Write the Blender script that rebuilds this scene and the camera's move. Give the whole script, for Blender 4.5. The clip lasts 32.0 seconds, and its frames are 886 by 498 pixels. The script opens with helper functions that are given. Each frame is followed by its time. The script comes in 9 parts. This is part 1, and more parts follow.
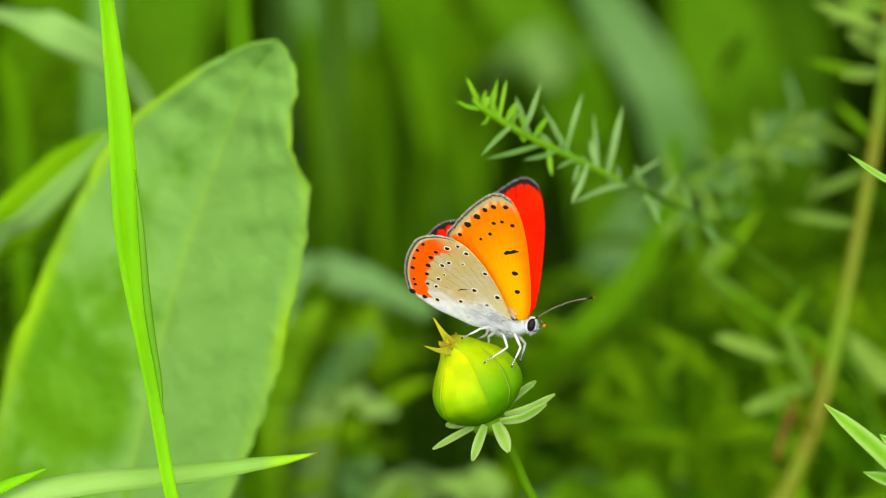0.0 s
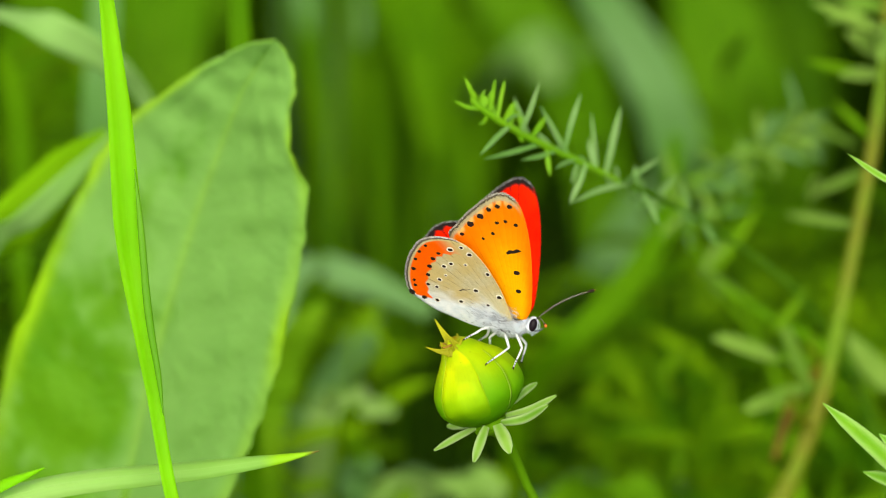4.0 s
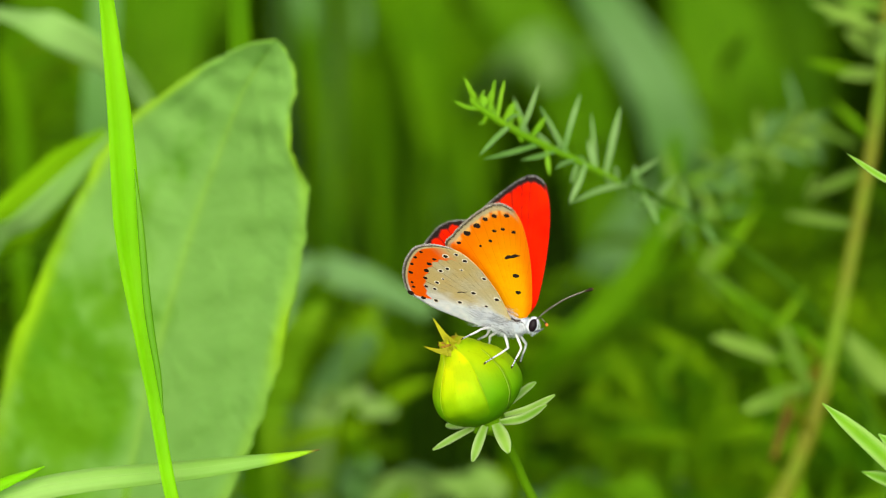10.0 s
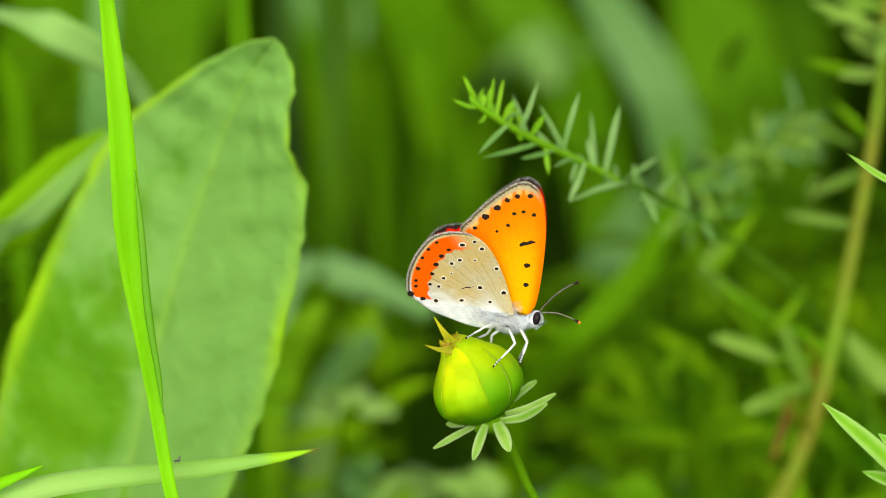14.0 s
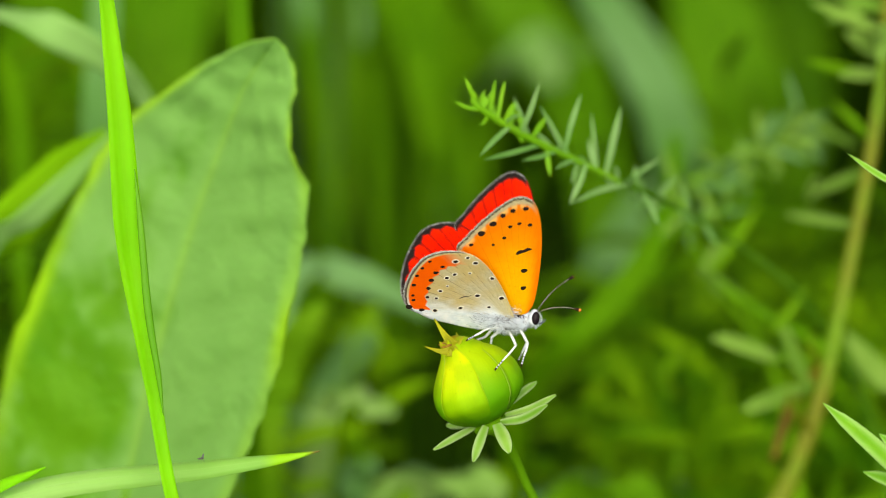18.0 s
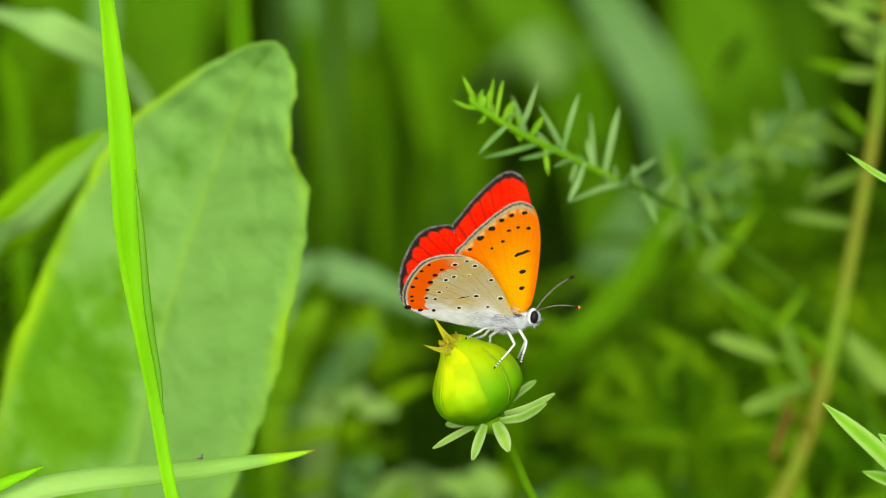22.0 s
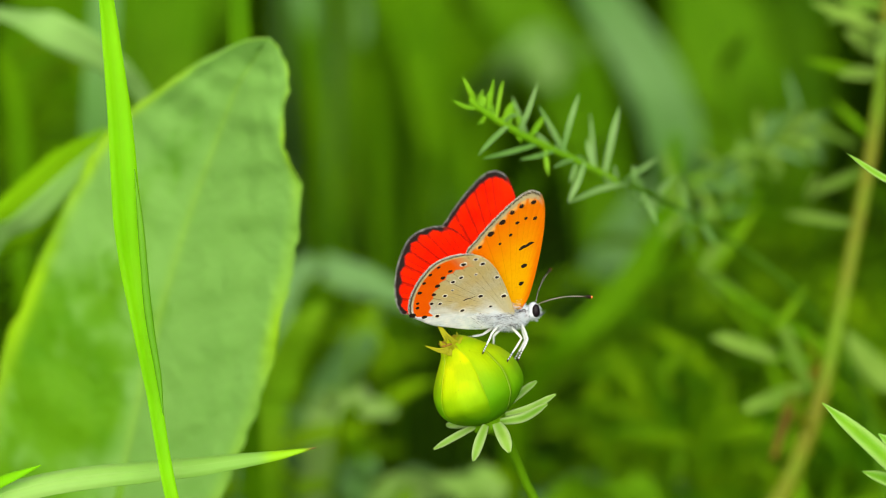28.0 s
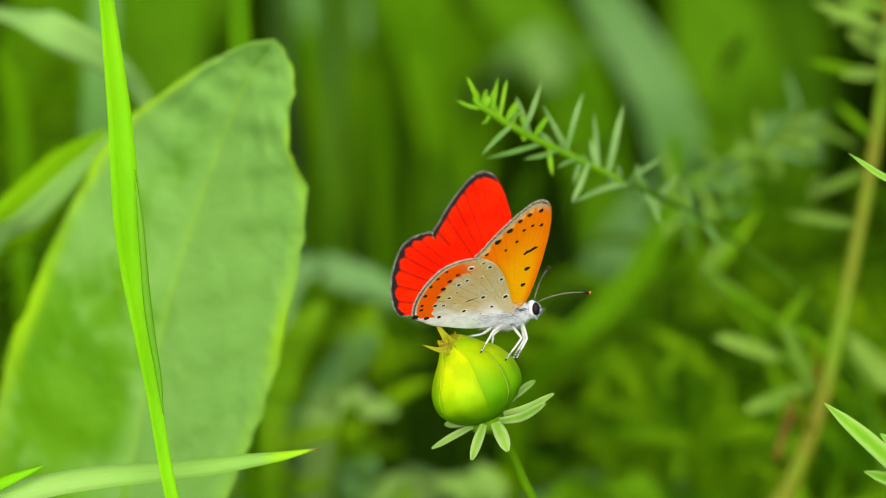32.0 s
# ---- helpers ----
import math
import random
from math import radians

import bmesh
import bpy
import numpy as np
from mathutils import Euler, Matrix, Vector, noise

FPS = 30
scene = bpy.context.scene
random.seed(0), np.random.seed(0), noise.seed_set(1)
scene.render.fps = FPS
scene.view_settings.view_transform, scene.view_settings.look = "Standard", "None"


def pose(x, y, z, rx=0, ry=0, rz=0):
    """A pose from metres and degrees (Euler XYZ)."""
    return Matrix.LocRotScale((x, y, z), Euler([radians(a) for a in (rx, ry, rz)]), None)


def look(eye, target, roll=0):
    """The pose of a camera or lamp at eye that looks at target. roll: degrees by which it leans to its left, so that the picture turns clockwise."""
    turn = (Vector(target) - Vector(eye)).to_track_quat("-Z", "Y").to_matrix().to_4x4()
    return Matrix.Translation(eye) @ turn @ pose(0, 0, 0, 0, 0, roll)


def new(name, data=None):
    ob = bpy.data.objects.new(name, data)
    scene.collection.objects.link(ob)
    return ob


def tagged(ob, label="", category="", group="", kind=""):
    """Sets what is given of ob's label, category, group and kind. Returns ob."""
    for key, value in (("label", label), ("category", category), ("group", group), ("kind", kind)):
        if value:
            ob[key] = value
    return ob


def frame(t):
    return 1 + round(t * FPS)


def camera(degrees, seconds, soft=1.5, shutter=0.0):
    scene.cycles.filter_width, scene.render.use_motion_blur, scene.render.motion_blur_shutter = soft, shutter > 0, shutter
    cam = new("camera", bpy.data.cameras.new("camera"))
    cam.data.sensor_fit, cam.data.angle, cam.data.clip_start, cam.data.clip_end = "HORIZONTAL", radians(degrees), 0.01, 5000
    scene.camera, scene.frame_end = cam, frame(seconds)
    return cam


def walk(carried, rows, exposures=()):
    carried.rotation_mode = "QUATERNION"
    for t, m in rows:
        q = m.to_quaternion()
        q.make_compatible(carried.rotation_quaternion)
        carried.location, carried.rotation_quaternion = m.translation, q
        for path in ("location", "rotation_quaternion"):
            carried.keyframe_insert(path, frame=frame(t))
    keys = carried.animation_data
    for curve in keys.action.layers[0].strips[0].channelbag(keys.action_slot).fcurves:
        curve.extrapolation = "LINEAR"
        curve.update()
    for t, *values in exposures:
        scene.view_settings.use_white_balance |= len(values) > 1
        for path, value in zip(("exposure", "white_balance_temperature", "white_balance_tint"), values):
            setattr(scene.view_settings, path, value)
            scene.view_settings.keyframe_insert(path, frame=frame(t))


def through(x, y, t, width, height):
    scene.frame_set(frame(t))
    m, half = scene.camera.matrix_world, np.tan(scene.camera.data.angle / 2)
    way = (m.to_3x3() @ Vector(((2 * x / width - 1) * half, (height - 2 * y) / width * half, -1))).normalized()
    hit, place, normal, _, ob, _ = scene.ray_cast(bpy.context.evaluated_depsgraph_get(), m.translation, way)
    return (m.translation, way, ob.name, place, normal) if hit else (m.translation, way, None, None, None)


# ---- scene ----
cam = camera(20.0, 32.0, soft=0.75)
walk(cam, [(0.0, pose(0, -0.26103, 0.50951, 57, 0, 0)), (32.0, pose(0, -0.26103, 0.50951, 57, 0, 0))])
cam.data.dof.use_dof = True
cam.data.dof.focus_distance = 0.3052
cam.data.dof.aperture_fstop = 14.0

# ---- daylight: bright overcast ----
world = bpy.data.worlds.new("overcast_sky")
scene.world = world
world.use_nodes = True
sky = world.node_tree.nodes.new("ShaderNodeTexSky")
sky.sky_type, sky.sun_disc = "NISHITA", False
sky.sun_elevation, sky.sun_rotation = radians(52), radians(188)
background = world.node_tree.nodes["Background"]
background.inputs["Strength"].default_value = 0.15
grey = world.node_tree.nodes.new("ShaderNodeHueSaturation")
grey.inputs["Saturation"].default_value = 0.15
world.node_tree.links.new(sky.outputs["Color"], grey.inputs["Color"])
world.node_tree.links.new(grey.outputs["Color"], background.inputs["Color"])
sun = new("sun", bpy.data.lights.new("sun", "SUN"))
sun.data.energy, sun.data.angle, sun.data.color = 3.5, radians(80), (1.0, 0.95, 0.78)
sun.matrix_world = look((-0.12, -0.82, 1.05), (0, 0, 0))
scene.view_settings.exposure = 0.46

# ---- materials ----


class Nodes:
    """Short ways to write a node tree."""

    def __init__(self, name):
        self.mat = bpy.data.materials.new(name)
        self.mat.use_nodes = True
        self.tree = self.mat.node_tree
        self.tree.nodes.clear()

    def node(self, kind, **values):
        n = self.tree.nodes.new(kind)
        for key, value in values.items():
            self.put(n.inputs[key.replace("_", " ").title()], value)
        return n

    def put(self, socket, value):
        if isinstance(value, bpy.types.NodeSocket):
            self.tree.links.new(value, socket)
        else:
            socket.default_value = value

    def math(self, op, a, b=0.0):
        n = self.tree.nodes.new("ShaderNodeMath")
        n.operation = op
        self.put(n.inputs[0], a)
        self.put(n.inputs[1], b)
        return n.outputs[0]

    def step(self, x, lo, hi):
        n = self.tree.nodes.new("ShaderNodeMapRange")
        n.interpolation_type = "SMOOTHSTEP"
        self.put(n.inputs["Value"], x)
        n.inputs["From Min"].default_value, n.inputs["From Max"].default_value = lo, hi
        return n.outputs["Result"]

    def mix(self, fac, a, b):
        n = self.tree.nodes.new("ShaderNodeMix")
        n.data_type = "RGBA"
        self.put(n.inputs[0], fac)
        self.put(n.inputs[6], a if isinstance(a, bpy.types.NodeSocket) else (*a, 1))
        self.put(n.inputs[7], b if isinstance(b, bpy.types.NodeSocket) else (*b, 1))
        return n.outputs[2]

    def coords(self, kind="Object"):
        return self.tree.nodes.new("ShaderNodeTexCoord").outputs[kind]

    def stretched(self, vector, scale):
        n = self.tree.nodes.new("ShaderNodeMapping")
        self.put(n.inputs["Vector"], vector)
        n.inputs["Scale"].default_value = scale
        return n.outputs[0]

    def noise(self, vector, scale, detail=3.0):
        n = self.tree.nodes.new("ShaderNodeTexNoise")
        self.put(n.inputs["Vector"], vector)
        n.inputs["Scale"].default_value, n.inputs["Detail"].default_value = scale, detail
        return n.outputs["Fac"]

    def uv(self):
        n = self.tree.nodes.new("ShaderNodeSeparateXYZ")
        self.tree.links.new(self.coords("UV"), n.inputs[0])
        return n.outputs[0], n.outputs[1]

    def random(self):
        return self.tree.nodes.new("ShaderNodeObjectInfo").outputs["Random"]

    def island(self):
        return self.tree.nodes.new("ShaderNodeNewGeometry").outputs["Random Per Island"]

    def bump(self, height, distance, strength=1.0):
        n = self.tree.nodes.new("ShaderNodeBump")
        n.inputs["Strength"].default_value, n.inputs["Distance"].default_value = strength, distance
        self.put(n.inputs["Height"], height)
        return n.outputs[0]

    def finish(self, color, rough=0.5, through=0.0, glow=None, normal=None, spec=0.5, sheen=0.0):
        """Principled surface, partly translucent: light comes through a thin leaf or wing in the colour glow."""
        p = self.tree.nodes.new("ShaderNodeBsdfPrincipled")
        self.put(p.inputs["Base Color"], color if isinstance(color, bpy.types.NodeSocket) else (*color, 1))
        self.put(p.inputs["Roughness"], rough)
        p.inputs["Specular IOR Level"].default_value = spec
        p.inputs["Sheen Weight"].default_value = sheen
        if normal:
            self.put(p.inputs["Normal"], normal)
        surface = p.outputs[0]
        if through:
            t = self.tree.nodes.new("ShaderNodeBsdfTranslucent")
            glow = color if glow is None else glow
            self.put(t.inputs["Color"], glow if isinstance(glow, bpy.types.NodeSocket) else (*glow, 1))
            m = self.tree.nodes.new("ShaderNodeMixShader")
            m.inputs[0].default_value = through
            self.tree.links.new(surface, m.inputs[1])
            self.tree.links.new(t.outputs[0], m.inputs[2])
            surface = m.outputs[0]
        out = self.tree.nodes.new("ShaderNodeOutputMaterial")
        self.tree.links.new(surface, out.inputs[0])
        return self.mat


def leaf_material(name, dark, light, glow, through=0.4, rough=0.45, grain=250, ribs=0, islands=False, spec=0.22, tip=None, young=None, rim=None):
    """Green leaf: mottled between two colours, fine ribs along the blade, a bloom of dust."""
    n = Nodes(name)
    u, v = n.uv()
    where = n.coords("Object")
    blotch = n.noise(where, grain * 0.25, 2.0)
    fine = n.noise(where, grain * 3.0, 3.0)
    fac = n.math("ADD", n.math("MULTIPLY", n.step(blotch, 0.3, 0.7), 0.55), n.math("MULTIPLY", fine, 0.3))
    vary = n.island() if islands else n.random()
    fac = n.math("ADD", fac, n.math("MULTIPLY", n.math("SUBTRACT", vary, 0.5), 0.5))
    color = n.mix(n.step(fac, 0.0, 1.0), dark, light)
    height = fine
    if ribs:
        line = n.math("ABSOLUTE", n.math("SUBTRACT", n.math("FRACT", n.math("MULTIPLY", v, ribs)), 0.5))
        line = n.step(line, 0.0, 0.35)
        color = n.mix(n.math("MULTIPLY", n.math("SUBTRACT", 1.0, line), 0.08), color, [c * 0.72 for c in dark])
        mid = n.step(n.math("ABSOLUTE", n.math("SUBTRACT", v, 0.5)), 0.0, 0.03)
        color = n.mix(n.math("MULTIPLY", n.math("SUBTRACT", 1.0, mid), 0.5), color, light)
        height = n.math("ADD", n.math("MULTIPLY", line, 0.14), n.math("MULTIPLY", fine, 0.4))
    if rim:
        color = n.mix(n.step(n.math("ABSOLUTE", n.math("SUBTRACT", v, 0.5)), 0.05, 0.5), color, rim)
    if young:
        color = n.mix(n.step(u, 0.83, 0.89), color, young)
    if tip:
        color = n.mix(n.step(u, 0.955, 0.995), color, tip)
    return n.finish(color, n.math("ADD", n.math("MULTIPLY", fine, 0.2), rough - 0.1), through, glow, n.bump(height, 0.00012, 0.6), spec)


grass_bright = leaf_material("fresh_grass", (0.21, 0.57, 0.0005), (0.30, 0.69, 0.001), (0.40, 0.82, 0.0005), 0.55, 0.5, 200, 3, spec=0.12)
grass_pale = leaf_material("pale_grass", (0.22, 0.45, 0.06), (0.33, 0.56, 0.13), (0.3, 0.6, 0.03), 0.35, 0.5, 200, 5, tip=(0.20, 0.10, 0.03), young=(0.30, 0.60, 0.003))
grass_bent = leaf_material("pale_bent_grass", (0.19, 0.40, 0.07), (0.29, 0.50, 0.14), (0.26, 0.5, 0.05), 0.35, 0.55, 200, 5, spec=0.03)
grass_grey = leaf_material("bloomed_grass", (0.11, 0.26, 0.055), (0.19, 0.36, 0.12), (0.17, 0.38, 0.06), 0.3, 0.6, 150, 9, spec=0.03)
grass_mid = leaf_material("meadow_grass", (0.065, 0.19, 0.0005), (0.12, 0.29, 0.001), (0.19, 0.44, 0.0005), 0.4, 0.6, 150, 7, spec=0.03)
# Darker copy of the meadow grass; deep shade is put into its colour.
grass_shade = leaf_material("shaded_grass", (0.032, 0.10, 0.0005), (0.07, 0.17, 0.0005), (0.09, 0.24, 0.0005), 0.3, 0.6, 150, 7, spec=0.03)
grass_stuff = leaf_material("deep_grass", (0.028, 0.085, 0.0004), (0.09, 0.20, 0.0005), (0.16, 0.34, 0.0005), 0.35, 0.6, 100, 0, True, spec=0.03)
needle_green = leaf_material("needle_leaf", (0.13, 0.30, 0.05), (0.27, 0.45, 0.14), (0.22, 0.46, 0.05), 0.35, 0.55, 500)
needle_fresh = leaf_material("young_needle_leaf", (0.17, 0.42, 0.003), (0.27, 0.54, 0.01), (0.3, 0.62, 0.01), 0.4, 0.55, 500)
leaf_pale = leaf_material("pale_leaf", (0.20, 0.37, 0.06), (0.35, 0.53, 0.15), (0.26, 0.5, 0.05), 0.3, 0.55, 200, spec=0.03)
leaf_mid = leaf_material("herb_leaf", (0.09, 0.24, 0.002), (0.17, 0.35, 0.006), (0.22, 0.45, 0.004), 0.35, 0.55, 200, spec=0.03)
leaf_stuff = leaf_material("undergrowth_leaf", (0.03, 0.12, 0.0004), (0.25, 0.47, 0.003), (0.28, 0.55, 0.001), 0.4, 0.55, 100, 0, True, spec=0.03)
stem_green = leaf_material("green_stem", (0.10, 0.26, 0.002), (0.16, 0.36, 0.005), (0.2, 0.44, 0.004), 0.15, 0.55, 300, spec=0.03)


def plain(name, a, b, rough=0.6, scale=1500, through=0.0, spec=0.4, sheen=0.0):
    n = Nodes(name)
    f = n.noise(n.coords(), scale, 3.0)
    return n.finish(n.mix(n.step(f, 0.3, 0.7), a, b), rough, through, None, n.bump(f, 0.00005, 0.5), spec, sheen)


def ruddy_material():
    """Yellow-green stem, flushed red in patches."""
    n = Nodes("ruddy_stem")
    where = n.coords("Object")
    fine = n.noise(where, 700, 3.0)
    flush = n.step(n.noise(where, 42, 2.0), 0.42, 0.58)
    color = n.mix(fine, (0.09, 0.19, 0.001), (0.16, 0.28, 0.004))
    color = n.mix(n.math("MULTIPLY", flush, 0.5), color, (0.16, 0.085, 0.005))
    return n.finish(color, 0.55, 0.1, (0.3, 0.4, 0.01), n.bump(fine, 0.0001, 0.5), 0.2)


stem_brown = ruddy_material()
ruddy_shoot = plain("ruddy_shoot", (0.10, 0.06, 0.003), (0.16, 0.12, 0.005), 0.6, 400, 0.1, 0.15)


def dock_material():
    n = Nodes("dock_leaf")
    u, v = n.uv()
    where = n.coords("Object")
    blotch = n.noise(where, 55, 3.0)
    fine = n.noise(where, 900, 3.0)
    cells = n.noise(where, 330, 2.0)
    fac = n.math("ADD", n.step(blotch, 0.34, 0.66), n.math("MULTIPLY", n.math("SUBTRACT", cells, 0.5), 1.1))
    color = n.mix(fac, (0.07, 0.23, 0.0003), (0.11, 0.29, 0.001))
    patch = n.noise(n.stretched(where, (1.0, 1.0, 0.55)), 62, 3.0)
    # Right half and upper leaf: gloss painted pale, together with the dust patches.
    gloss_side = n.math("MAXIMUM", n.step(v, 0.25, 0.6), n.step(u, 0.45, 0.7))
    dust = n.step(n.math("ADD", n.math("ADD", patch, n.math("MULTIPLY", gloss_side, 0.3)), n.math("MULTIPLY", n.math("SUBTRACT", cells, 0.5), 0.2)), 0.45, 0.66)
    color = n.mix(n.math("MULTIPLY", dust, 0.85), color, (0.20, 0.40, 0.085))
    mid = n.math("SUBTRACT", 1.0, n.step(n.math("ABSOLUTE", n.math("SUBTRACT", v, 0.5)), 0.0, 0.03))
    color = n.mix(n.math("MULTIPLY", mid, 0.4), color, (0.26, 0.47, 0.04))
    edge = n.step(n.math("ABSOLUTE", n.math("SUBTRACT", v, 0.5)), 0.42, 0.49)
    rag = n.step(n.noise(where, 60, 2.0), 0.35, 0.6)
    color = n.mix(n.math("MULTIPLY", n.math("MULTIPLY", edge, 0.85), n.math("ADD", n.math("MULTIPLY", rag, 0.7), 0.3)), color, (0.32, 0.58, 0.001))
    return n.finish(color, n.math("ADD", n.math("MULTIPLY", blotch, 0.25), 0.42), 0.35, (0.30, 0.62, 0.01), n.bump(n.math("ADD", n.math("MULTIPLY", cells, 1.6), n.math("MULTIPLY", fine, 0.2)), 0.0010, 0.45), 0.18)


def bract_material(name, middle, top):
    n = Nodes(name)
    u, v = n.uv()
    where = n.coords("Object")
    fine = n.noise(where, 1500, 4.0)
    blotch = n.noise(where, 260, 3.0)
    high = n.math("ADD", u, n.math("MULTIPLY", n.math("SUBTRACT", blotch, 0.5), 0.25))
    # Dark foot: the shade under the bud, painted into the bract's colour.
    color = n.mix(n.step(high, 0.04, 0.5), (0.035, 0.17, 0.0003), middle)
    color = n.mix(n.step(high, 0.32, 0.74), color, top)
    color = n.mix(n.math("MULTIPLY", n.step(blotch, 0.45, 0.65), 0.45), color, (0.13, 0.36, 0.0005))
    edge = n.step(n.math("ABSOLUTE", n.math("SUBTRACT", v, 0.5)), 0.478, 0.494)
    color = n.mix(n.math("MULTIPLY", edge, 0.5), color, (0.52, 0.60, 0.10))
    lines = n.math("ABSOLUTE", n.math("SUBTRACT", n.math("FRACT", n.math("MULTIPLY", v, 13)), 0.5))
    color = n.mix(n.math("MULTIPLY", n.step(lines, 0.3, 0.5), 0.10), color, (0.14, 0.36, 0.004))
    color = n.mix(n.math("MULTIPLY", n.step(u, 0.93, 1.0), n.step(blotch, 0.35, 0.6)), color, (0.30, 0.13, 0.01))
    speck = n.step(n.noise(where, 3200, 1.0), 0.72, 0.78)
    color = n.mix(n.math("MULTIPLY", speck, 0.5), color, (0.10, 0.16, 0.01))
    return n.finish(color, n.math("ADD", n.math("MULTIPLY", fine, 0.2), 0.45), 0.4, (0.62, 0.88, 0.0003), n.bump(n.math("ADD", fine, n.math("MULTIPLY", lines, 0.15)), 0.0002, 0.5), 0.09)


dock_green = dock_material()
# Two bract greens, both with the painted shade at the foot.
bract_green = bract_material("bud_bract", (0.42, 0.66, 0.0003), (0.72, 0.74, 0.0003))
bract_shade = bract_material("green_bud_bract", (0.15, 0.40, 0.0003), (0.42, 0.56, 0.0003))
sepal_green = leaf_material("outer_bract", (0.11, 0.28, 0.008), (0.24, 0.42, 0.05), (0.28, 0.5, 0.04), 0.3, 0.5, 900, rim=(0.34, 0.48, 0.17))
dry_tip = leaf_material("withered_tip", (0.27, 0.27, 0.002), (0.50, 0.49, 0.004), (0.6, 0.62, 0.004), 0.35, 0.6, 900)

dry_brown = leaf_material("browned_tip", (0.20, 0.10, 0.01), (0.42, 0.28, 0.015), (0.4, 0.25, 0.01), 0.2, 0.6, 1500)


def earth():
    n = Nodes("meadow_soil")
    w = n.coords()
    a = n.noise(w, 6, 5.0)
    b = n.noise(w, 90, 5.0)
    # Near-black all over: the dense shade between the plants is coloured in.
    color = n.mix(n.step(a, 0.35, 0.65), (0.007, 0.024, 0.0005), (0.016, 0.046, 0.001))
    color = n.mix(n.math("MULTIPLY", b, 0.4), color, (0.016, 0.018, 0.002))
    return n.finish(color, 0.95, 0.0, None, n.bump(b, 0.01), 0.03)


soil = earth()


def fore_under():
    n = Nodes("forewing_underside")
    u, v = n.uv()
    where = n.coords()
    fine = n.noise(where, 5000, 3.0)
    blot = n.noise(where, 500, 2.0)
    color = n.mix(n.step(n.math("ADD", u, n.math("MULTIPLY", blot, 0.2)), 0.35, 1.05), (1.0, 0.50, 0.0), (0.94, 0.21, 0.0))
    vein = n.math("ABSOLUTE", n.math("SUBTRACT", n.math("FRACT", n.math("MULTIPLY", v, 17)), 0.5))
    color = n.mix(n.math("MULTIPLY", n.math("SUBTRACT", 1.0, n.step(vein, 0.0, 0.07)), 0.2), color, (0.45, 0.12, 0.0))
    color = n.mix(n.math("MULTIPLY", n.step(n.noise(where, 1800, 4.0), 0.5, 0.7), 0.16), color, (0.80, 0.24, 0.0))
    lunule = n.math("MULTIPLY", n.step(u, 0.885, 0.93), n.step(vein, 0.08, 0.3))
    color = n.mix(n.math("MULTIPLY", lunule, n.math("MULTIPLY", n.step(v, 0.4, 0.5), 0.75)), color, (0.95, 0.62, 0.16))
    margin = n.math("MULTIPLY", n.step(v, 0.33, 0.44), n.math("SUBTRACT", 1.0, n.step(v, 0.80, 0.86)))
    depth = n.math("ADD", u, n.math("MULTIPLY", n.math("SUBTRACT", fine, 0.5), 0.05))
    color = n.mix(n.math("MULTIPLY", margin, n.step(depth, 0.925, 0.955)), color, n.mix(fine, (0.36, 0.29, 0.13), (0.60, 0.52, 0.30)))
    color = n.mix(n.math("MULTIPLY", margin, n.step(depth, 0.966, 0.978)), color, (0.075, 0.06, 0.035))
    color = n.mix(n.math("MULTIPLY", margin, n.step(u, 0.986, 0.992)), color, n.mix(n.step(fine, 0.3, 0.7), (0.12, 0.11, 0.08), (0.36, 0.33, 0.26)))
    costa = n.math("MULTIPLY", n.step(u, 0.97, 0.99), n.math("SUBTRACT", 1.0, n.step(v, 0.37, 0.41)))
    color = n.mix(n.math("MULTIPLY", costa, 0.5), color, (0.55, 0.2, 0.01))
    dust = n.math("MULTIPLY", n.math("SUBTRACT", 1.0, n.step(u, 0.02, 0.5)), n.step(n.noise(where, 3500, 2.0), 0.62, 0.68))
    color = n.mix(n.math("MULTIPLY", dust, n.math("MULTIPLY", n.step(v, 0.1, 0.4), 0.45)), color, (0.22, 0.12, 0.02))
    return n.finish(color, 0.7, 0.14, color, n.bump(n.math("ADD", fine, vein), 0.00003, 0.6), 0.06)


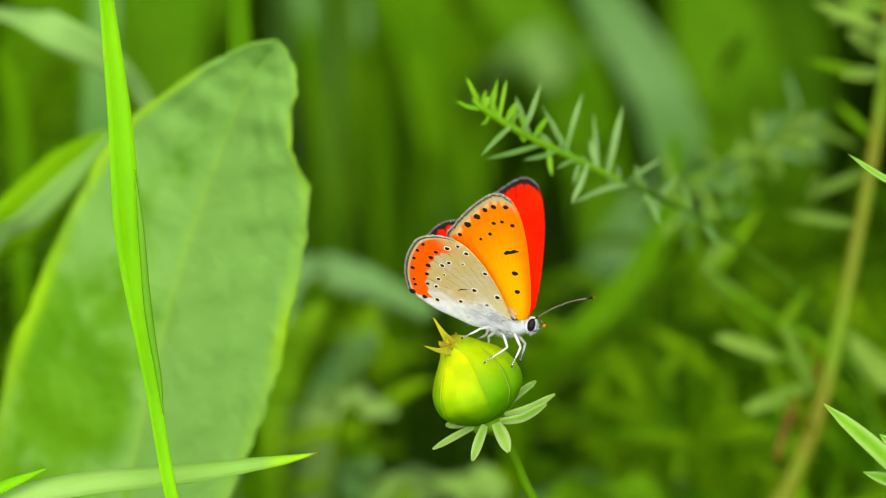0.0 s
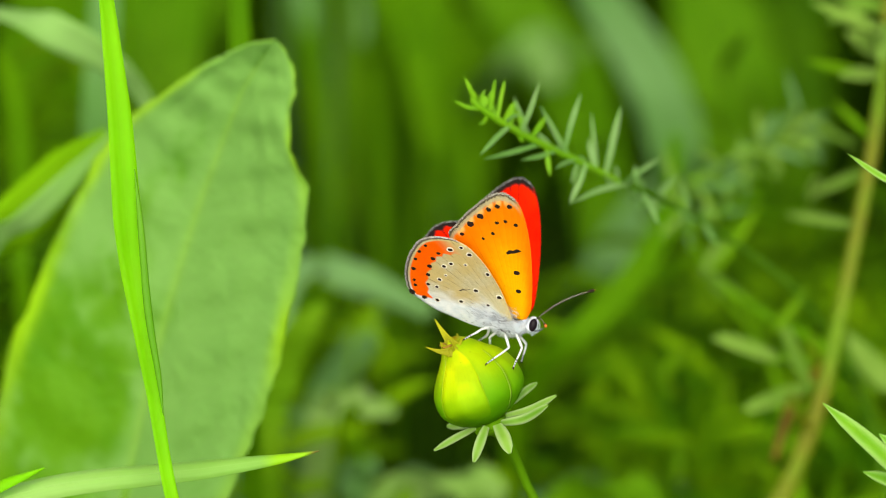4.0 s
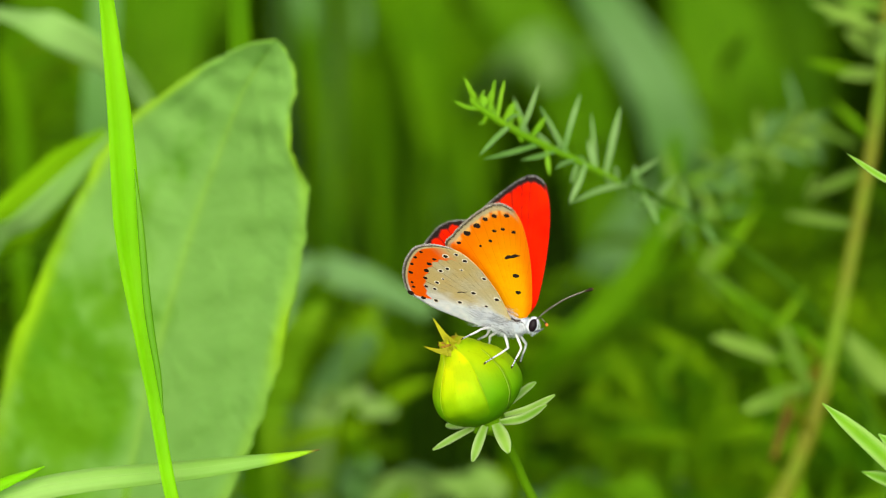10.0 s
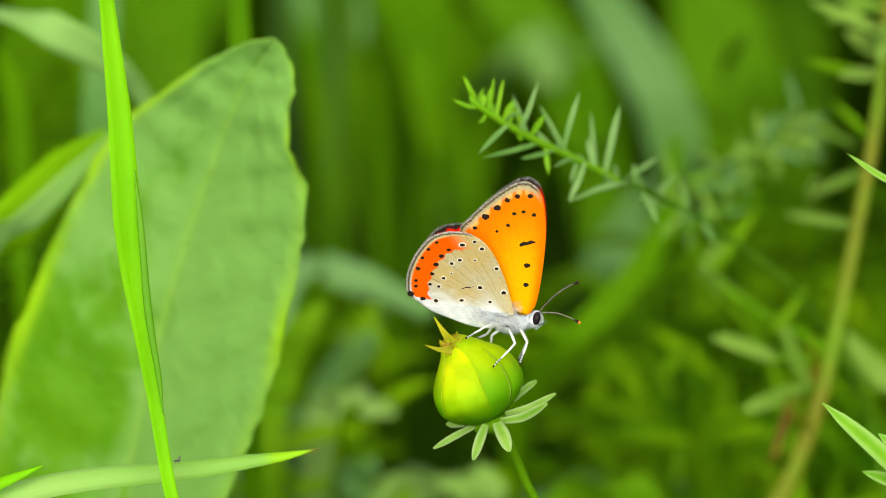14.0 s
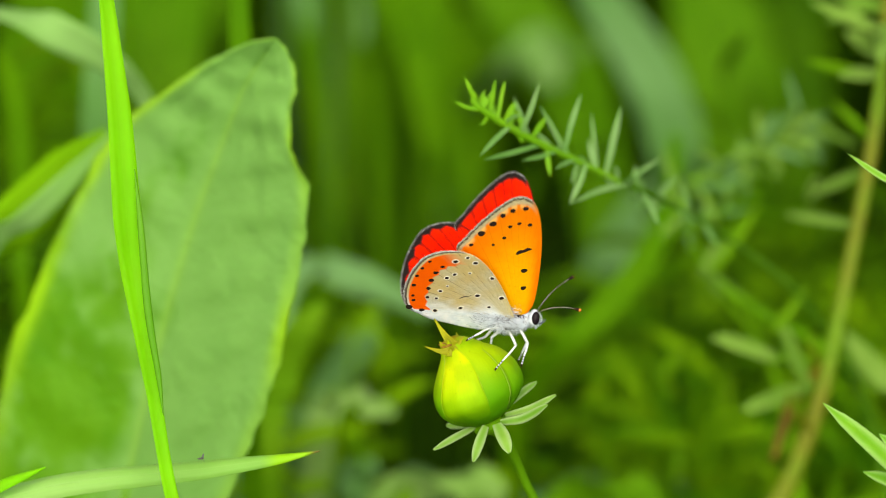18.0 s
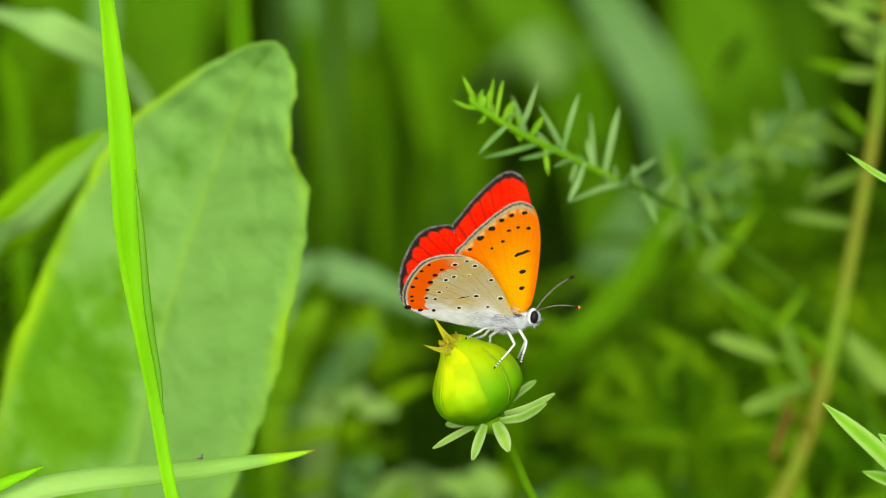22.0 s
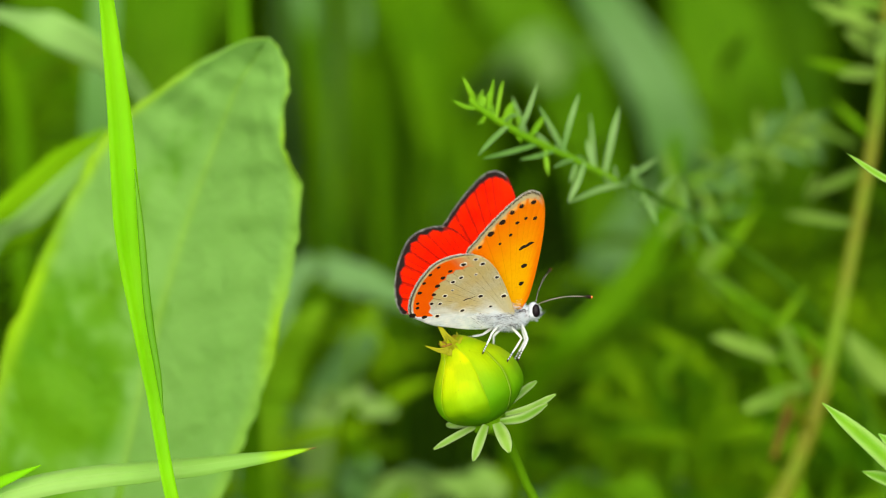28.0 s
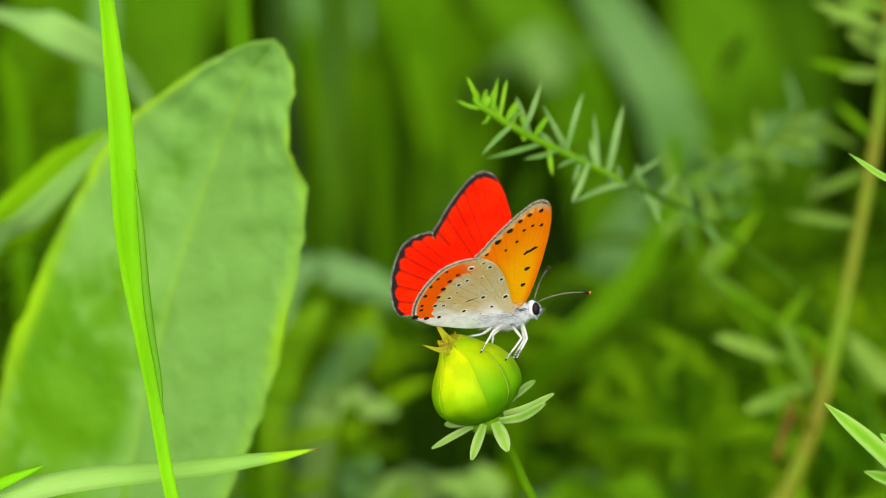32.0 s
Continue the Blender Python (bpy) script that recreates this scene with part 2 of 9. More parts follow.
def hind_under():
    n = Nodes("hindwing_underside")
    u, v = n.uv()
    where = n.coords()
    fine = n.noise(where, 5000, 3.0)
    blot = n.noise(where, 600, 3.0)
    color = n.mix(n.step(fine, 0.1, 0.9), (0.46, 0.41, 0.215), (0.70, 0.63, 0.385))
    color = n.mix(n.math("MULTIPLY", n.math("MULTIPLY", n.step(n.noise(where, 260, 2.0), 0.35, 0.6), n.step(u, 0.2, 0.5)), 0.6), color, (0.64, 0.46, 0.12))
    vein = n.math("ABSOLUTE", n.math("SUBTRACT", n.math("FRACT", n.math("MULTIPLY", v, 17)), 0.5))
    color = n.mix(n.math("MULTIPLY", n.math("SUBTRACT", 1.0, n.step(vein, 0.0, 0.06)), n.math("MULTIPLY", n.step(n.noise(where, 900, 2.0), 0.4, 0.6), 0.7)), color, (0.16, 0.09, 0.03))
    pale = n.math("MAXIMUM", n.math("MULTIPLY", n.step(v, 0.3, 0.62), n.math("SUBTRACT", 1.0, n.step(n.math("ADD", u, n.math("MULTIPLY", blot, 0.2)), 0.24, 0.52))), n.step(n.math("ADD", v, n.math("MULTIPLY", blot, 0.12)), 0.60, 0.78))
    color = n.mix(n.math("MULTIPLY", pale, 0.9), color, n.mix(n.step(blot, 0.35, 0.65), (0.74, 0.83, 0.88), (0.93, 0.97, 0.98)))
    streak = n.noise(n.stretched(n.coords("UV"), (6, 120, 1)), 1.0, 3.0)
    color = n.mix(n.math("MULTIPLY", n.step(streak, 0.55, 0.7), 0.3), color, (0.30, 0.24, 0.14))
    zone = n.math("MULTIPLY", n.step(v, 0.25, 0.35), n.math("SUBTRACT", 1.0, n.step(v, 0.685, 0.70)))
    wavy = n.math("ADD", u, n.math("MULTIPLY", vein, -0.05))
    inner = n.math("MULTIPLY", n.step(wavy, 0.768, 0.788), n.math("SUBTRACT", 1.0, n.step(u, 0.945, 0.962)))
    color = n.mix(n.math("MULTIPLY", zone, inner), color, n.mix(fine, (1.0, 0.085, 0.0), (1.0, 0.17, 0.0)))
    margin = n.math("MULTIPLY", n.step(v, 0.22, 0.26), n.math("SUBTRACT", 1.0, n.step(v, 0.69, 0.72)))
    color = n.mix(n.math("MULTIPLY", margin, n.step(u, 0.966, 0.976)), color, (0.10, 0.085, 0.065))
    color = n.mix(n.math("MULTIPLY", margin, n.step(u, 0.985, 0.992)), color, n.mix(n.step(fine, 0.3, 0.7), (0.16, 0.14, 0.12), (0.5, 0.47, 0.40)))
    amber = n.math("MULTIPLY", n.math("SUBTRACT", 1.0, pale), 0.35)
    return n.finish(color, 0.7, 0.14, n.mix(amber, color, (0.90, 0.66, 0.10)), n.bump(n.math("ADD", fine, vein), 0.00003, 0.6), 0.06)


def red_upper(name, lo, hi, edge, bumps):
    n = Nodes(name)
    u, v = n.uv()
    where = n.coords()
    fine = n.noise(where, 5000, 3.0)
    blot = n.noise(where, 700, 3.0)
    color = n.mix(n.step(fine, 0.3, 0.7), (0.66, 0.004, 0.0), (0.86, 0.012, 0.0))
    color = n.mix(n.math("MULTIPLY", n.step(n.noise(where, 160, 2.0), 0.35, 0.65), n.math("MULTIPLY", n.step(u, 0.2, 0.9), 0.6)), color, (0.93, 0.028, 0.001))
    vein = n.math("ABSOLUTE", n.math("SUBTRACT", n.math("FRACT", n.math("MULTIPLY", v, 17)), 0.5))
    line = n.math("MULTIPLY", n.math("SUBTRACT", 1.0, n.step(vein, 0.015, 0.10)), n.math("MULTIPLY", n.step(blot, 0.22, 0.42), n.math("MULTIPLY", n.step(u, 0.2, 0.6), n.step(v, lo + 0.02, lo + 0.14))))
    color = n.mix(n.math("MULTIPLY", line, 0.8), color, (0.10, 0.006, 0.003))
    between = n.math("ABSOLUTE", n.math("SUBTRACT", n.math("FRACT", n.math("ADD", n.math("MULTIPLY", v, 34), 0.25)), 0.5))
    streak = n.math("MULTIPLY", n.math("SUBTRACT", 1.0, n.step(between, 0.02, 0.12)), n.math("MULTIPLY", n.step(u, 0.5, 0.85), n.step(n.noise(where, 1300, 2.0), 0.35, 0.5)))
    color = n.mix(n.math("MULTIPLY", streak, 0.75), color, (0.16, 0.008, 0.003))
    margin = n.math("MULTIPLY", n.step(v, lo, lo + 0.04), n.math("SUBTRACT", 1.0, n.step(v, hi, hi + 0.03)))
    ragged = n.math("ADD", u, n.math("MULTIPLY", n.math("SUBTRACT", fine, 0.5), 0.03))
    ragged = n.math("ADD", ragged, n.math("MULTIPLY", n.math("SUBTRACT", vein, 0.25), -bumps))
    color = n.mix(n.math("MULTIPLY", margin, n.step(ragged, edge - 0.012, edge + 0.008)), color, (0.018, 0.014, 0.012))
    color = n.mix(n.math("MULTIPLY", margin, n.step(u, 0.985, 0.992)), color, n.mix(n.step(fine, 0.3, 0.7), (0.06, 0.055, 0.05), (0.26, 0.25, 0.22)))
    costa = n.math("MULTIPLY", n.step(u, 0.965, 0.985), n.math("SUBTRACT", 1.0, n.step(v, lo, lo + 0.04)))
    color = n.mix(costa, color, (0.05, 0.012, 0.008))
    return n.finish(color, 0.7, 0.25, n.mix(0.1, color, (1.0, 0.1, 0.0)), n.bump(n.math("ADD", fine, vein), 0.00003, 0.6), 0.015)


fore_orange, hind_tan = fore_under(), hind_under()
fore_red = red_upper("forewing_upperside", 0.36, 0.83, 0.95, 0.012)
hind_red = red_upper("hindwing_upperside", 0.22, 0.70, 0.945, 0.06)
black_scale = plain("black_scales", (0.012, 0.008, 0.007), (0.035, 0.02, 0.012), 0.7, 6000, 0.0, 0.05)
white_scale = plain("white_scales", (0.74, 0.68, 0.50), (0.88, 0.82, 0.66), 0.7, 6000)
fur_white = plain("white_fur", (0.66, 0.73, 0.78), (0.92, 0.95, 0.96), 0.7, 1400, 0.15, 0.2, 0.3)
fur_grey = plain("grey_fur", (0.07, 0.08, 0.10), (0.2, 0.21, 0.23), 0.7, 900)
leg_white = plain("white_leg_scales", (0.62, 0.63, 0.62), (0.80, 0.80, 0.78), 0.5, 2500, 0.1)
eye_dark = plain("dark_eye", (0.006, 0.004, 0.006), (0.014, 0.008, 0.010), 0.25, 9000, 0.0, 0.12)
club_orange = plain("orange_club_tip", (0.75, 0.16, 0.01), (0.85, 0.24, 0.02), 0.5, 4000)

# ---- building ----


def spline(points, count):
    """Points of any dimension, evenly spread on a smooth curve through the given ones."""
    p = np.array(points, float)
    p = np.vstack([2 * p[0] - p[1], p, 2 * p[-1] - p[-2]])
    out = []
    for x in np.linspace(0, len(p) - 3 - 1e-9, count):
        i, f = int(x), x - int(x)
        a, b, c, d = p[i : i + 4]
        out.append(0.5 * (2 * b + (c - a) * f + (2 * a - 5 * b + 4 * c - d) * f * f + (3 * b - 3 * c + d - a) * f**3))
    return np.array(out)


def thing(name, base, label, category, group="", kind=""):
    """A top-level thing: an Empty at its base, given in millimetres."""
    ob = new(name)
    ob.location = [c / 1000 for c in base]
    ob.empty_display_size = 0.01
    return tagged(ob, label, category, group, kind)


def solid(verts, faces, uvs=None, smooth=True, name="shape"):
    me = bpy.data.meshes.new(name)
    me.from_pydata([tuple(v) for v in verts], [], faces)
    if uvs is not None:
        layer = me.uv_layers.new(name="UVMap")
        loops = np.empty(len(me.loops), dtype=np.int32)
        me.loops.foreach_get("vertex_index", loops)
        layer.data.foreach_set("uv", np.asarray(uvs, dtype=np.float32)[loops].ravel())
    if smooth:
        me.polygons.foreach_set("use_smooth", [True] * len(me.polygons))
    me.update()
    return me


def part(name, me, material, parent, label="", kind=""):
    ob = new(name, me)
    for m in material if isinstance(material, (list, tuple)) else [material]:
        me.materials.append(m)
    ob.parent = parent
    return tagged(ob, label, kind=kind)


def strip_arrays(points, widths, side, fold=0.25, count=28, thick=0.25, across=4, wave=0.0, twist=0.0, start=0):
    """A blade: a ribbon along a curve, folded along its middle, with two skins. Millimetres."""
    c = spline(points, count)
    w = np.interp(np.linspace(0, 1, count), np.linspace(0, 1, len(widths)), widths)
    tan = np.gradient(c, axis=0)
    tan /= np.linalg.norm(tan, axis=1)[:, None]
    s = np.array(side, float)[None] - tan * (tan @ np.array(side, float))[:, None]
    s /= np.linalg.norm(s, axis=1)[:, None]
    nor = np.cross(s, tan)
    angle = np.linspace(0, radians(twist), count)[:, None]
    s, nor = s * np.cos(angle) + nor * np.sin(angle), nor * np.cos(angle) - s * np.sin(angle)
    k = np.linspace(-1, 1, across + 1)
    verts, uvs = [], []
    for layer in (0.5, -0.5):
        for i in range(count):
            for x in k:
                lift = fold * abs(x) * w[i] * 0.5 + wave * w[i] * math.sin(i * 0.9 + x * 2.0) * 0.1
                body = thick * layer * (1 - 0.8 * x * x)
                verts.append(c[i] + s[i] * x * w[i] * 0.5 + nor[i] * (lift + body))
                uvs.append((i / (count - 1), 0.5 + x / 2))
    row, size = across + 1, count * (across + 1)
    faces = []
    for i in range(count - 1):
        for j in range(across):
            a = i * row + j
            faces.append((a, a + 1, a + row + 1, a + row))
            faces.append((size + a + row, size + a + row + 1, size + a + 1, size + a))
        for j in (0, across):
            a = i * row + j
            faces.append((a, a + row, size + a + row, size + a) if j == 0 else (a + row, a, size + a, size + a + row))
    return np.array(verts), [tuple(start + x for x in f) for f in faces], uvs


def strip(points, widths, side, base=(0, 0, 0), **more):
    v, f, uv = strip_arrays(points, widths, side, **more)
    return solid((v - np.array(base)) / 1000, f, uv)


def tube_arrays(points, radii, count=14, around=8, start=0):
    c = spline(points, count)
    r = np.interp(np.linspace(0, 1, count), np.linspace(0, 1, len(radii)), radii)
    tan = np.gradient(c, axis=0)
    tan /= np.linalg.norm(tan, axis=1)[:, None]
    ref = np.array((0.3, 0.9, 0.2))
    a = np.cross(tan, ref)
    a /= np.linalg.norm(a, axis=1)[:, None]
    b = np.cross(tan, a)
    verts, uvs, faces = [], [], []
    for i in range(count):
        for j in range(around):
            t = 2 * math.pi * j / around
            verts.append(c[i] + (a[i] * math.cos(t) + b[i] * math.sin(t)) * r[i])
            uvs.append((i / (count - 1), j / around))
    for i in range(count - 1):
        for j in range(around):
            k = (j + 1) % around
            faces.append((i * around + j, i * around + k, (i + 1) * around + k, (i + 1) * around + j))
    faces += [tuple(range(around)), tuple((count - 1) * around + j for j in reversed(range(around)))]
    return np.array(verts), [tuple(start + x for x in f) for f in faces], uvs


def tube(points, radii, base=(0, 0, 0), **more):
    v, f, uv = tube_arrays(points, radii, **more)
    return solid((v - np.array(base)) / 1000, f, uv)


def ball(center, radii, turn=None, rings=14, around=20):
    """An ellipsoid in millimetres, turned by a matrix."""
    verts, faces, uvs = [], [], []
    for i in range(rings + 1):
        t = math.pi * i / rings
        for j in range(around):
            p = 2 * math.pi * j / around
            d = np.array((math.cos(t) * radii[0], math.sin(t) * math.cos(p) * radii[1], math.sin(t) * math.sin(p) * radii[2]))
            if turn is not None:
                d = np.array(turn) @ d
            verts.append((np.array(center) + d) / 1000)
            uvs.append((i / rings, j / around))
    for i in range(rings):
        for j in range(around):
            k = (j + 1) % around
            faces.append((i * around + j, i * around + k, (i + 1) * around + k, (i + 1) * around + j))
    return solid(verts, faces, uvs)


def blade(name, points, widths, material, label, group="grass blades", side=(1, 0, 0), **more):
    """A single grass blade, a thing with its midrib crease, rooted in the ground."""
    base = points[0]
    ob = thing(name, base, label, "grass")
    if group:
        tagged(ob, group=group)
    part("blade", strip(points, widths, side, base, **more), material, ob)
    part("midrib", tube(points, [max(0.06, w * 0.05) for w in widths], base, count=more.get("count", 28), around=6), material, ob)
    return ob


LEAF = (0.25, 0.75, 1.0, 0.95, 0.7, 0.35, 0.04)


def leaf(parent, base, a, b, width, material, side=None, sag=0.0, fold=0.35, name="leaf", shape=LEAF, count=14, thick=0.2, wave=0.3, label=""):
    """A leaf from a to b, in millimetres, bowed by sag."""
    a, b = np.array(a, float), np.array(b, float)
    m = (a + b) / 2 + np.array((0, 0, sag))
    if side is None:
        d = b - a
        side = np.cross(d, (0.0, -0.75, 0.66))
    return part(name, strip([a, m, b], [width * s for s in shape], side, base, fold=fold, count=count, thick=thick, wave=wave), material, parent, label)


# ---- ground ----
ground_mesh = bmesh.new()
bmesh.ops.create_grid(ground_mesh, x_segments=40, y_segments=40, size=1.0)
for vert in ground_mesh.verts:
    r = vert.co.length
    vert.co *= 0.5 + 400 * r**4
    far = vert.co.length
    vert.co.z = 0.006 * noise.noise(vert.co * 8) - 0.004 if far < 5 else -0.004
ground_data = bpy.data.meshes.new("ground")
ground_mesh.to_mesh(ground_data)
ground = new("ground", ground_data)
ground_data.materials.append(soil)
tagged(ground, "dark meadow soil under dense green grass", "ground", kind="structure")

# ---- coreopsis bud ----
BUD = (3.78, -9.26, 325.7)
BUD_FOOT = (5.75, -10.79, 320.96)
STEM_FOOT = (14.61, -14.37, 0.00)
flower = thing("flower_bud", STEM_FOOT, "plump yellow-green flower bud on a thin green stem", "flower")
part("stem", tube([STEM_FOOT, (16.33, -25.41, 282.5), (13.29, -12.04, 303.1), (10.27, -9.28, 311.0), (8.61, -9.71, 315.9), (7.12, -10.87, 319.6), BUD_FOOT], [1.1, 0.9, 0.62, 0.55, 0.58, 0.8, 1.4], STEM_FOOT, count=40, around=10), leaf_mid, flower)


def bud_frame():
    """The bud's own axes: up along its beak, out towards the camera."""
    up = np.array((1.19, -6.21, 330.76)) - np.array(BUD_FOOT)
    up /= np.linalg.norm(up)
    out = np.array((0.0, -1.0, 0.1))
    out -= up * (out @ up)
    out /= np.linalg.norm(out)
    return up, out, np.cross(out, up)


BUD_H = (0, 0.015, 0.057, 0.11, 0.17, 0.286, 0.43, 0.554, 0.686, 0.77, 0.84, 0.914, 0.977, 1.0)
BUD_R = (0.6, 1.6, 2.75, 3.75, 4.5, 5.25, 5.3, 4.85, 3.9, 3.05, 2.35, 1.75, 1.2, 0.7)
# the beak leans over: how far the bud's middle line swings away from it, in millimetres
LEAN_H = (0, 0.25, 0.45, 0.6, 0.72, 0.82, 0.92, 1.0)
LEAN = (0.0, 0.1, 0.25, 0.45, 0.5, 0.25, -0.15, -0.35)


def bract(parent, turn, half, lift, top, splay, tilt=0.0, material=None):
    """One bract of the bud: a bulging scale over the globe that overlaps the next one and ends in a point."""
    up, out, sidew = bud_frame()
    height = 11.7
    count, across = 34, 16
    verts, uvs, faces = [], [], []
    for layer in (0, 1):
        for i in range(count):
            f = i / (count - 1)
            h = f * top
            width = half * min(1.25, 1.35 - f * 0.5) * (1 if f < 0.55 else max(0.03, 1 - ((f - 0.55) / 0.45) ** 2.8))
            hb = min(h, 1.0)
            r = float(spline_radius(hb)) + lift * min(1, f * 3.5, (1 - f) * 5) - layer * 0.14
            over = max(0.0, h - 0.9)
            middle = np.array(BUD_FOOT) + up * (h * height + 0.3) - sidew * float(np.interp(hb, LEAN_H, LEAN))
            for j in range(across + 1):
                x = 2 * j / across - 1
                a = radians(turn + tilt * f) + radians(width) * x * (1 + 0.25 * min(1.0, max(0.0, (h - 0.55) / 0.35)))
                pleat = 0.05 * math.cos(x * 9) * math.sin(math.pi * min(1, f * 1.1)) + 0.06 * noise.noise(Vector((turn, f * 5, x * 2)))
                rr = r + (0.22 * (1 - x * x) + pleat) * min(1, f * 4, (1.02 - f) * 4) - 0.05 * abs(x) ** 8 * (1 - layer * 0.8) + splay * over * 12
                p = middle + (out * math.cos(a) + sidew * math.sin(a)) * rr
                verts.append((p - np.array(STEM_FOOT)) / 1000)
                uvs.append((f, (x + 1) / 2))
    row, size = across + 1, count * (across + 1)
    for i in range(count - 1):
        for j in range(across):
            a = i * row + j
            faces.append((a, a + 1, a + row + 1, a + row))
            faces.append((size + a + row, size + a + row + 1, size + a + 1, size + a))
        for j in (0, across):
            a = i * row + j
            faces.append((a, a + row, size + a + row, size + a))
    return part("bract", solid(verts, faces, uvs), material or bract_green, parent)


RADII = spline(list(zip(BUD_H, BUD_R)), 200)


def bud_core(parent):
    up, out, sidew = bud_frame()
    heights = np.linspace(0, 1, 20)
    path = [np.array(BUD_FOOT) + up * (h * 11.7 + 0.3) - sidew * float(np.interp(h, LEAN_H, LEAN)) for h in heights]
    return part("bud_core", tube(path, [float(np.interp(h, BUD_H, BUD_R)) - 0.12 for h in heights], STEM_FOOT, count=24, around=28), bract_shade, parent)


def spline_radius(h):
    return np.interp(h, RADII[:, 0], RADII[:, 1])


bud_core(flower)
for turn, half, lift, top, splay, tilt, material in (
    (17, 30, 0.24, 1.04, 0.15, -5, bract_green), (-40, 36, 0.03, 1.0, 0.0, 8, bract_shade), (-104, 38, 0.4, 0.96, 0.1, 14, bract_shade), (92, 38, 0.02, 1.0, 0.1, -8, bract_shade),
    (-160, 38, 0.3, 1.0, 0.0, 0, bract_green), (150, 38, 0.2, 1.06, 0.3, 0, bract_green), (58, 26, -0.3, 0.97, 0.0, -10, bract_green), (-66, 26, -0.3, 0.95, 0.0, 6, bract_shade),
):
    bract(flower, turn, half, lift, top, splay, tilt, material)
for a, b, w in (((1.54, -7.57, 330.2), (-1.18, -5.92, 333.6), 1.2), ((1.32, -8.53, 330.5), (-2.29, -8.64, 331.3), 0.9), ((2.17, -6.29, 330.3), (1.54, -5.23, 331.0), 0.9), ((1.12, -6.11, 329.7), (-0.07, -4.59, 331.1), 1.1), ((1.95, -7.75, 330.8), (0.77, -7.59, 332.0), 1.4)):
    leaf(flower, STEM_FOOT, a, b, w * 1.1, dry_tip, name="beak_tip", sag=-0.35, fold=0.6, wave=0.8, shape=(1.5, 1.0, 0.6, 0.35, 0.1), label="withered brownish-yellow bract tip")
crumple = random.Random(9)
for k in range(9):
    root = np.array((1.33, -7.49, 330.3)) + np.array([crumple.uniform(-1.1, 1.1), crumple.uniform(-1.2, 0.4), crumple.uniform(-0.5, 0.5)])
    tip = root + np.array([crumple.uniform(-1.1, 0.5), crumple.uniform(-0.6, 0.3), crumple.uniform(0.3, 1.3)])
    leaf(flower, STEM_FOOT, root, tip, crumple.uniform(0.5, 0.9), dry_brown if k % 2 else dry_tip, name="beak_tip", sag=crumple.uniform(-0.3, 0.3), shape=(0.8, 1, 0.9, 0.6, 0.1), wave=1.2, label="withered brownish-yellow bract tip")
SEPAL = (0.6, 0.75, 0.85, 0.9, 0.85, 0.7, 0.25)
for a, b, w, sag in (((8.52, -8.72, 322.9), (11.59, -6.57, 324.4), 1.0, 0.2), ((7.62, -11.61, 323.0), (13.77, -11.45, 326.0), 1.05, -0.5), ((7.04, -12.91, 322.9), (12.60, -14.55, 326.8), 1.25, -0.7), ((6.53, -13.86, 323.3), (7.96, -18.53, 322.5), 1.9, 0.3), ((5.16, -13.17, 322.5), (3.59, -17.51, 320.4), 1.4, 0.2), ((4.35, -11.46, 321.4), (-1.26, -12.74, 318.5), 1.0, 0.1), ((3.96, -9.30, 320.2), (0.36, -7.93, 318.6), 1.4, 0.0)):
    leaf(flower, STEM_FOOT, a, b, w, sepal_green, name="outer_bract", sag=sag, shape=SEPAL, fold=0.12, thick=0.25)
part("receptacle", ball(np.array(BUD_FOOT) - np.array(STEM_FOOT), (1.2, 2.2, 2.2), np.array(bud_frame()).T), stem_green, flower)

# ---- butterfly ----
butterfly = tagged(new("butterfly"), "orange and scarlet copper butterfly with black-spotted wings half open", "butterfly")
butterfly.empty_display_size = 0.005

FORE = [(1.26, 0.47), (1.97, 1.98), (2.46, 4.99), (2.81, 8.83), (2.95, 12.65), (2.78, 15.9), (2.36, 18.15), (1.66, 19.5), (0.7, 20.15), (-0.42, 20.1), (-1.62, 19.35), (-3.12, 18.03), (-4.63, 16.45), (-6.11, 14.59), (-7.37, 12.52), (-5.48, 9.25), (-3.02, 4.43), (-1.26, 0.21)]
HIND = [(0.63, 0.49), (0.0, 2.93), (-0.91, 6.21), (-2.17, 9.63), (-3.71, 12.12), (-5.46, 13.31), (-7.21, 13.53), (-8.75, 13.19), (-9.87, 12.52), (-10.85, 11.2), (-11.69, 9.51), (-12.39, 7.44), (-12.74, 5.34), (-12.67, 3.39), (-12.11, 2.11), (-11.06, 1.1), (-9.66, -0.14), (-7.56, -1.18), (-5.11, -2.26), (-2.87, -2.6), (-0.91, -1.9)]


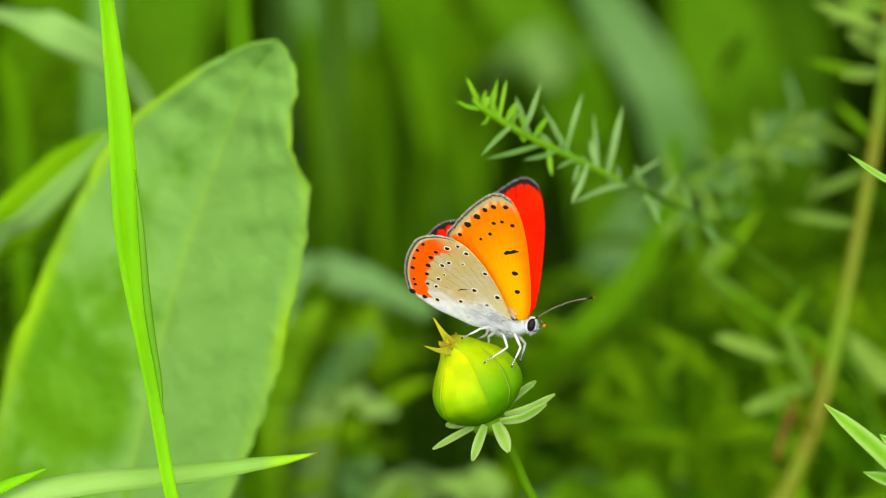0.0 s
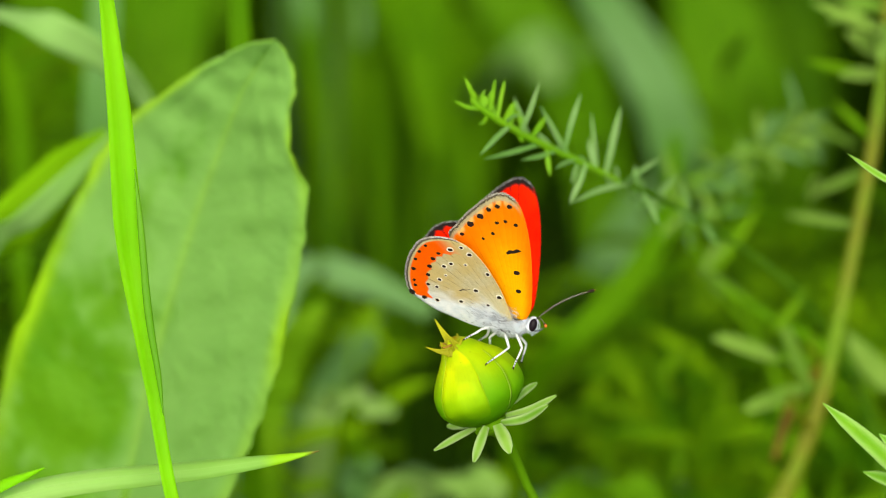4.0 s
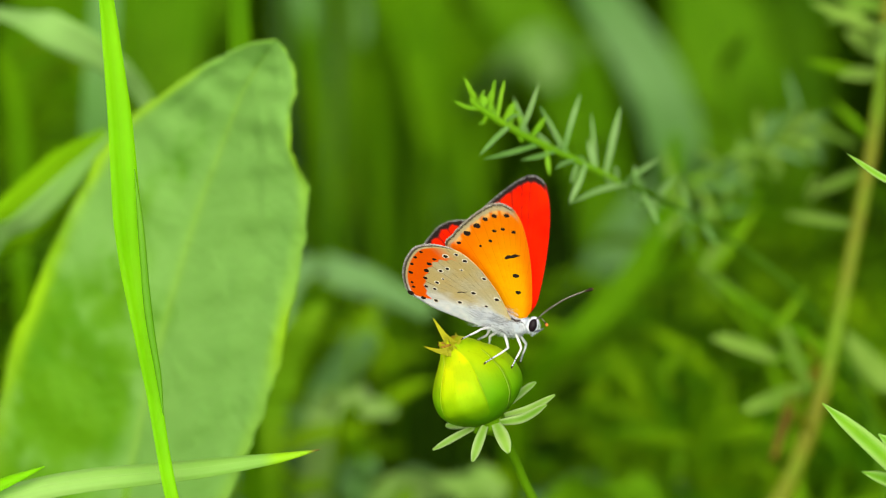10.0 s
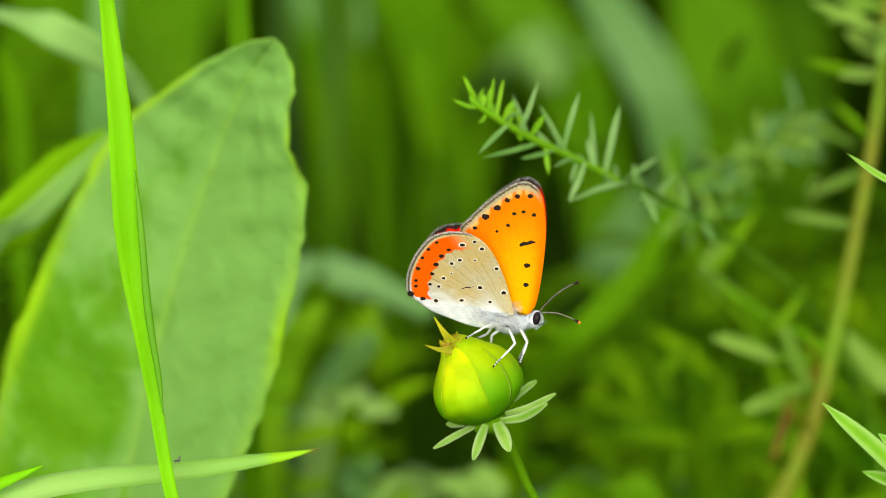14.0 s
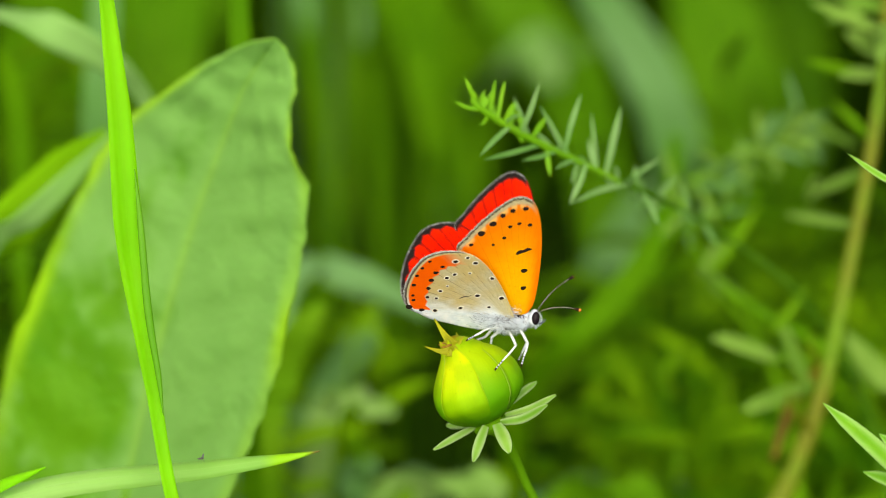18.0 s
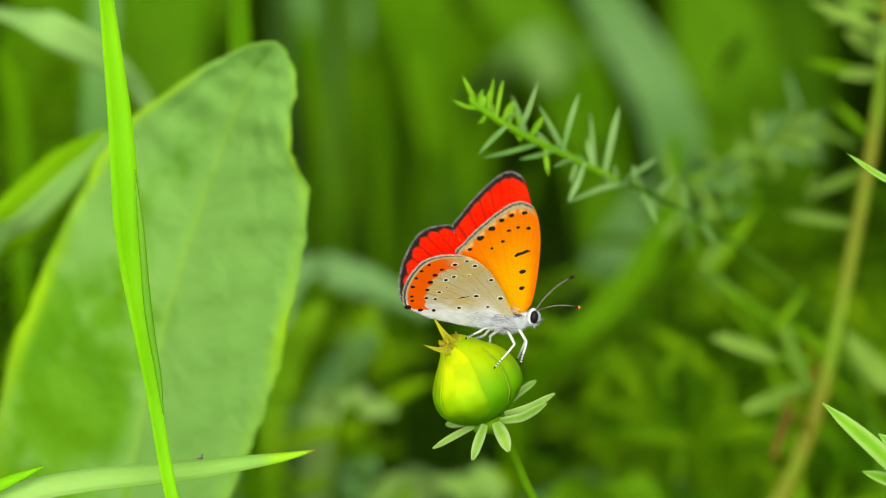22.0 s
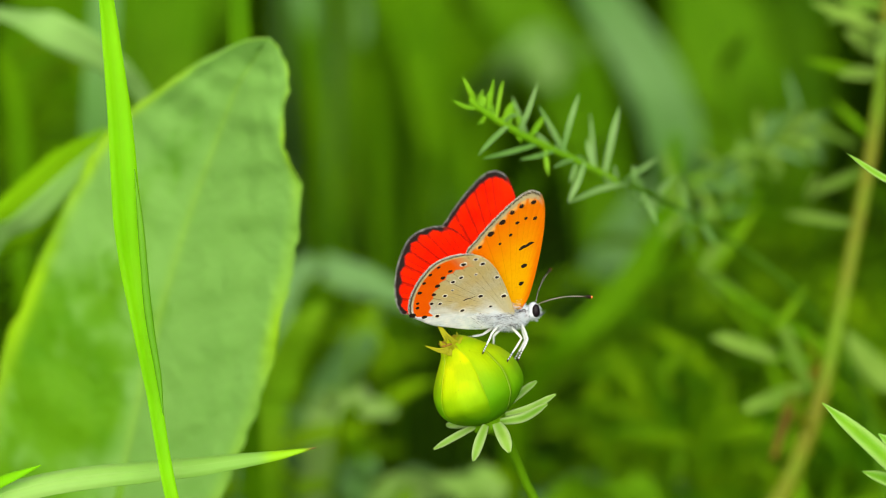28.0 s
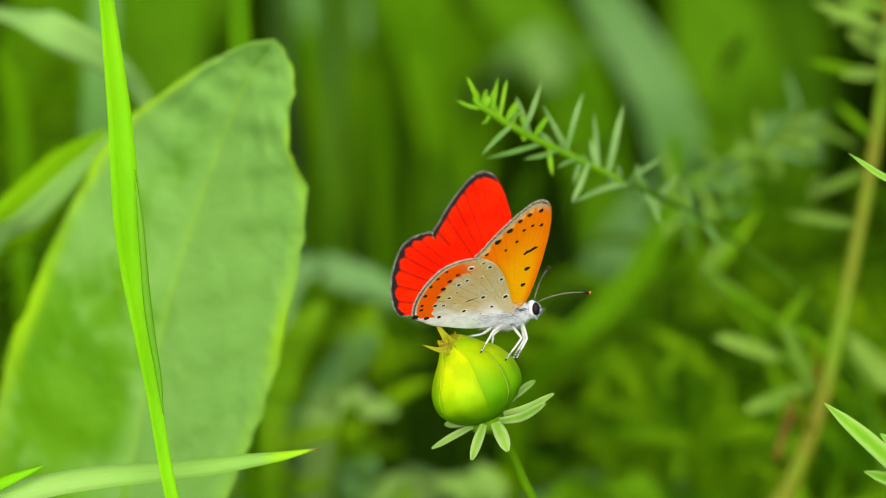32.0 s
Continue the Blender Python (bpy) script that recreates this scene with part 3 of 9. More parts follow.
def wing_mesh(outline, flip, lo, hi, rings=16, around=150, bulge=0.0):
    """A wing about its hinge: fan from the hinge to a fringed outline, with two skins and fine pleats."""
    edge = spline(outline, around)
    rng = random.Random(len(outline))
    verts, uvs, faces, marks = [], [], [], []
    for layer in (1, -1):
        for i in range(rings + 1):
            u = (i / rings) ** 0.8
            for j in range(around):
                v = j / (around - 1)
                fringe = 1.0
                if i == rings and lo < v < hi:
                    fringe = 1 + rng.uniform(-0.004, 0.006)
                x, y = edge[j] * u * fringe
                z = layer * 0.035 + 0.008 * u * math.cos(v * 17 * 2 * math.pi) * min(1, 4 * v, 4 * (1 - v)) + bulge * math.exp(-(x * x + y * y) / 9)
                verts.append((x / 1000, y / 1000, z / 1000))
                uvs.append((u, v))
    size = (rings + 1) * around
    for i in range(rings):
        for j in range(around - 1):
            a = i * around + j
            faces.append((a, a + around, a + around + 1, a + 1))
            marks.append(0)
            faces.append((size + a + 1, size + a + around + 1, size + a + around, size + a))
            marks.append(1)
    for j in range(around - 1):
        a = rings * around + j
        faces.append((a, size + a, size + a + 1, a + 1))
        marks.append(0)
    me = solid(verts, faces, uvs, name="wing")
    # counter-clockwise or not, the skin at +z takes the first material
    me.polygons.foreach_set("material_index", [(1 - m) if flip else m for m in marks])
    return me


def spot_mesh(radius, ring, squeeze=1.0, turn=0.0, seed=0):
    rng = random.Random(seed)
    verts, faces, marks = [], [], []
    for k, (r, z) in enumerate(((radius * 1.0, 0.008), (radius * ring, 0.0))):
        if ring <= 1 and k:
            break
        start = len(verts)
        for j in range(14):
            a = 2 * math.pi * j / 14
            rr = r * (1 + rng.uniform(-0.12, 0.12))
            x, y = rr * math.cos(a), rr * squeeze * math.sin(a)
            verts.append(((x * math.cos(turn) - y * math.sin(turn)) / 1000, (x * math.sin(turn) + y * math.cos(turn)) / 1000, z / 1000))
        for j in range(14):
            x, y, z0 = verts[start + j]
            verts.append((x * 1.03, y * 1.03, z0 - 0.00002))
        faces.append(tuple(range(start, start + 14)))
        marks.append(k)
        for j in range(14):
            faces.append((start + j, start + 14 + j, start + 14 + (j + 1) % 14, start + (j + 1) % 14))
            marks.append(k)
    me = solid(verts, faces, None, False, "spot")
    me.polygons.foreach_set("material_index", marks)
    return me


def spots(wing, places, ring, name="spot", halo=None, size=0.062):
    for k, (x, y, r) in enumerate(places):
        ob = part(name, spot_mesh(r * size, ring, 0.85 + 0.3 * ((k * 37) % 10) / 10, k * 1.7, k), [black_scale, halo or white_scale], wing)
        ob.location = (x / 1000, y / 1000, 0.00006 + 0.0007 * math.exp(-(x * x + y * y) / 9) * (wing is near_hind))


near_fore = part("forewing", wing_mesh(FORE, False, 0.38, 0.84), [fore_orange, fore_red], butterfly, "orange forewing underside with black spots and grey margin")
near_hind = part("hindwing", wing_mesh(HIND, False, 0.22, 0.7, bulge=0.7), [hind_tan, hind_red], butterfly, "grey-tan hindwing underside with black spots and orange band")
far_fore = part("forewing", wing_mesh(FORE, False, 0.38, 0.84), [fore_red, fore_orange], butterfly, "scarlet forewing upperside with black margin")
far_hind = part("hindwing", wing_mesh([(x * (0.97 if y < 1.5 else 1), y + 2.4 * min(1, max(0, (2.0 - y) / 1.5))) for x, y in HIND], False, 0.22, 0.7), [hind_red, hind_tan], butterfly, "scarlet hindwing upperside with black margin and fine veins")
spots(near_fore, [(-5.62, 13.04, 4), (-4.35, 14.78, 6), (-2.95, 16.19, 6), (-1.75, 17.41, 5), (-0.56, 18.04, 4.5), (0.98, 18.2, 4.5)], 1.0, "margin_spot", None, 0.07)
spots(near_fore, [(-0.91, 15.47, 4), (0.21, 15.84, 3.5), (1.47, 15.46, 4), (-2.95, 12.72, 3), (-1.61, 13.71, 3.5)], 1.0, "spot", None, 0.066)
spots(near_fore, [(0.77, 7.86, 5.5), (0.7, 4.89, 4.5)], 1.0, "spot", None, 0.07)
spots(near_hind, [(-6.16, 11.44, 5), (-4.69, 12.06, 3.5), (-3.78, 10.94, 4.5), (-1.89, 7.72, 4.5), (-0.84, 3.78, 5), (-3.78, 4.39, 4.5), (-6.37, 8.87, 4), (-4.55, 8.96, 2.5), (-7.35, 8.23, 4), (-8.26, 5.65, 4), (-7.35, 6.57, 2.5), (-8.82, 4.19, 3.5), (-9.1, 1.7, 4.5), (-5.95, 2.0, 4.5), (-2.45, 2.16, 3.5), (-3.71, 0.89, 2)], 1.5, size=0.06)
spots(near_hind, [(-7.77, 10.51, 4), (-8.61, 9.4, 4.5), (-9.24, 7.93, 5), (-9.66, 6.31, 4.5), (-9.87, 4.51, 3.5), (-10.71, 1.94, 5), (-9.24, 11.65, 3.5), (-10.22, 10.42, 3.5), (-10.92, 8.94, 3.5), (-11.41, 7.11, 4.5), (-11.62, 5.02, 3.5), (-11.62, 4.05, 3.5), (-12.25, 2.68, 7)], 1.0, "band_spot", size=0.064)
bar = part("bar_spot", tube([(-0.15, 10.75, 0.05), (0.3, 11.1, 0.08), (0.75, 11.15, 0.08), (1.2, 11.4, 0.08), (1.7, 11.4, 0.05)], [0.18, 0.3, 0.22, 0.28, 0.1], count=14), black_scale, near_fore)
bar.scale = (1, 1, 0.3)
dash = part("dash_spot", tube([(-6.0, 3.95, 0.1), (-5.5, 4.25, 0.12), (-5.0, 4.3, 0.12), (-4.5, 4.5, 0.1)], [0.04, 0.09, 0.05, 0.03], count=10), black_scale, near_hind)
dash.scale = (1, 1, 0.5)


def hairs(rng, count, place, length, thin, start=0):
    """Many fine hairs; place gives a root and a direction, in millimetres."""
    verts, faces = [], []
    for _ in range(count):
        p, d = place(rng)
        p, d = np.array(p), np.array(d, float)
        d += np.array([rng.uniform(-0.5, 0.5) for _ in range(3)])
        d /= np.linalg.norm(d)
        s = np.cross(d, (rng.uniform(-1, 1), rng.uniform(-1, 1), rng.uniform(-1, 1)))
        s /= np.linalg.norm(s) + 1e-9
        q = np.cross(d, s)
        n = length * rng.uniform(0.5, 1.2)
        k = len(verts)
        for a in (0, 2.1, 4.2):
            verts.append((p + (s * math.cos(a) + q * math.sin(a)) * thin) / 1000)
        verts.append((p + d * n + np.array((-0.15, -0.1, 0)) * n) / 1000)
        faces += [(k, k + 1, k + 3), (k + 1, k + 2, k + 3), (k + 2, k, k + 3)]
    return solid(verts, faces, None, True, "hairs")


thorax = part("thorax", ball((0.3, 0.3, 0), (2.7, 1.7, 1.5)), fur_white, butterfly, "thorax with dense white fur")
abdomen = part("abdomen", tube([(-0.8, 0.6, 0), (-2.5, 1.2, 0), (-5.0, 1.5, 0), (-7.2, 1.5, 0), (-8.2, 1.4, 0)], [1.2, 1.15, 0.9, 0.55, 0.1], count=20, around=14), fur_white, butterfly, "slender pale abdomen")
head = part("head", ball((3.4, 0.5, 0), (0.82, 0.82, 0.85)), fur_white, butterfly, "small white furry head")
for z in (1, -1):
    part("eye_rim", ball((3.52, 0.72, 0.58 * z), (0.60, 0.92, 0.43)), fur_white, head, "white rim round the eye")
    part("eye", ball((3.6, 0.74, 0.72 * z), (0.52, 0.84, 0.48)), eye_dark, head, "glossy dark eye")
    part("palp", tube([(3.9, 0.0, 0.3 * z), (4.3, 0.1, 0.35 * z), (4.65, 0.3, 0.37 * z), (4.95, 0.6, 0.37 * z)], [0.14, 0.11, 0.06, 0.02], count=10), fur_grey, head)


def on_body(rng):
    a, b = rng.uniform(0, 2 * math.pi), math.acos(rng.uniform(-1, 1))
    d = np.array((math.cos(b), math.sin(b) * math.cos(a), math.sin(b) * math.sin(a)))
    return np.array((0.3, 0.3, 0)) + d * np.array((2.7, 1.7, 1.5)), d + np.array((-0.6, -0.3, 0))


def on_head(rng):
    a, b = rng.uniform(0, 2 * math.pi), math.acos(rng.uniform(-1, 1))
    d = np.array((math.cos(b), math.sin(b) * math.cos(a), math.sin(b) * math.sin(a)))
    if abs(d[2]) > 0.45 and d[1] > -0.7:
        d = np.array((0.3, -0.9, d[2] * 0.4))
    return np.array((3.45, 0.5, 0)) + d * 0.9, d + np.array((0.2, -0.2, 0))


part("fur", hairs(random.Random(4), 4500, on_body, 0.5, 0.013), fur_white, thorax, kind="stuff")
part("dark_fur", hairs(random.Random(5), 420, on_body, 0.6, 0.03), fur_grey, thorax, kind="stuff")
part("head_fur", hairs(random.Random(6), 420, on_head, 0.38, 0.03), fur_white, head, kind="stuff")


def on_flank(rng):
    """Long hair that covers the wing roots on the near side."""
    return (rng.triangular(-4.5, 2.0, -0.5), rng.triangular(-1.0, 2.6, 0.3), rng.uniform(1.2, 2.6)), (-0.9, 0.45, 0.3)


def dark_marks(center, spread):
    def place(rng):
        return [rng.gauss(c, w) for c, w in zip(center, spread)], (-0.9, 0.3, 0.2)
    return place


for seed, center, spread in ((41, (-0.6, 0.9, 2.2), (0.35, 0.22, 0.15)), (42, (1.5, 1.1, 1.9), (0.4, 0.16, 0.15)), (43, (0.4, -0.7, 1.6), (0.5, 0.15, 0.1))):
    part("dark_tuft", hairs(random.Random(seed), 60, dark_marks(center, spread), 0.5, 0.03), black_scale, thorax, kind="stuff")


def fringe(wing, outline, lo, hi, seed):
    """The fine pale hairs along a wing's outer margin."""
    edge = spline(outline, 400)

    def place(rng):
        k = int(rng.uniform(lo, hi) * 398)
        p = edge[k]
        out = p / np.linalg.norm(p)
        return (p[0] * 0.988, p[1] * 0.988, rng.uniform(-0.03, 0.03)), (out[0] * 1.6, out[1] * 1.6, 0)

    part("fringe", hairs(random.Random(seed), 560, place, 0.28, 0.026), fringe_grey, wing, "fine pale fringe of the wing margin", kind="stuff")


fringe_grey = plain("fringe_scales", (0.24, 0.23, 0.20), (0.74, 0.71, 0.64), 0.7, 2600)
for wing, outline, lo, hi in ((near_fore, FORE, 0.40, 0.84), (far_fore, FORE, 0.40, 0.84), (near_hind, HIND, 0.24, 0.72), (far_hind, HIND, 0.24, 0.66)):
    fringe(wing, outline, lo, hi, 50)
part("flank_fur", hairs(random.Random(7), 4500, on_flank, 0.9, 0.011), fur_white, thorax, kind="stuff")
part("flank_fur", hairs(random.Random(8), 380, on_flank, 0.8, 0.03), fur_grey, thorax, kind="stuff")


def antenna(name):
    """An antenna along +x, ringed black and white, with a dark orange-tipped club."""
    ob = new(name)
    ob.parent = butterfly
    ob.empty_display_size = 0.002
    line = spline([(0, 0, 0), (2.5, 0.42, 0), (5.0, 0.5, 0), (7.4, 0.28, 0), (9.0, 0.0, 0)], 61)
    for k in range(24):
        a, b = line[2 * k], line[2 * k + 2]
        m = a + (b - a) * 0.72
        part("dark_ring", tube([a, (a + m) / 2, m], [0.065, 0.07, 0.065], count=3, around=7), black_scale, ob)
        part("pale_ring", tube([m, (m + b) / 2, b], [0.055, 0.058, 0.055], count=3, around=7), white_scale, ob)
    part("club", tube([line[48], line[52], line[56], line[59]], [0.07, 0.17, 0.21, 0.18], count=12, around=10), black_scale, ob)
    part("club_tip", tube([line[59], line[60]], [0.2, 0.09], count=4, around=10), club_orange, ob, "orange tip of the club")
    return ob


def leg(name, length, knee, bands=True, material=None):
    """A leg from the hip along +x, bent at its knee towards +y, with a banded foot."""
    ob = new(name)
    ob.parent = butterfly
    ob.empty_display_size = 0.002
    material = material or leg_white
    kx, ky = knee[0] * length, knee[1] * length
    part("femur", tube([(0, 0, 0), (kx * 0.5, ky * 0.55, 0), (kx, ky, 0)], [0.15, 0.18, 0.14], count=9), material, ob)
    fx = length * 0.72
    fy = ky * (length - fx) / (length - kx)
    part("tibia", tube([(kx, ky, 0), ((kx + fx) / 2, (ky + fy) / 2 + 0.04, 0), (fx, fy, 0)], [0.13, 0.14, 0.11], count=9), material, ob)
    count = 4
    for k in range(count):
        a = np.array((fx, fy, 0.0)) * (1 - k / count) + np.array((length, 0, 0)) * (k / count)
        b = np.array((fx, fy, 0.0)) * (1 - (k + 1) / count) + np.array((length, 0, 0)) * ((k + 1) / count)
        m = a * 0.5 + b * 0.5
        part("pale_joint", tube([a, m], [0.11, 0.10], count=3), material, ob)
        part("dark_joint", tube([m, b], [0.10, 0.10], count=3), black_scale if bands else material, ob)
    part("claw", tube([(length - 0.05, 0, 0), (length + 0.2, 0.05, 0)], [0.11, 0.04], count=3), black_scale, ob)
    return ob


near_antenna, far_antenna = antenna("antenna"), antenna("antenna")
hind_leg = leg("leg", 4.42, (0.35, -0.06))
middle_leg = leg("leg", 6.05, (0.25, 0.22))
front_leg = leg("leg", 5.20, (0.40, 0.18))
far_front_leg = leg("leg", 4.68, (0.42, 0.20))
far_middle_leg = leg("leg", 3.01, (0.40, -0.20))
far_hind_leg = leg("leg", 3.89, (0.40, 0.10))


# ---- plants beside the flower ----
fold_green = leaf_material("folded_blade", (0.09, 0.28, 0.002), (0.15, 0.37, 0.01), (0.15, 0.4, 0.005), 0.2, 0.5, 300)
tall = blade("grass_blade", [(-24.46, -20.63, 0.00), (-27.23, -35.68, 292.4), (-30.93, -25.16, 310.4), (-32.95, -21.52, 317.9), (-34.05, -18.45, 322.6), (-35.15, -14.72, 328.4), (-36.40, -11.05, 335.8), (-37.50, -7.32, 341.6), (-38.19, -4.44, 347.8), (-38.95, 1.00, 358.1), (-39.63, 4.20, 364.8), (-40.25, 6.99, 371.0), (-40.65, 8.68, 379.1)], [2.3, 2.0, 1.75, 1.65, 1.6, 1.75, 2.5, 3.2, 3.5, 2.9, 2.3, 1.8, 1.0], grass_bright, "fresh light-green grass blade standing upright", fold=0.5, count=60, side=(0.97, 0.25, 0.0))
part("folded_edge", strip([(-37.04, -2.84, 353.3), (-36.32, -6.37, 347.5), (-35.53, -11.22, 338.5), (-34.35, -14.82, 331.1), (-33.87, -16.83, 326.9)], [0.1, 0.8, 1.0, 0.7, 0.1], (1.0, 0.1, 0.0), tall.location * 1000, count=24, thick=0.15), fold_green, tall, "darker folded edge of the blade")
lying = blade("grass_blade", [(-94.11, 10.90, 0.00), (-90.45, -13.98, 276.6), (-74.96, -15.15, 302.0), (-62.48, -15.61, 310.4), (-51.55, -15.49, 314.3), (-44.38, -15.55, 316.0), (-37.38, -15.21, 316.6), (-30.38, -14.83, 317.2), (-24.78, -14.41, 317.8), (-19.82, -14.86, 319.0), (-15.42, -14.37, 319.7)], [2.5, 2.8, 3.2, 3.4, 3.2, 3.1, 2.9, 2.6, 2.0, 1.2, 0.1], grass_pale, "pale green grass blade arching sideways with a withered tip", fold=0.3, count=60, side=(0.0, 0.85, 0.5))
small = blade("grass_blade", [(-80.49, -9.67, 0.00), (-77.34, -22.52, 294.3), (-66.29, -18.25, 310.1), (-59.08, -16.93, 313.9), (-54.18, -15.71, 315.8), (-51.73, -15.17, 316.6), (-49.35, -14.68, 317.4)], [2.0, 2.0, 2.0, 1.9, 1.5, 0.9, 0.1], grass_bright, "fresh green grass blade tip", fold=0.3, count=36, side=(0.0, 0.85, 0.5))

GNAT = (-61.60, -19.13, 313.1)


def gnat_thing():
    """A very small fly, about a millimetre long, standing on its legs."""
    ob = thing("gnat", GNAT, "tiny dark gnat walking on a pale grass blade", "insect")
    part("thorax", ball((0, 0, 0.42), (0.26, 0.2, 0.2)), gnat_dark, ob)
    part("abdomen", ball((-0.4, 0, 0.36), (0.36, 0.13, 0.13)), gnat_dark, ob)
    part("head", ball((0.3, 0, 0.45), (0.13, 0.14, 0.14)), gnat_dark, ob)
    for y in (-1, 1):
        part("wing", strip([(0.0, 0.12 * y, 0.6), (0.25, 0.25 * y, 0.95), (0.45, 0.3 * y, 1.35)], [0.1, 0.34, 0.12], (0.8, 0.3, -0.5), count=8, thick=0.03), gnat_wing, ob, "smoky pale wing")
        for x in (-0.2, 0.0, 0.2):
            part("leg", tube([(x, 0.1 * y, 0.4), (x * 1.8, 0.42 * y, 0.45), (x * 2.6, 0.6 * y, 0.0)], [0.04, 0.035, 0.025], count=8, around=5), gnat_dark, ob)
    return ob


gnat_dark = plain("gnat_body", (0.05, 0.045, 0.035), (0.10, 0.085, 0.065), 0.5, 6000)
gnat_wing = plain("gnat_wing", (0.16, 0.17, 0.15), (0.26, 0.27, 0.24), 0.4, 5000, 0.3)
gnat = gnat_thing()
gnat.scale = (0.7, 0.7, 0.7)


def dock_leaf():
    """The broad dock leaf: quilted between its side veins, rim curled, on a long stalk."""
    foot = (-56.20, 42.59, 0.00)
    ob = thing("dock_leaf", foot, "broad bright-green dock leaf with quilted veins", "leaf")
    left = spline([(-69.06, 29.52, 264.3), (-67.89, 34.32, 276.6), (-65.40, 39.94, 290.2), (-61.10, 43.86, 301.2), (-55.59, 49.50, 312.4), (-48.10, 52.72, 324.8), (-39.51, 49.26, 334.3), (-31.19, 44.83, 342.4), (-25.32, 41.21, 346.7), (-22.61, 40.19, 347.6)], 70)
    mid = spline([(-47.72, 21.20, 271.3), (-45.49, 25.81, 283.3), (-42.39, 30.75, 295.9), (-38.52, 36.03, 309.0), (-34.55, 40.33, 320.6), (-30.52, 42.28, 331.0), (-27.51, 42.41, 338.7), (-24.97, 42.16, 343.2), (-23.39, 40.88, 346.2), (-22.53, 40.14, 347.6)], 70)
    right = spline([(-36.04, 10.81, 280.1), (-28.72, 14.10, 292.6), (-24.14, 17.69, 303.1), (-21.32, 21.20, 313.4), (-19.16, 25.54, 322.6), (-18.62, 28.79, 330.1), (-20.77, 32.96, 336.5), (-19.93, 36.10, 341.3), (-20.92, 39.02, 345.8), (-22.46, 40.10, 347.5)], 70)
    across = 28
    verts, uvs, faces = [], [], []
    for layer in (0, 1):
        for i in range(70):
            for j in range(2 * across + 1):
                x = j / across - 1
                e = left[i] if x < 0 else right[i]
                p = mid[i] + (e - mid[i]) * abs(x)
                wide = np.linalg.norm(e - mid[i])
                vein = (i / 70 * 11 - abs(x) * 1.3) % 1.0
                quilt = 0.5 * (1 - math.cos(2 * math.pi * vein)) * math.sin(math.pi * min(1, abs(x) * 1.02)) * min(1, wide / 15, (70 - i) / 20)
                lump = noise.noise(Vector((i * 0.16, x * 4.0, 3.0))) * 0.45 * min(1, wide / 14)
                curl = -0.35 * max(0, abs(x) - 0.9) * 10 * (0.5 + noise.noise(Vector((i * 0.3, x, 9))))
                rut = -0.25 * math.exp(-((x / 0.05) ** 2))
                edge = (0.55 * noise.noise(Vector((i * 0.22, 5 * x, 1.7))) + 0.5 * noise.noise(Vector((i * 0.6, 5 * x, 4.1)))) * max(0, abs(x) - 0.8) * 5 * (1 if i < 66 else 0)
                p = p + np.array((edge, -(quilt * 1.1 + lump * 1.2 + curl * min(1, wide / 15) + rut) + layer * 0.35, 0))
                verts.append((p - np.array(foot)) / 1000)
                uvs.append((i / 69, (x + 1) / 2))
    row, size = 2 * across + 1, 70 * (2 * across + 1)
    for i in range(69):
        for j in range(2 * across):
            a = i * row + j
            faces.append((a, a + 1, a + row + 1, a + row))
            faces.append((size + a + row, size + a + row + 1, size + a + 1, size + a))
        for j in (0, 2 * across):
            a = i * row + j
            faces.append((a, a + row, size + a + row, size + a))
    part("blade", solid(verts, faces, uvs), dock_green, ob)
    part("leaf_stalk", tube([foot, (-53.79, 6.42, 228.7), (-50.33, 17.52, 258.2), (-47.72, 21.95, 271.2), (-43.60, 29.28, 289.9)], [2.2, 2.0, 1.7, 1.3, 0.5], foot, count=24), stem_green, ob)
    return ob


dock = dock_leaf()


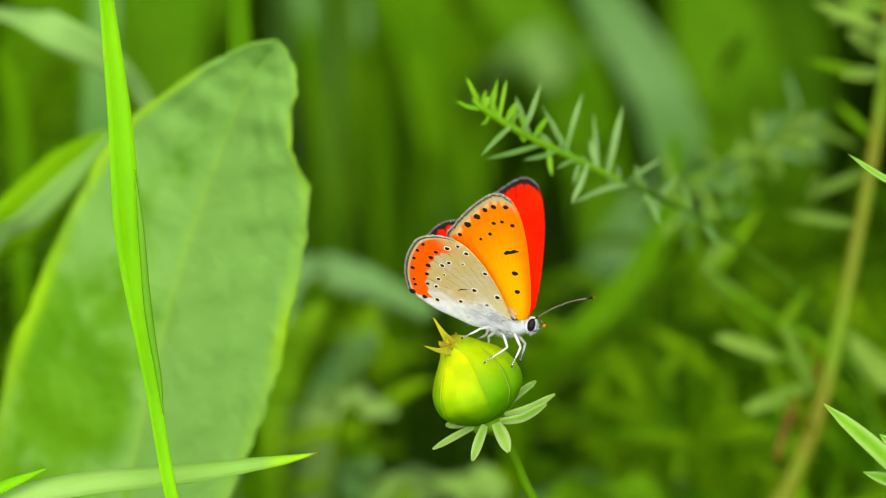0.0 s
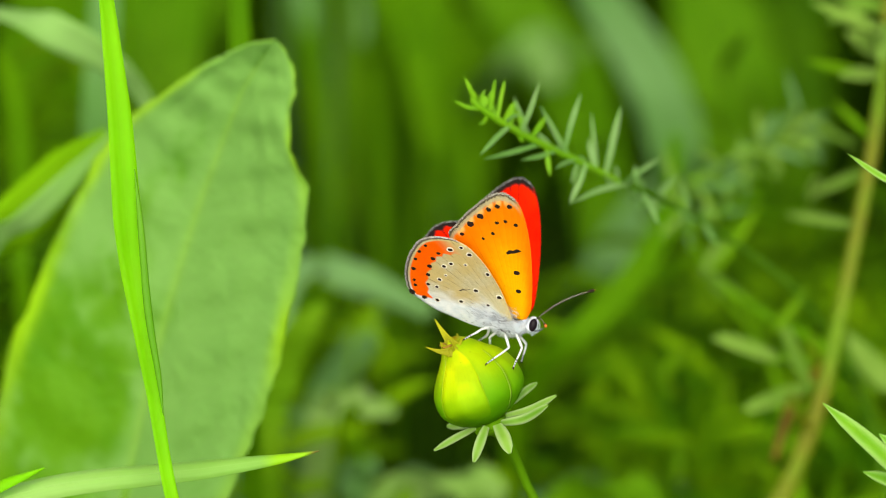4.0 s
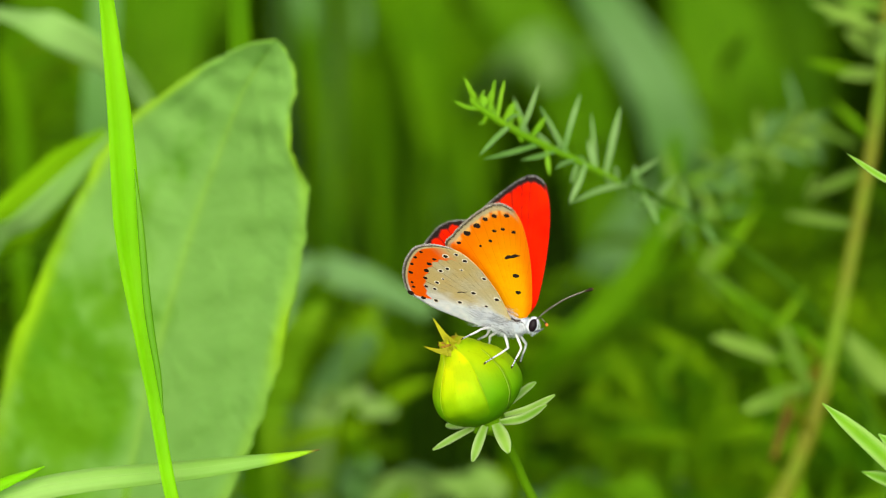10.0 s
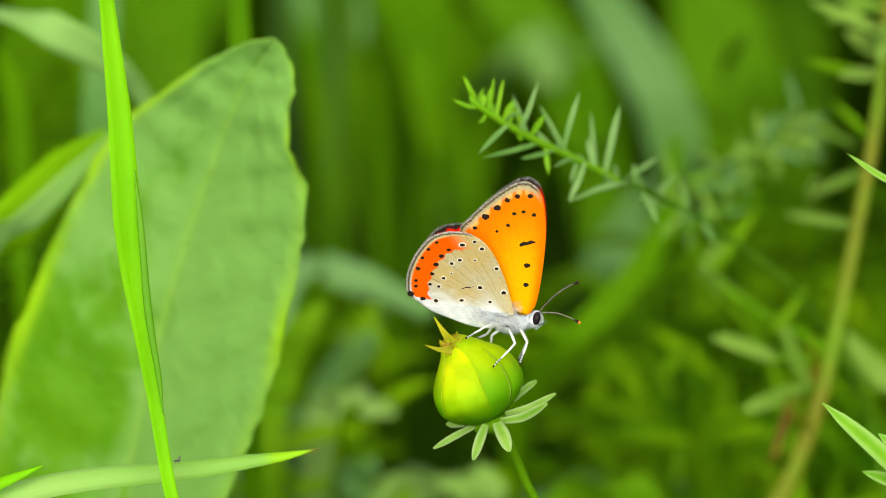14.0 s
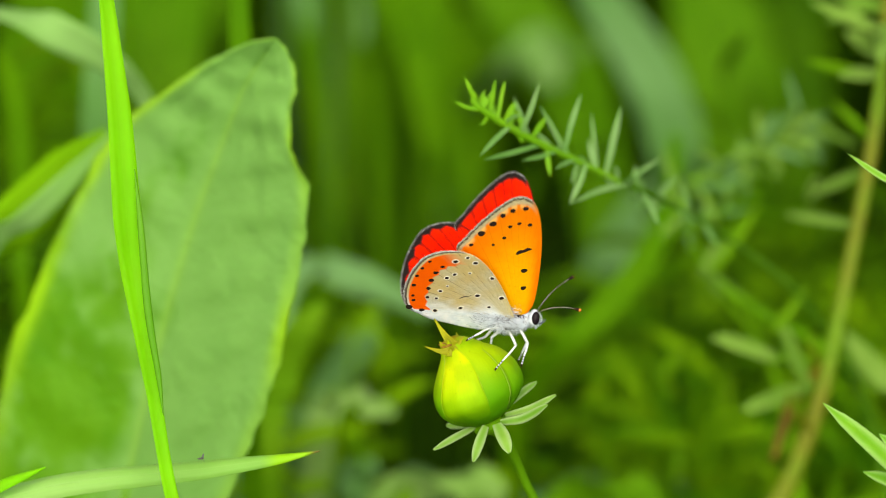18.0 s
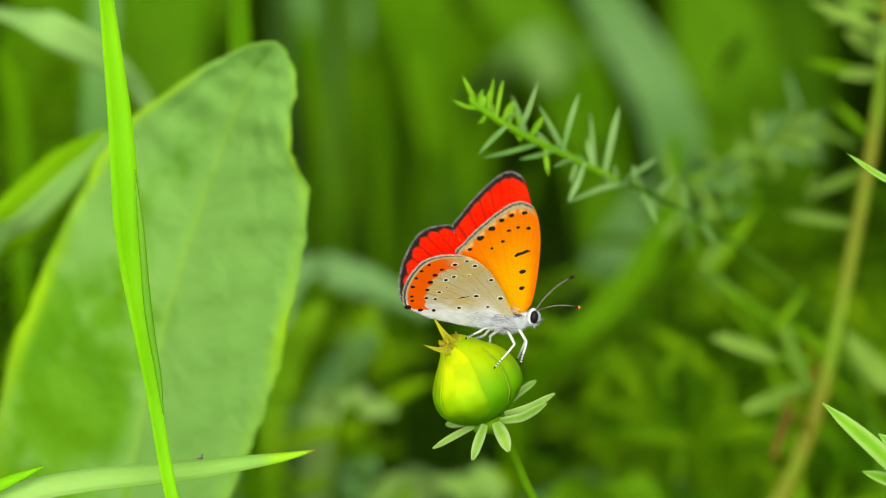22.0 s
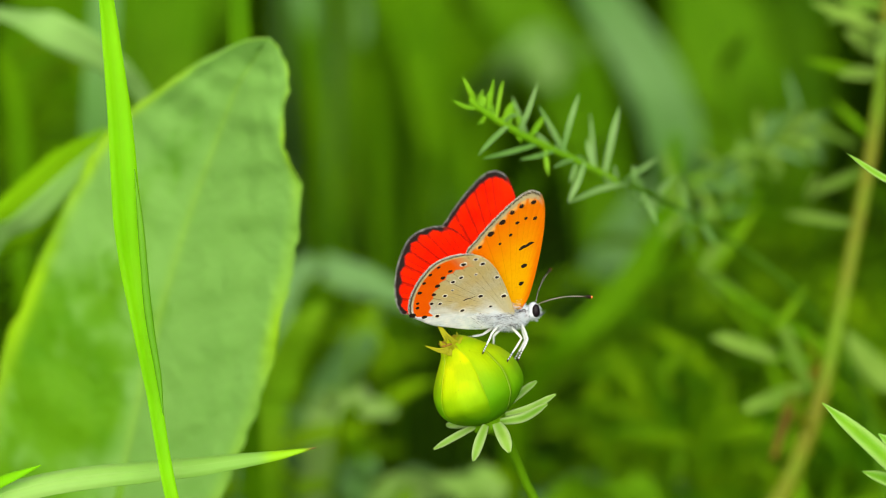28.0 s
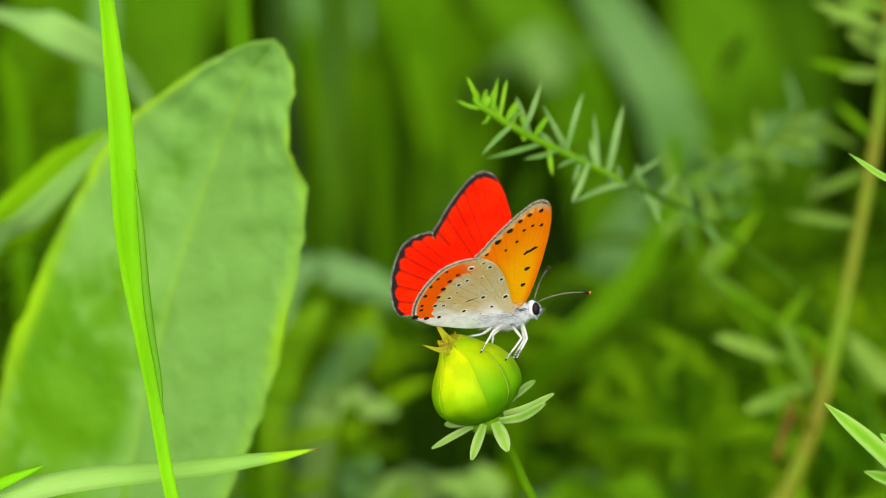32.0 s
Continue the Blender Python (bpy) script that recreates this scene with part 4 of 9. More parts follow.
def sprig():
    foot = (82.36, 90.13, 0.00)
    ob = thing("needle_sprig", foot, "green sprig set with narrow pointed leaves", "plant")
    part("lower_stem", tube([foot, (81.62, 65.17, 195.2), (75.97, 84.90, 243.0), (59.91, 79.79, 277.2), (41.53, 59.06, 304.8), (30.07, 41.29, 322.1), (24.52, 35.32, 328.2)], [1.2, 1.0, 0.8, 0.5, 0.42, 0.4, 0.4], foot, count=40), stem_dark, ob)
    part("stem", tube([(24.70, 35.51, 328.0), (18.85, 31.17, 333.7), (13.28, 27.85, 338.6), (8.64, 25.75, 342.7), (4.88, 24.70, 346.1), (3.84, 24.67, 347.3)], [0.4, 0.48, 0.52, 0.5, 0.4, 0.2], foot, count=40), needle_fresh, ob)
    for a, b, w in (((4.58, 24.78, 346.2), (3.02, 25.61, 350.0), 1.1), ((5.03, 24.54, 345.8), (1.62, 23.96, 347.4), 1.0), ((6.23, 25.22, 344.4), (7.10, 26.71, 349.2), 1.1), ((6.09, 25.30, 344.5), (4.91, 21.07, 345.5), 0.9), ((4.88, 24.78, 346.2), (5.81, 28.26, 346.6), 0.8), ((7.42, 24.98, 344.0), (8.42, 28.99, 347.7), 0.9), ((9.02, 25.66, 342.6), (5.01, 20.04, 341.4), 1.25), ((13.43, 27.85, 338.6), (5.64, 22.11, 339.6), 1.3), ((10.55, 26.34, 341.2), (12.91, 27.65, 348.1), 1.3), ((11.72, 27.10, 339.9), (9.69, 32.48, 343.2), 1.0), ((15.22, 28.44, 337.0), (10.55, 24.35, 338.1), 1.1), ((17.10, 30.34, 334.9), (13.18, 31.82, 342.2), 1.3), ((16.42, 29.43, 336.0), (18.86, 35.08, 342.2), 1.2), ((19.62, 31.00, 333.5), (17.12, 23.54, 331.9), 1.5), ((26.21, 36.53, 327.1), (17.41, 26.98, 329.8), 1.4), ((22.57, 33.71, 330.2), (24.55, 36.52, 339.5), 1.7), ((21.32, 32.98, 331.6), (20.79, 40.70, 336.0), 0.9), ((25.58, 36.66, 327.3), (30.87, 44.16, 326.5), 1.2), ((28.26, 39.34, 324.0), (30.17, 32.19, 322.9), 1.2), ((30.94, 45.70, 318.9), (33.53, 45.16, 323.1), 1.6), ((30.53, 45.70, 318.9), (30.23, 39.37, 319.1), 1.7), ((8.35, 25.83, 342.9), (10.75, 22.92, 345.8), 0.8), ((18.02, 30.14, 334.6), (15.10, 24.89, 336.5), 1.0)):
        fresh = b[0] < (8.98, 33.55, 357.2)[0] and b[2] > (-57.71, 21.92, 344.3)[2]
        leaf(ob, foot, a, b, w * 0.7, needle_fresh if fresh else needle_green, name="needle", shape=(0.5, 0.7, 0.8, 0.75, 0.55, 0.08), fold=0.5, thick=0.25, sag=0.5 * math.sin(a[0] * 7))
    rng = random.Random(3)
    line = spline([(4.13, 24.63, 347.0), (8.64, 25.75, 342.7), (13.28, 27.85, 338.6), (18.85, 31.17, 333.7), (24.70, 35.51, 328.0), (30.07, 41.29, 322.1), (41.53, 59.06, 304.8)], 60)
    for k in range(1, 58, 2):
        d = np.array((rng.uniform(-0.6, 0.7), rng.uniform(-0.9, 0.9), rng.choice((-1, 1)) * rng.uniform(0.5, 1)))
        n = rng.uniform(2.2, 5.0) * (0.6 + k / 90)
        leaf(ob, foot, line[k], line[k] + d / np.linalg.norm(d) * n, rng.uniform(0.6, 0.95), needle_fresh if k < 22 else needle_green, name="needle", shape=(0.5, 0.8, 1.0, 0.8, 0.1), count=10)
    return ob


# Dark copy of the stem green for the lower sprig, shade coloured in.
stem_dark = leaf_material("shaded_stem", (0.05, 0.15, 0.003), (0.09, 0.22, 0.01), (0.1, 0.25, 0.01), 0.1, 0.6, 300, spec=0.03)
sprig_plant = sprig()


def right_herb():
    """The sharp narrow leaves at the edge of the view, on one stem beyond it."""
    foot = (65.77, -11.24, 0.00)
    ob = thing("narrow_leaved_herb", foot, "green herb with narrow lance-shaped leaves", "plant")
    part("stem", tube([foot, (65.05, -26.88, 283.9), (62.86, -12.80, 309.3), (61.59, -1.97, 327.8), (60.88, 9.66, 345.7), (60.50, 18.28, 357.1)], [1.2, 1.1, 0.9, 0.8, 0.6, 0.4], foot, count=24), stem_green, ob)
    for a, b, w, s in (((62.15, -12.80, 309.3), (47.11, -10.48, 323.9), 2.3, 0.5), ((60.88, 8.11, 343.3), (50.60, 8.94, 348.3), 0.9, -1.0), ((62.54, -11.04, 308.3), (52.85, -11.11, 313.7), 1.9, 0.6), ((61.74, -12.04, 312.3), (54.56, -10.15, 318.9), 2.2, 0.4), ((61.08, 5.85, 338.0), (66.36, 8.80, 346.2), 2.2, 0.4)):
        leaf(ob, foot, a, b, w, leaf_herb, sag=s, shape=(0.3, 0.7, 0.95, 1.0, 0.9, 0.65, 0.06), fold=0.3, count=20)
    return ob


leaf_herb = leaf_material("lance_leaf", (0.15, 0.40, 0.006), (0.25, 0.53, 0.02), (0.28, 0.6, 0.01), 0.4, 0.45, 900, 3, rim=(0.38, 0.62, 0.14))
herb = right_herb()


herb_pale = leaf_material("dusty_herb_leaf", (0.15, 0.30, 0.028), (0.27, 0.44, 0.07), (0.22, 0.42, 0.03), 0.3, 0.55, 200, spec=0.03)


def ruddy_plant():
    foot = (46.93, 61.61, 0.00)
    ob = thing("ruddy_stemmed_herb", foot, "tall herb with a ruddy stem and pale narrow leaves", "plant")
    part("stem", tube([foot, (46.62, 39.42, 220.0), (51.80, 54.39, 248.0), (56.01, 58.31, 256.6), (60.10, 63.19, 266.6), (62.82, 68.64, 274.9), (65.10, 74.58, 284.1), (67.69, 82.16, 293.3), (69.92, 89.28, 301.8), (72.05, 98.63, 311.2), (74.30, 112.5, 322.7)], [2.0, 2.0, 1.9, 1.65, 1.4, 1.25, 1.15, 1.05, 1.0, 0.9, 0.8], foot, count=50, around=10), stem_brown, ob)
    for a, b, w, m in (((60.10, 66.16, 271.1), (46.93, 53.22, 276.0), 3.4, 0), ((56.00, 68.14, 274.2), (42.59, 63.58, 282.0), 3.2, 0), ((59.06, 63.48, 272.0), (53.18, 62.24, 284.9), 3.4, 0), ((62.79, 70.34, 272.6), (53.10, 66.34, 276.4), 2.4, 1), ((52.74, 66.09, 280.9), (60.09, 81.41, 279.7), 2.0, 1), ((64.83, 75.44, 278.0), (59.37, 74.39, 264.0), 2.6, 1), ((44.91, 86.71, 278.0), (54.07, 102.3, 282.2), 2.4, 1), ((53.59, 92.76, 267.5), (42.29, 83.32, 282.7), 2.8, 0), ((42.66, 82.31, 281.1), (46.15, 92.05, 281.2), 2.2, 0), ((71.49, 97.63, 309.7), (58.52, 92.11, 316.0), 2.8, 1), ((71.68, 98.13, 310.4), (62.90, 86.05, 316.6), 3.6, 0), ((73.08, 104.0, 314.6), (59.64, 99.59, 322.6), 3.4, 0), ((73.36, 106.1, 317.7), (65.81, 114.8, 316.3), 3.4, 0), ((69.92, 89.78, 302.5), (64.97, 100.3, 303.9), 2.4, 1), ((69.19, 87.29, 298.7), (62.03, 96.53, 288.1), 2.8, 0), ((62.98, 98.33, 290.9), (62.74, 102.6, 282.7), 3.4, 0), ((66.91, 80.03, 292.5), (58.15, 97.01, 283.9), 2.6, 0), ((72.88, 100.1, 313.5), (67.34, 88.26, 325.0), 4.2, 0), ((66.43, 74.55, 274.1), (78.54, 75.04, 260.0), 5.2, 0), ((59.64, 61.71, 264.3), (53.69, 54.76, 278.3), 2.6, 2), ((60.95, 69.34, 271.1), (59.06, 68.40, 279.5), 2.0, 2), ((72.89, 102.0, 311.5), (64.66, 94.47, 319.7), 5.0, 0), ((73.82, 105.0, 316.1), (69.14, 87.26, 318.5), 5.0, 0), ((70.57, 109.0, 317.2), (62.79, 100.2, 318.7), 4.0, 0), ((51.6, 108.8, 271.2), (45.7, 105.2, 269.2), 3.6, 0), ((45.5, 104.8, 268.6), (49.1, 100.3, 265.4), 3.6, 0), ((44.8, 114.7, 225.1), (43.6, 107.7, 218.1), 3.4, 1), ((75.8, 86.5, 255.1), (68.9, 90.2, 264.5), 6.0, 0), ((55.7, 74.5, 269.7), (45.3, 75.2, 274.5), 3.6, 0), ((58.7, 73.4, 268.1), (56.3, 75.9, 275.6), 3.4, 0), ((58.6, 70.3, 267.0), (49.4, 66.8, 265.2), 3.4, 0), ((54.7, 78.6, 272.4), (60.0, 80.8, 279.4), 2.8, 1)):
        leaf(ob, foot, a, b, w * 0.66, (herb_pale, leaf_mid, stem_brown)[m], shape=(0.3, 0.8, 1, 0.95, 0.7, 0.2), count=12)
    part("side_shoot", tube([(62.2, 68.1, 274.2), (58.2, 68.1, 268.6), (55.8, 64.5, 265.0), (53.5, 59.5, 260.8)], [0.7, 1.1, 1.0, 0.5], foot, count=14), ruddy_shoot, ob, "reddish-brown side shoot")
    part("branch", tube([(62.82, 68.64, 274.9), (58.60, 75.05, 274.9), (53.52, 85.71, 271.5), (44.91, 86.81, 278.1)], [1.0, 0.9, 0.8, 0.5], foot, count=14), stem_green, ob)
    return ob


ruddy = ruddy_plant()


def hazy_sprig():
    foot = (69.02, 116.5, 0.00)
    ob = thing("needle_sprig", foot, "grey-green sprig with many narrow leaves behind the flower", "plant")
    line = [foot, (69.02, 98.80, 177.6), (61.97, 112.0, 235.1), (45.62, 102.0, 269.2), (41.28, 101.4, 285.7), (52.96, 109.7, 288.6), (63.83, 119.6, 289.0)]
    part("stem", tube(line, [1.4, 1.2, 0.9, 0.8, 0.7, 0.6, 0.4], foot, count=40), stem_green, ob)
    part("side_stalk", tube([(40.1, 96.1, 280.9), (46.6, 99.4, 282.4), (54.3, 104.7, 283.1)], [0.5, 0.45, 0.3], foot, count=10), leaf_mid, ob)
    part("side_stalk", tube([(45.4, 94.1, 277.9), (49.7, 100.1, 279.7), (54.5, 105.3, 280.4)], [0.6, 0.5, 0.3], foot, count=10), leaf_mid, ob)
    rng = random.Random(12)
    c = spline(line, 160)
    for k in range(92, 159, 2):
        for turn in (-1, 1):
            d = np.array((rng.uniform(-0.5, 1.2), rng.uniform(-1.0, 0.8), turn * rng.uniform(0.1, 1.1)))
            leaf(ob, foot, c[k], c[k] + d / np.linalg.norm(d) * rng.uniform(4, 11), rng.uniform(0.8, 1.2), herb_pale if k % 3 else grass_grey, name="needle", shape=(0.5, 0.9, 1, 0.8, 0.1), count=8)
    return ob


hazy = hazy_sprig()

# ---- soft leaves farther back ----
leaf_lime = leaf_material("lime_green_leaf", (0.12, 0.31, 0.0008), (0.19, 0.41, 0.002), (0.26, 0.54, 0.002), 0.4, 0.6, 150, 5, spec=0.03)
leaf_fresh = leaf_material("fresh_meadow_leaf", (0.085, 0.24, 0.002), (0.15, 0.34, 0.008), (0.22, 0.48, 0.004), 0.4, 0.6, 150, 5, spec=0.03)
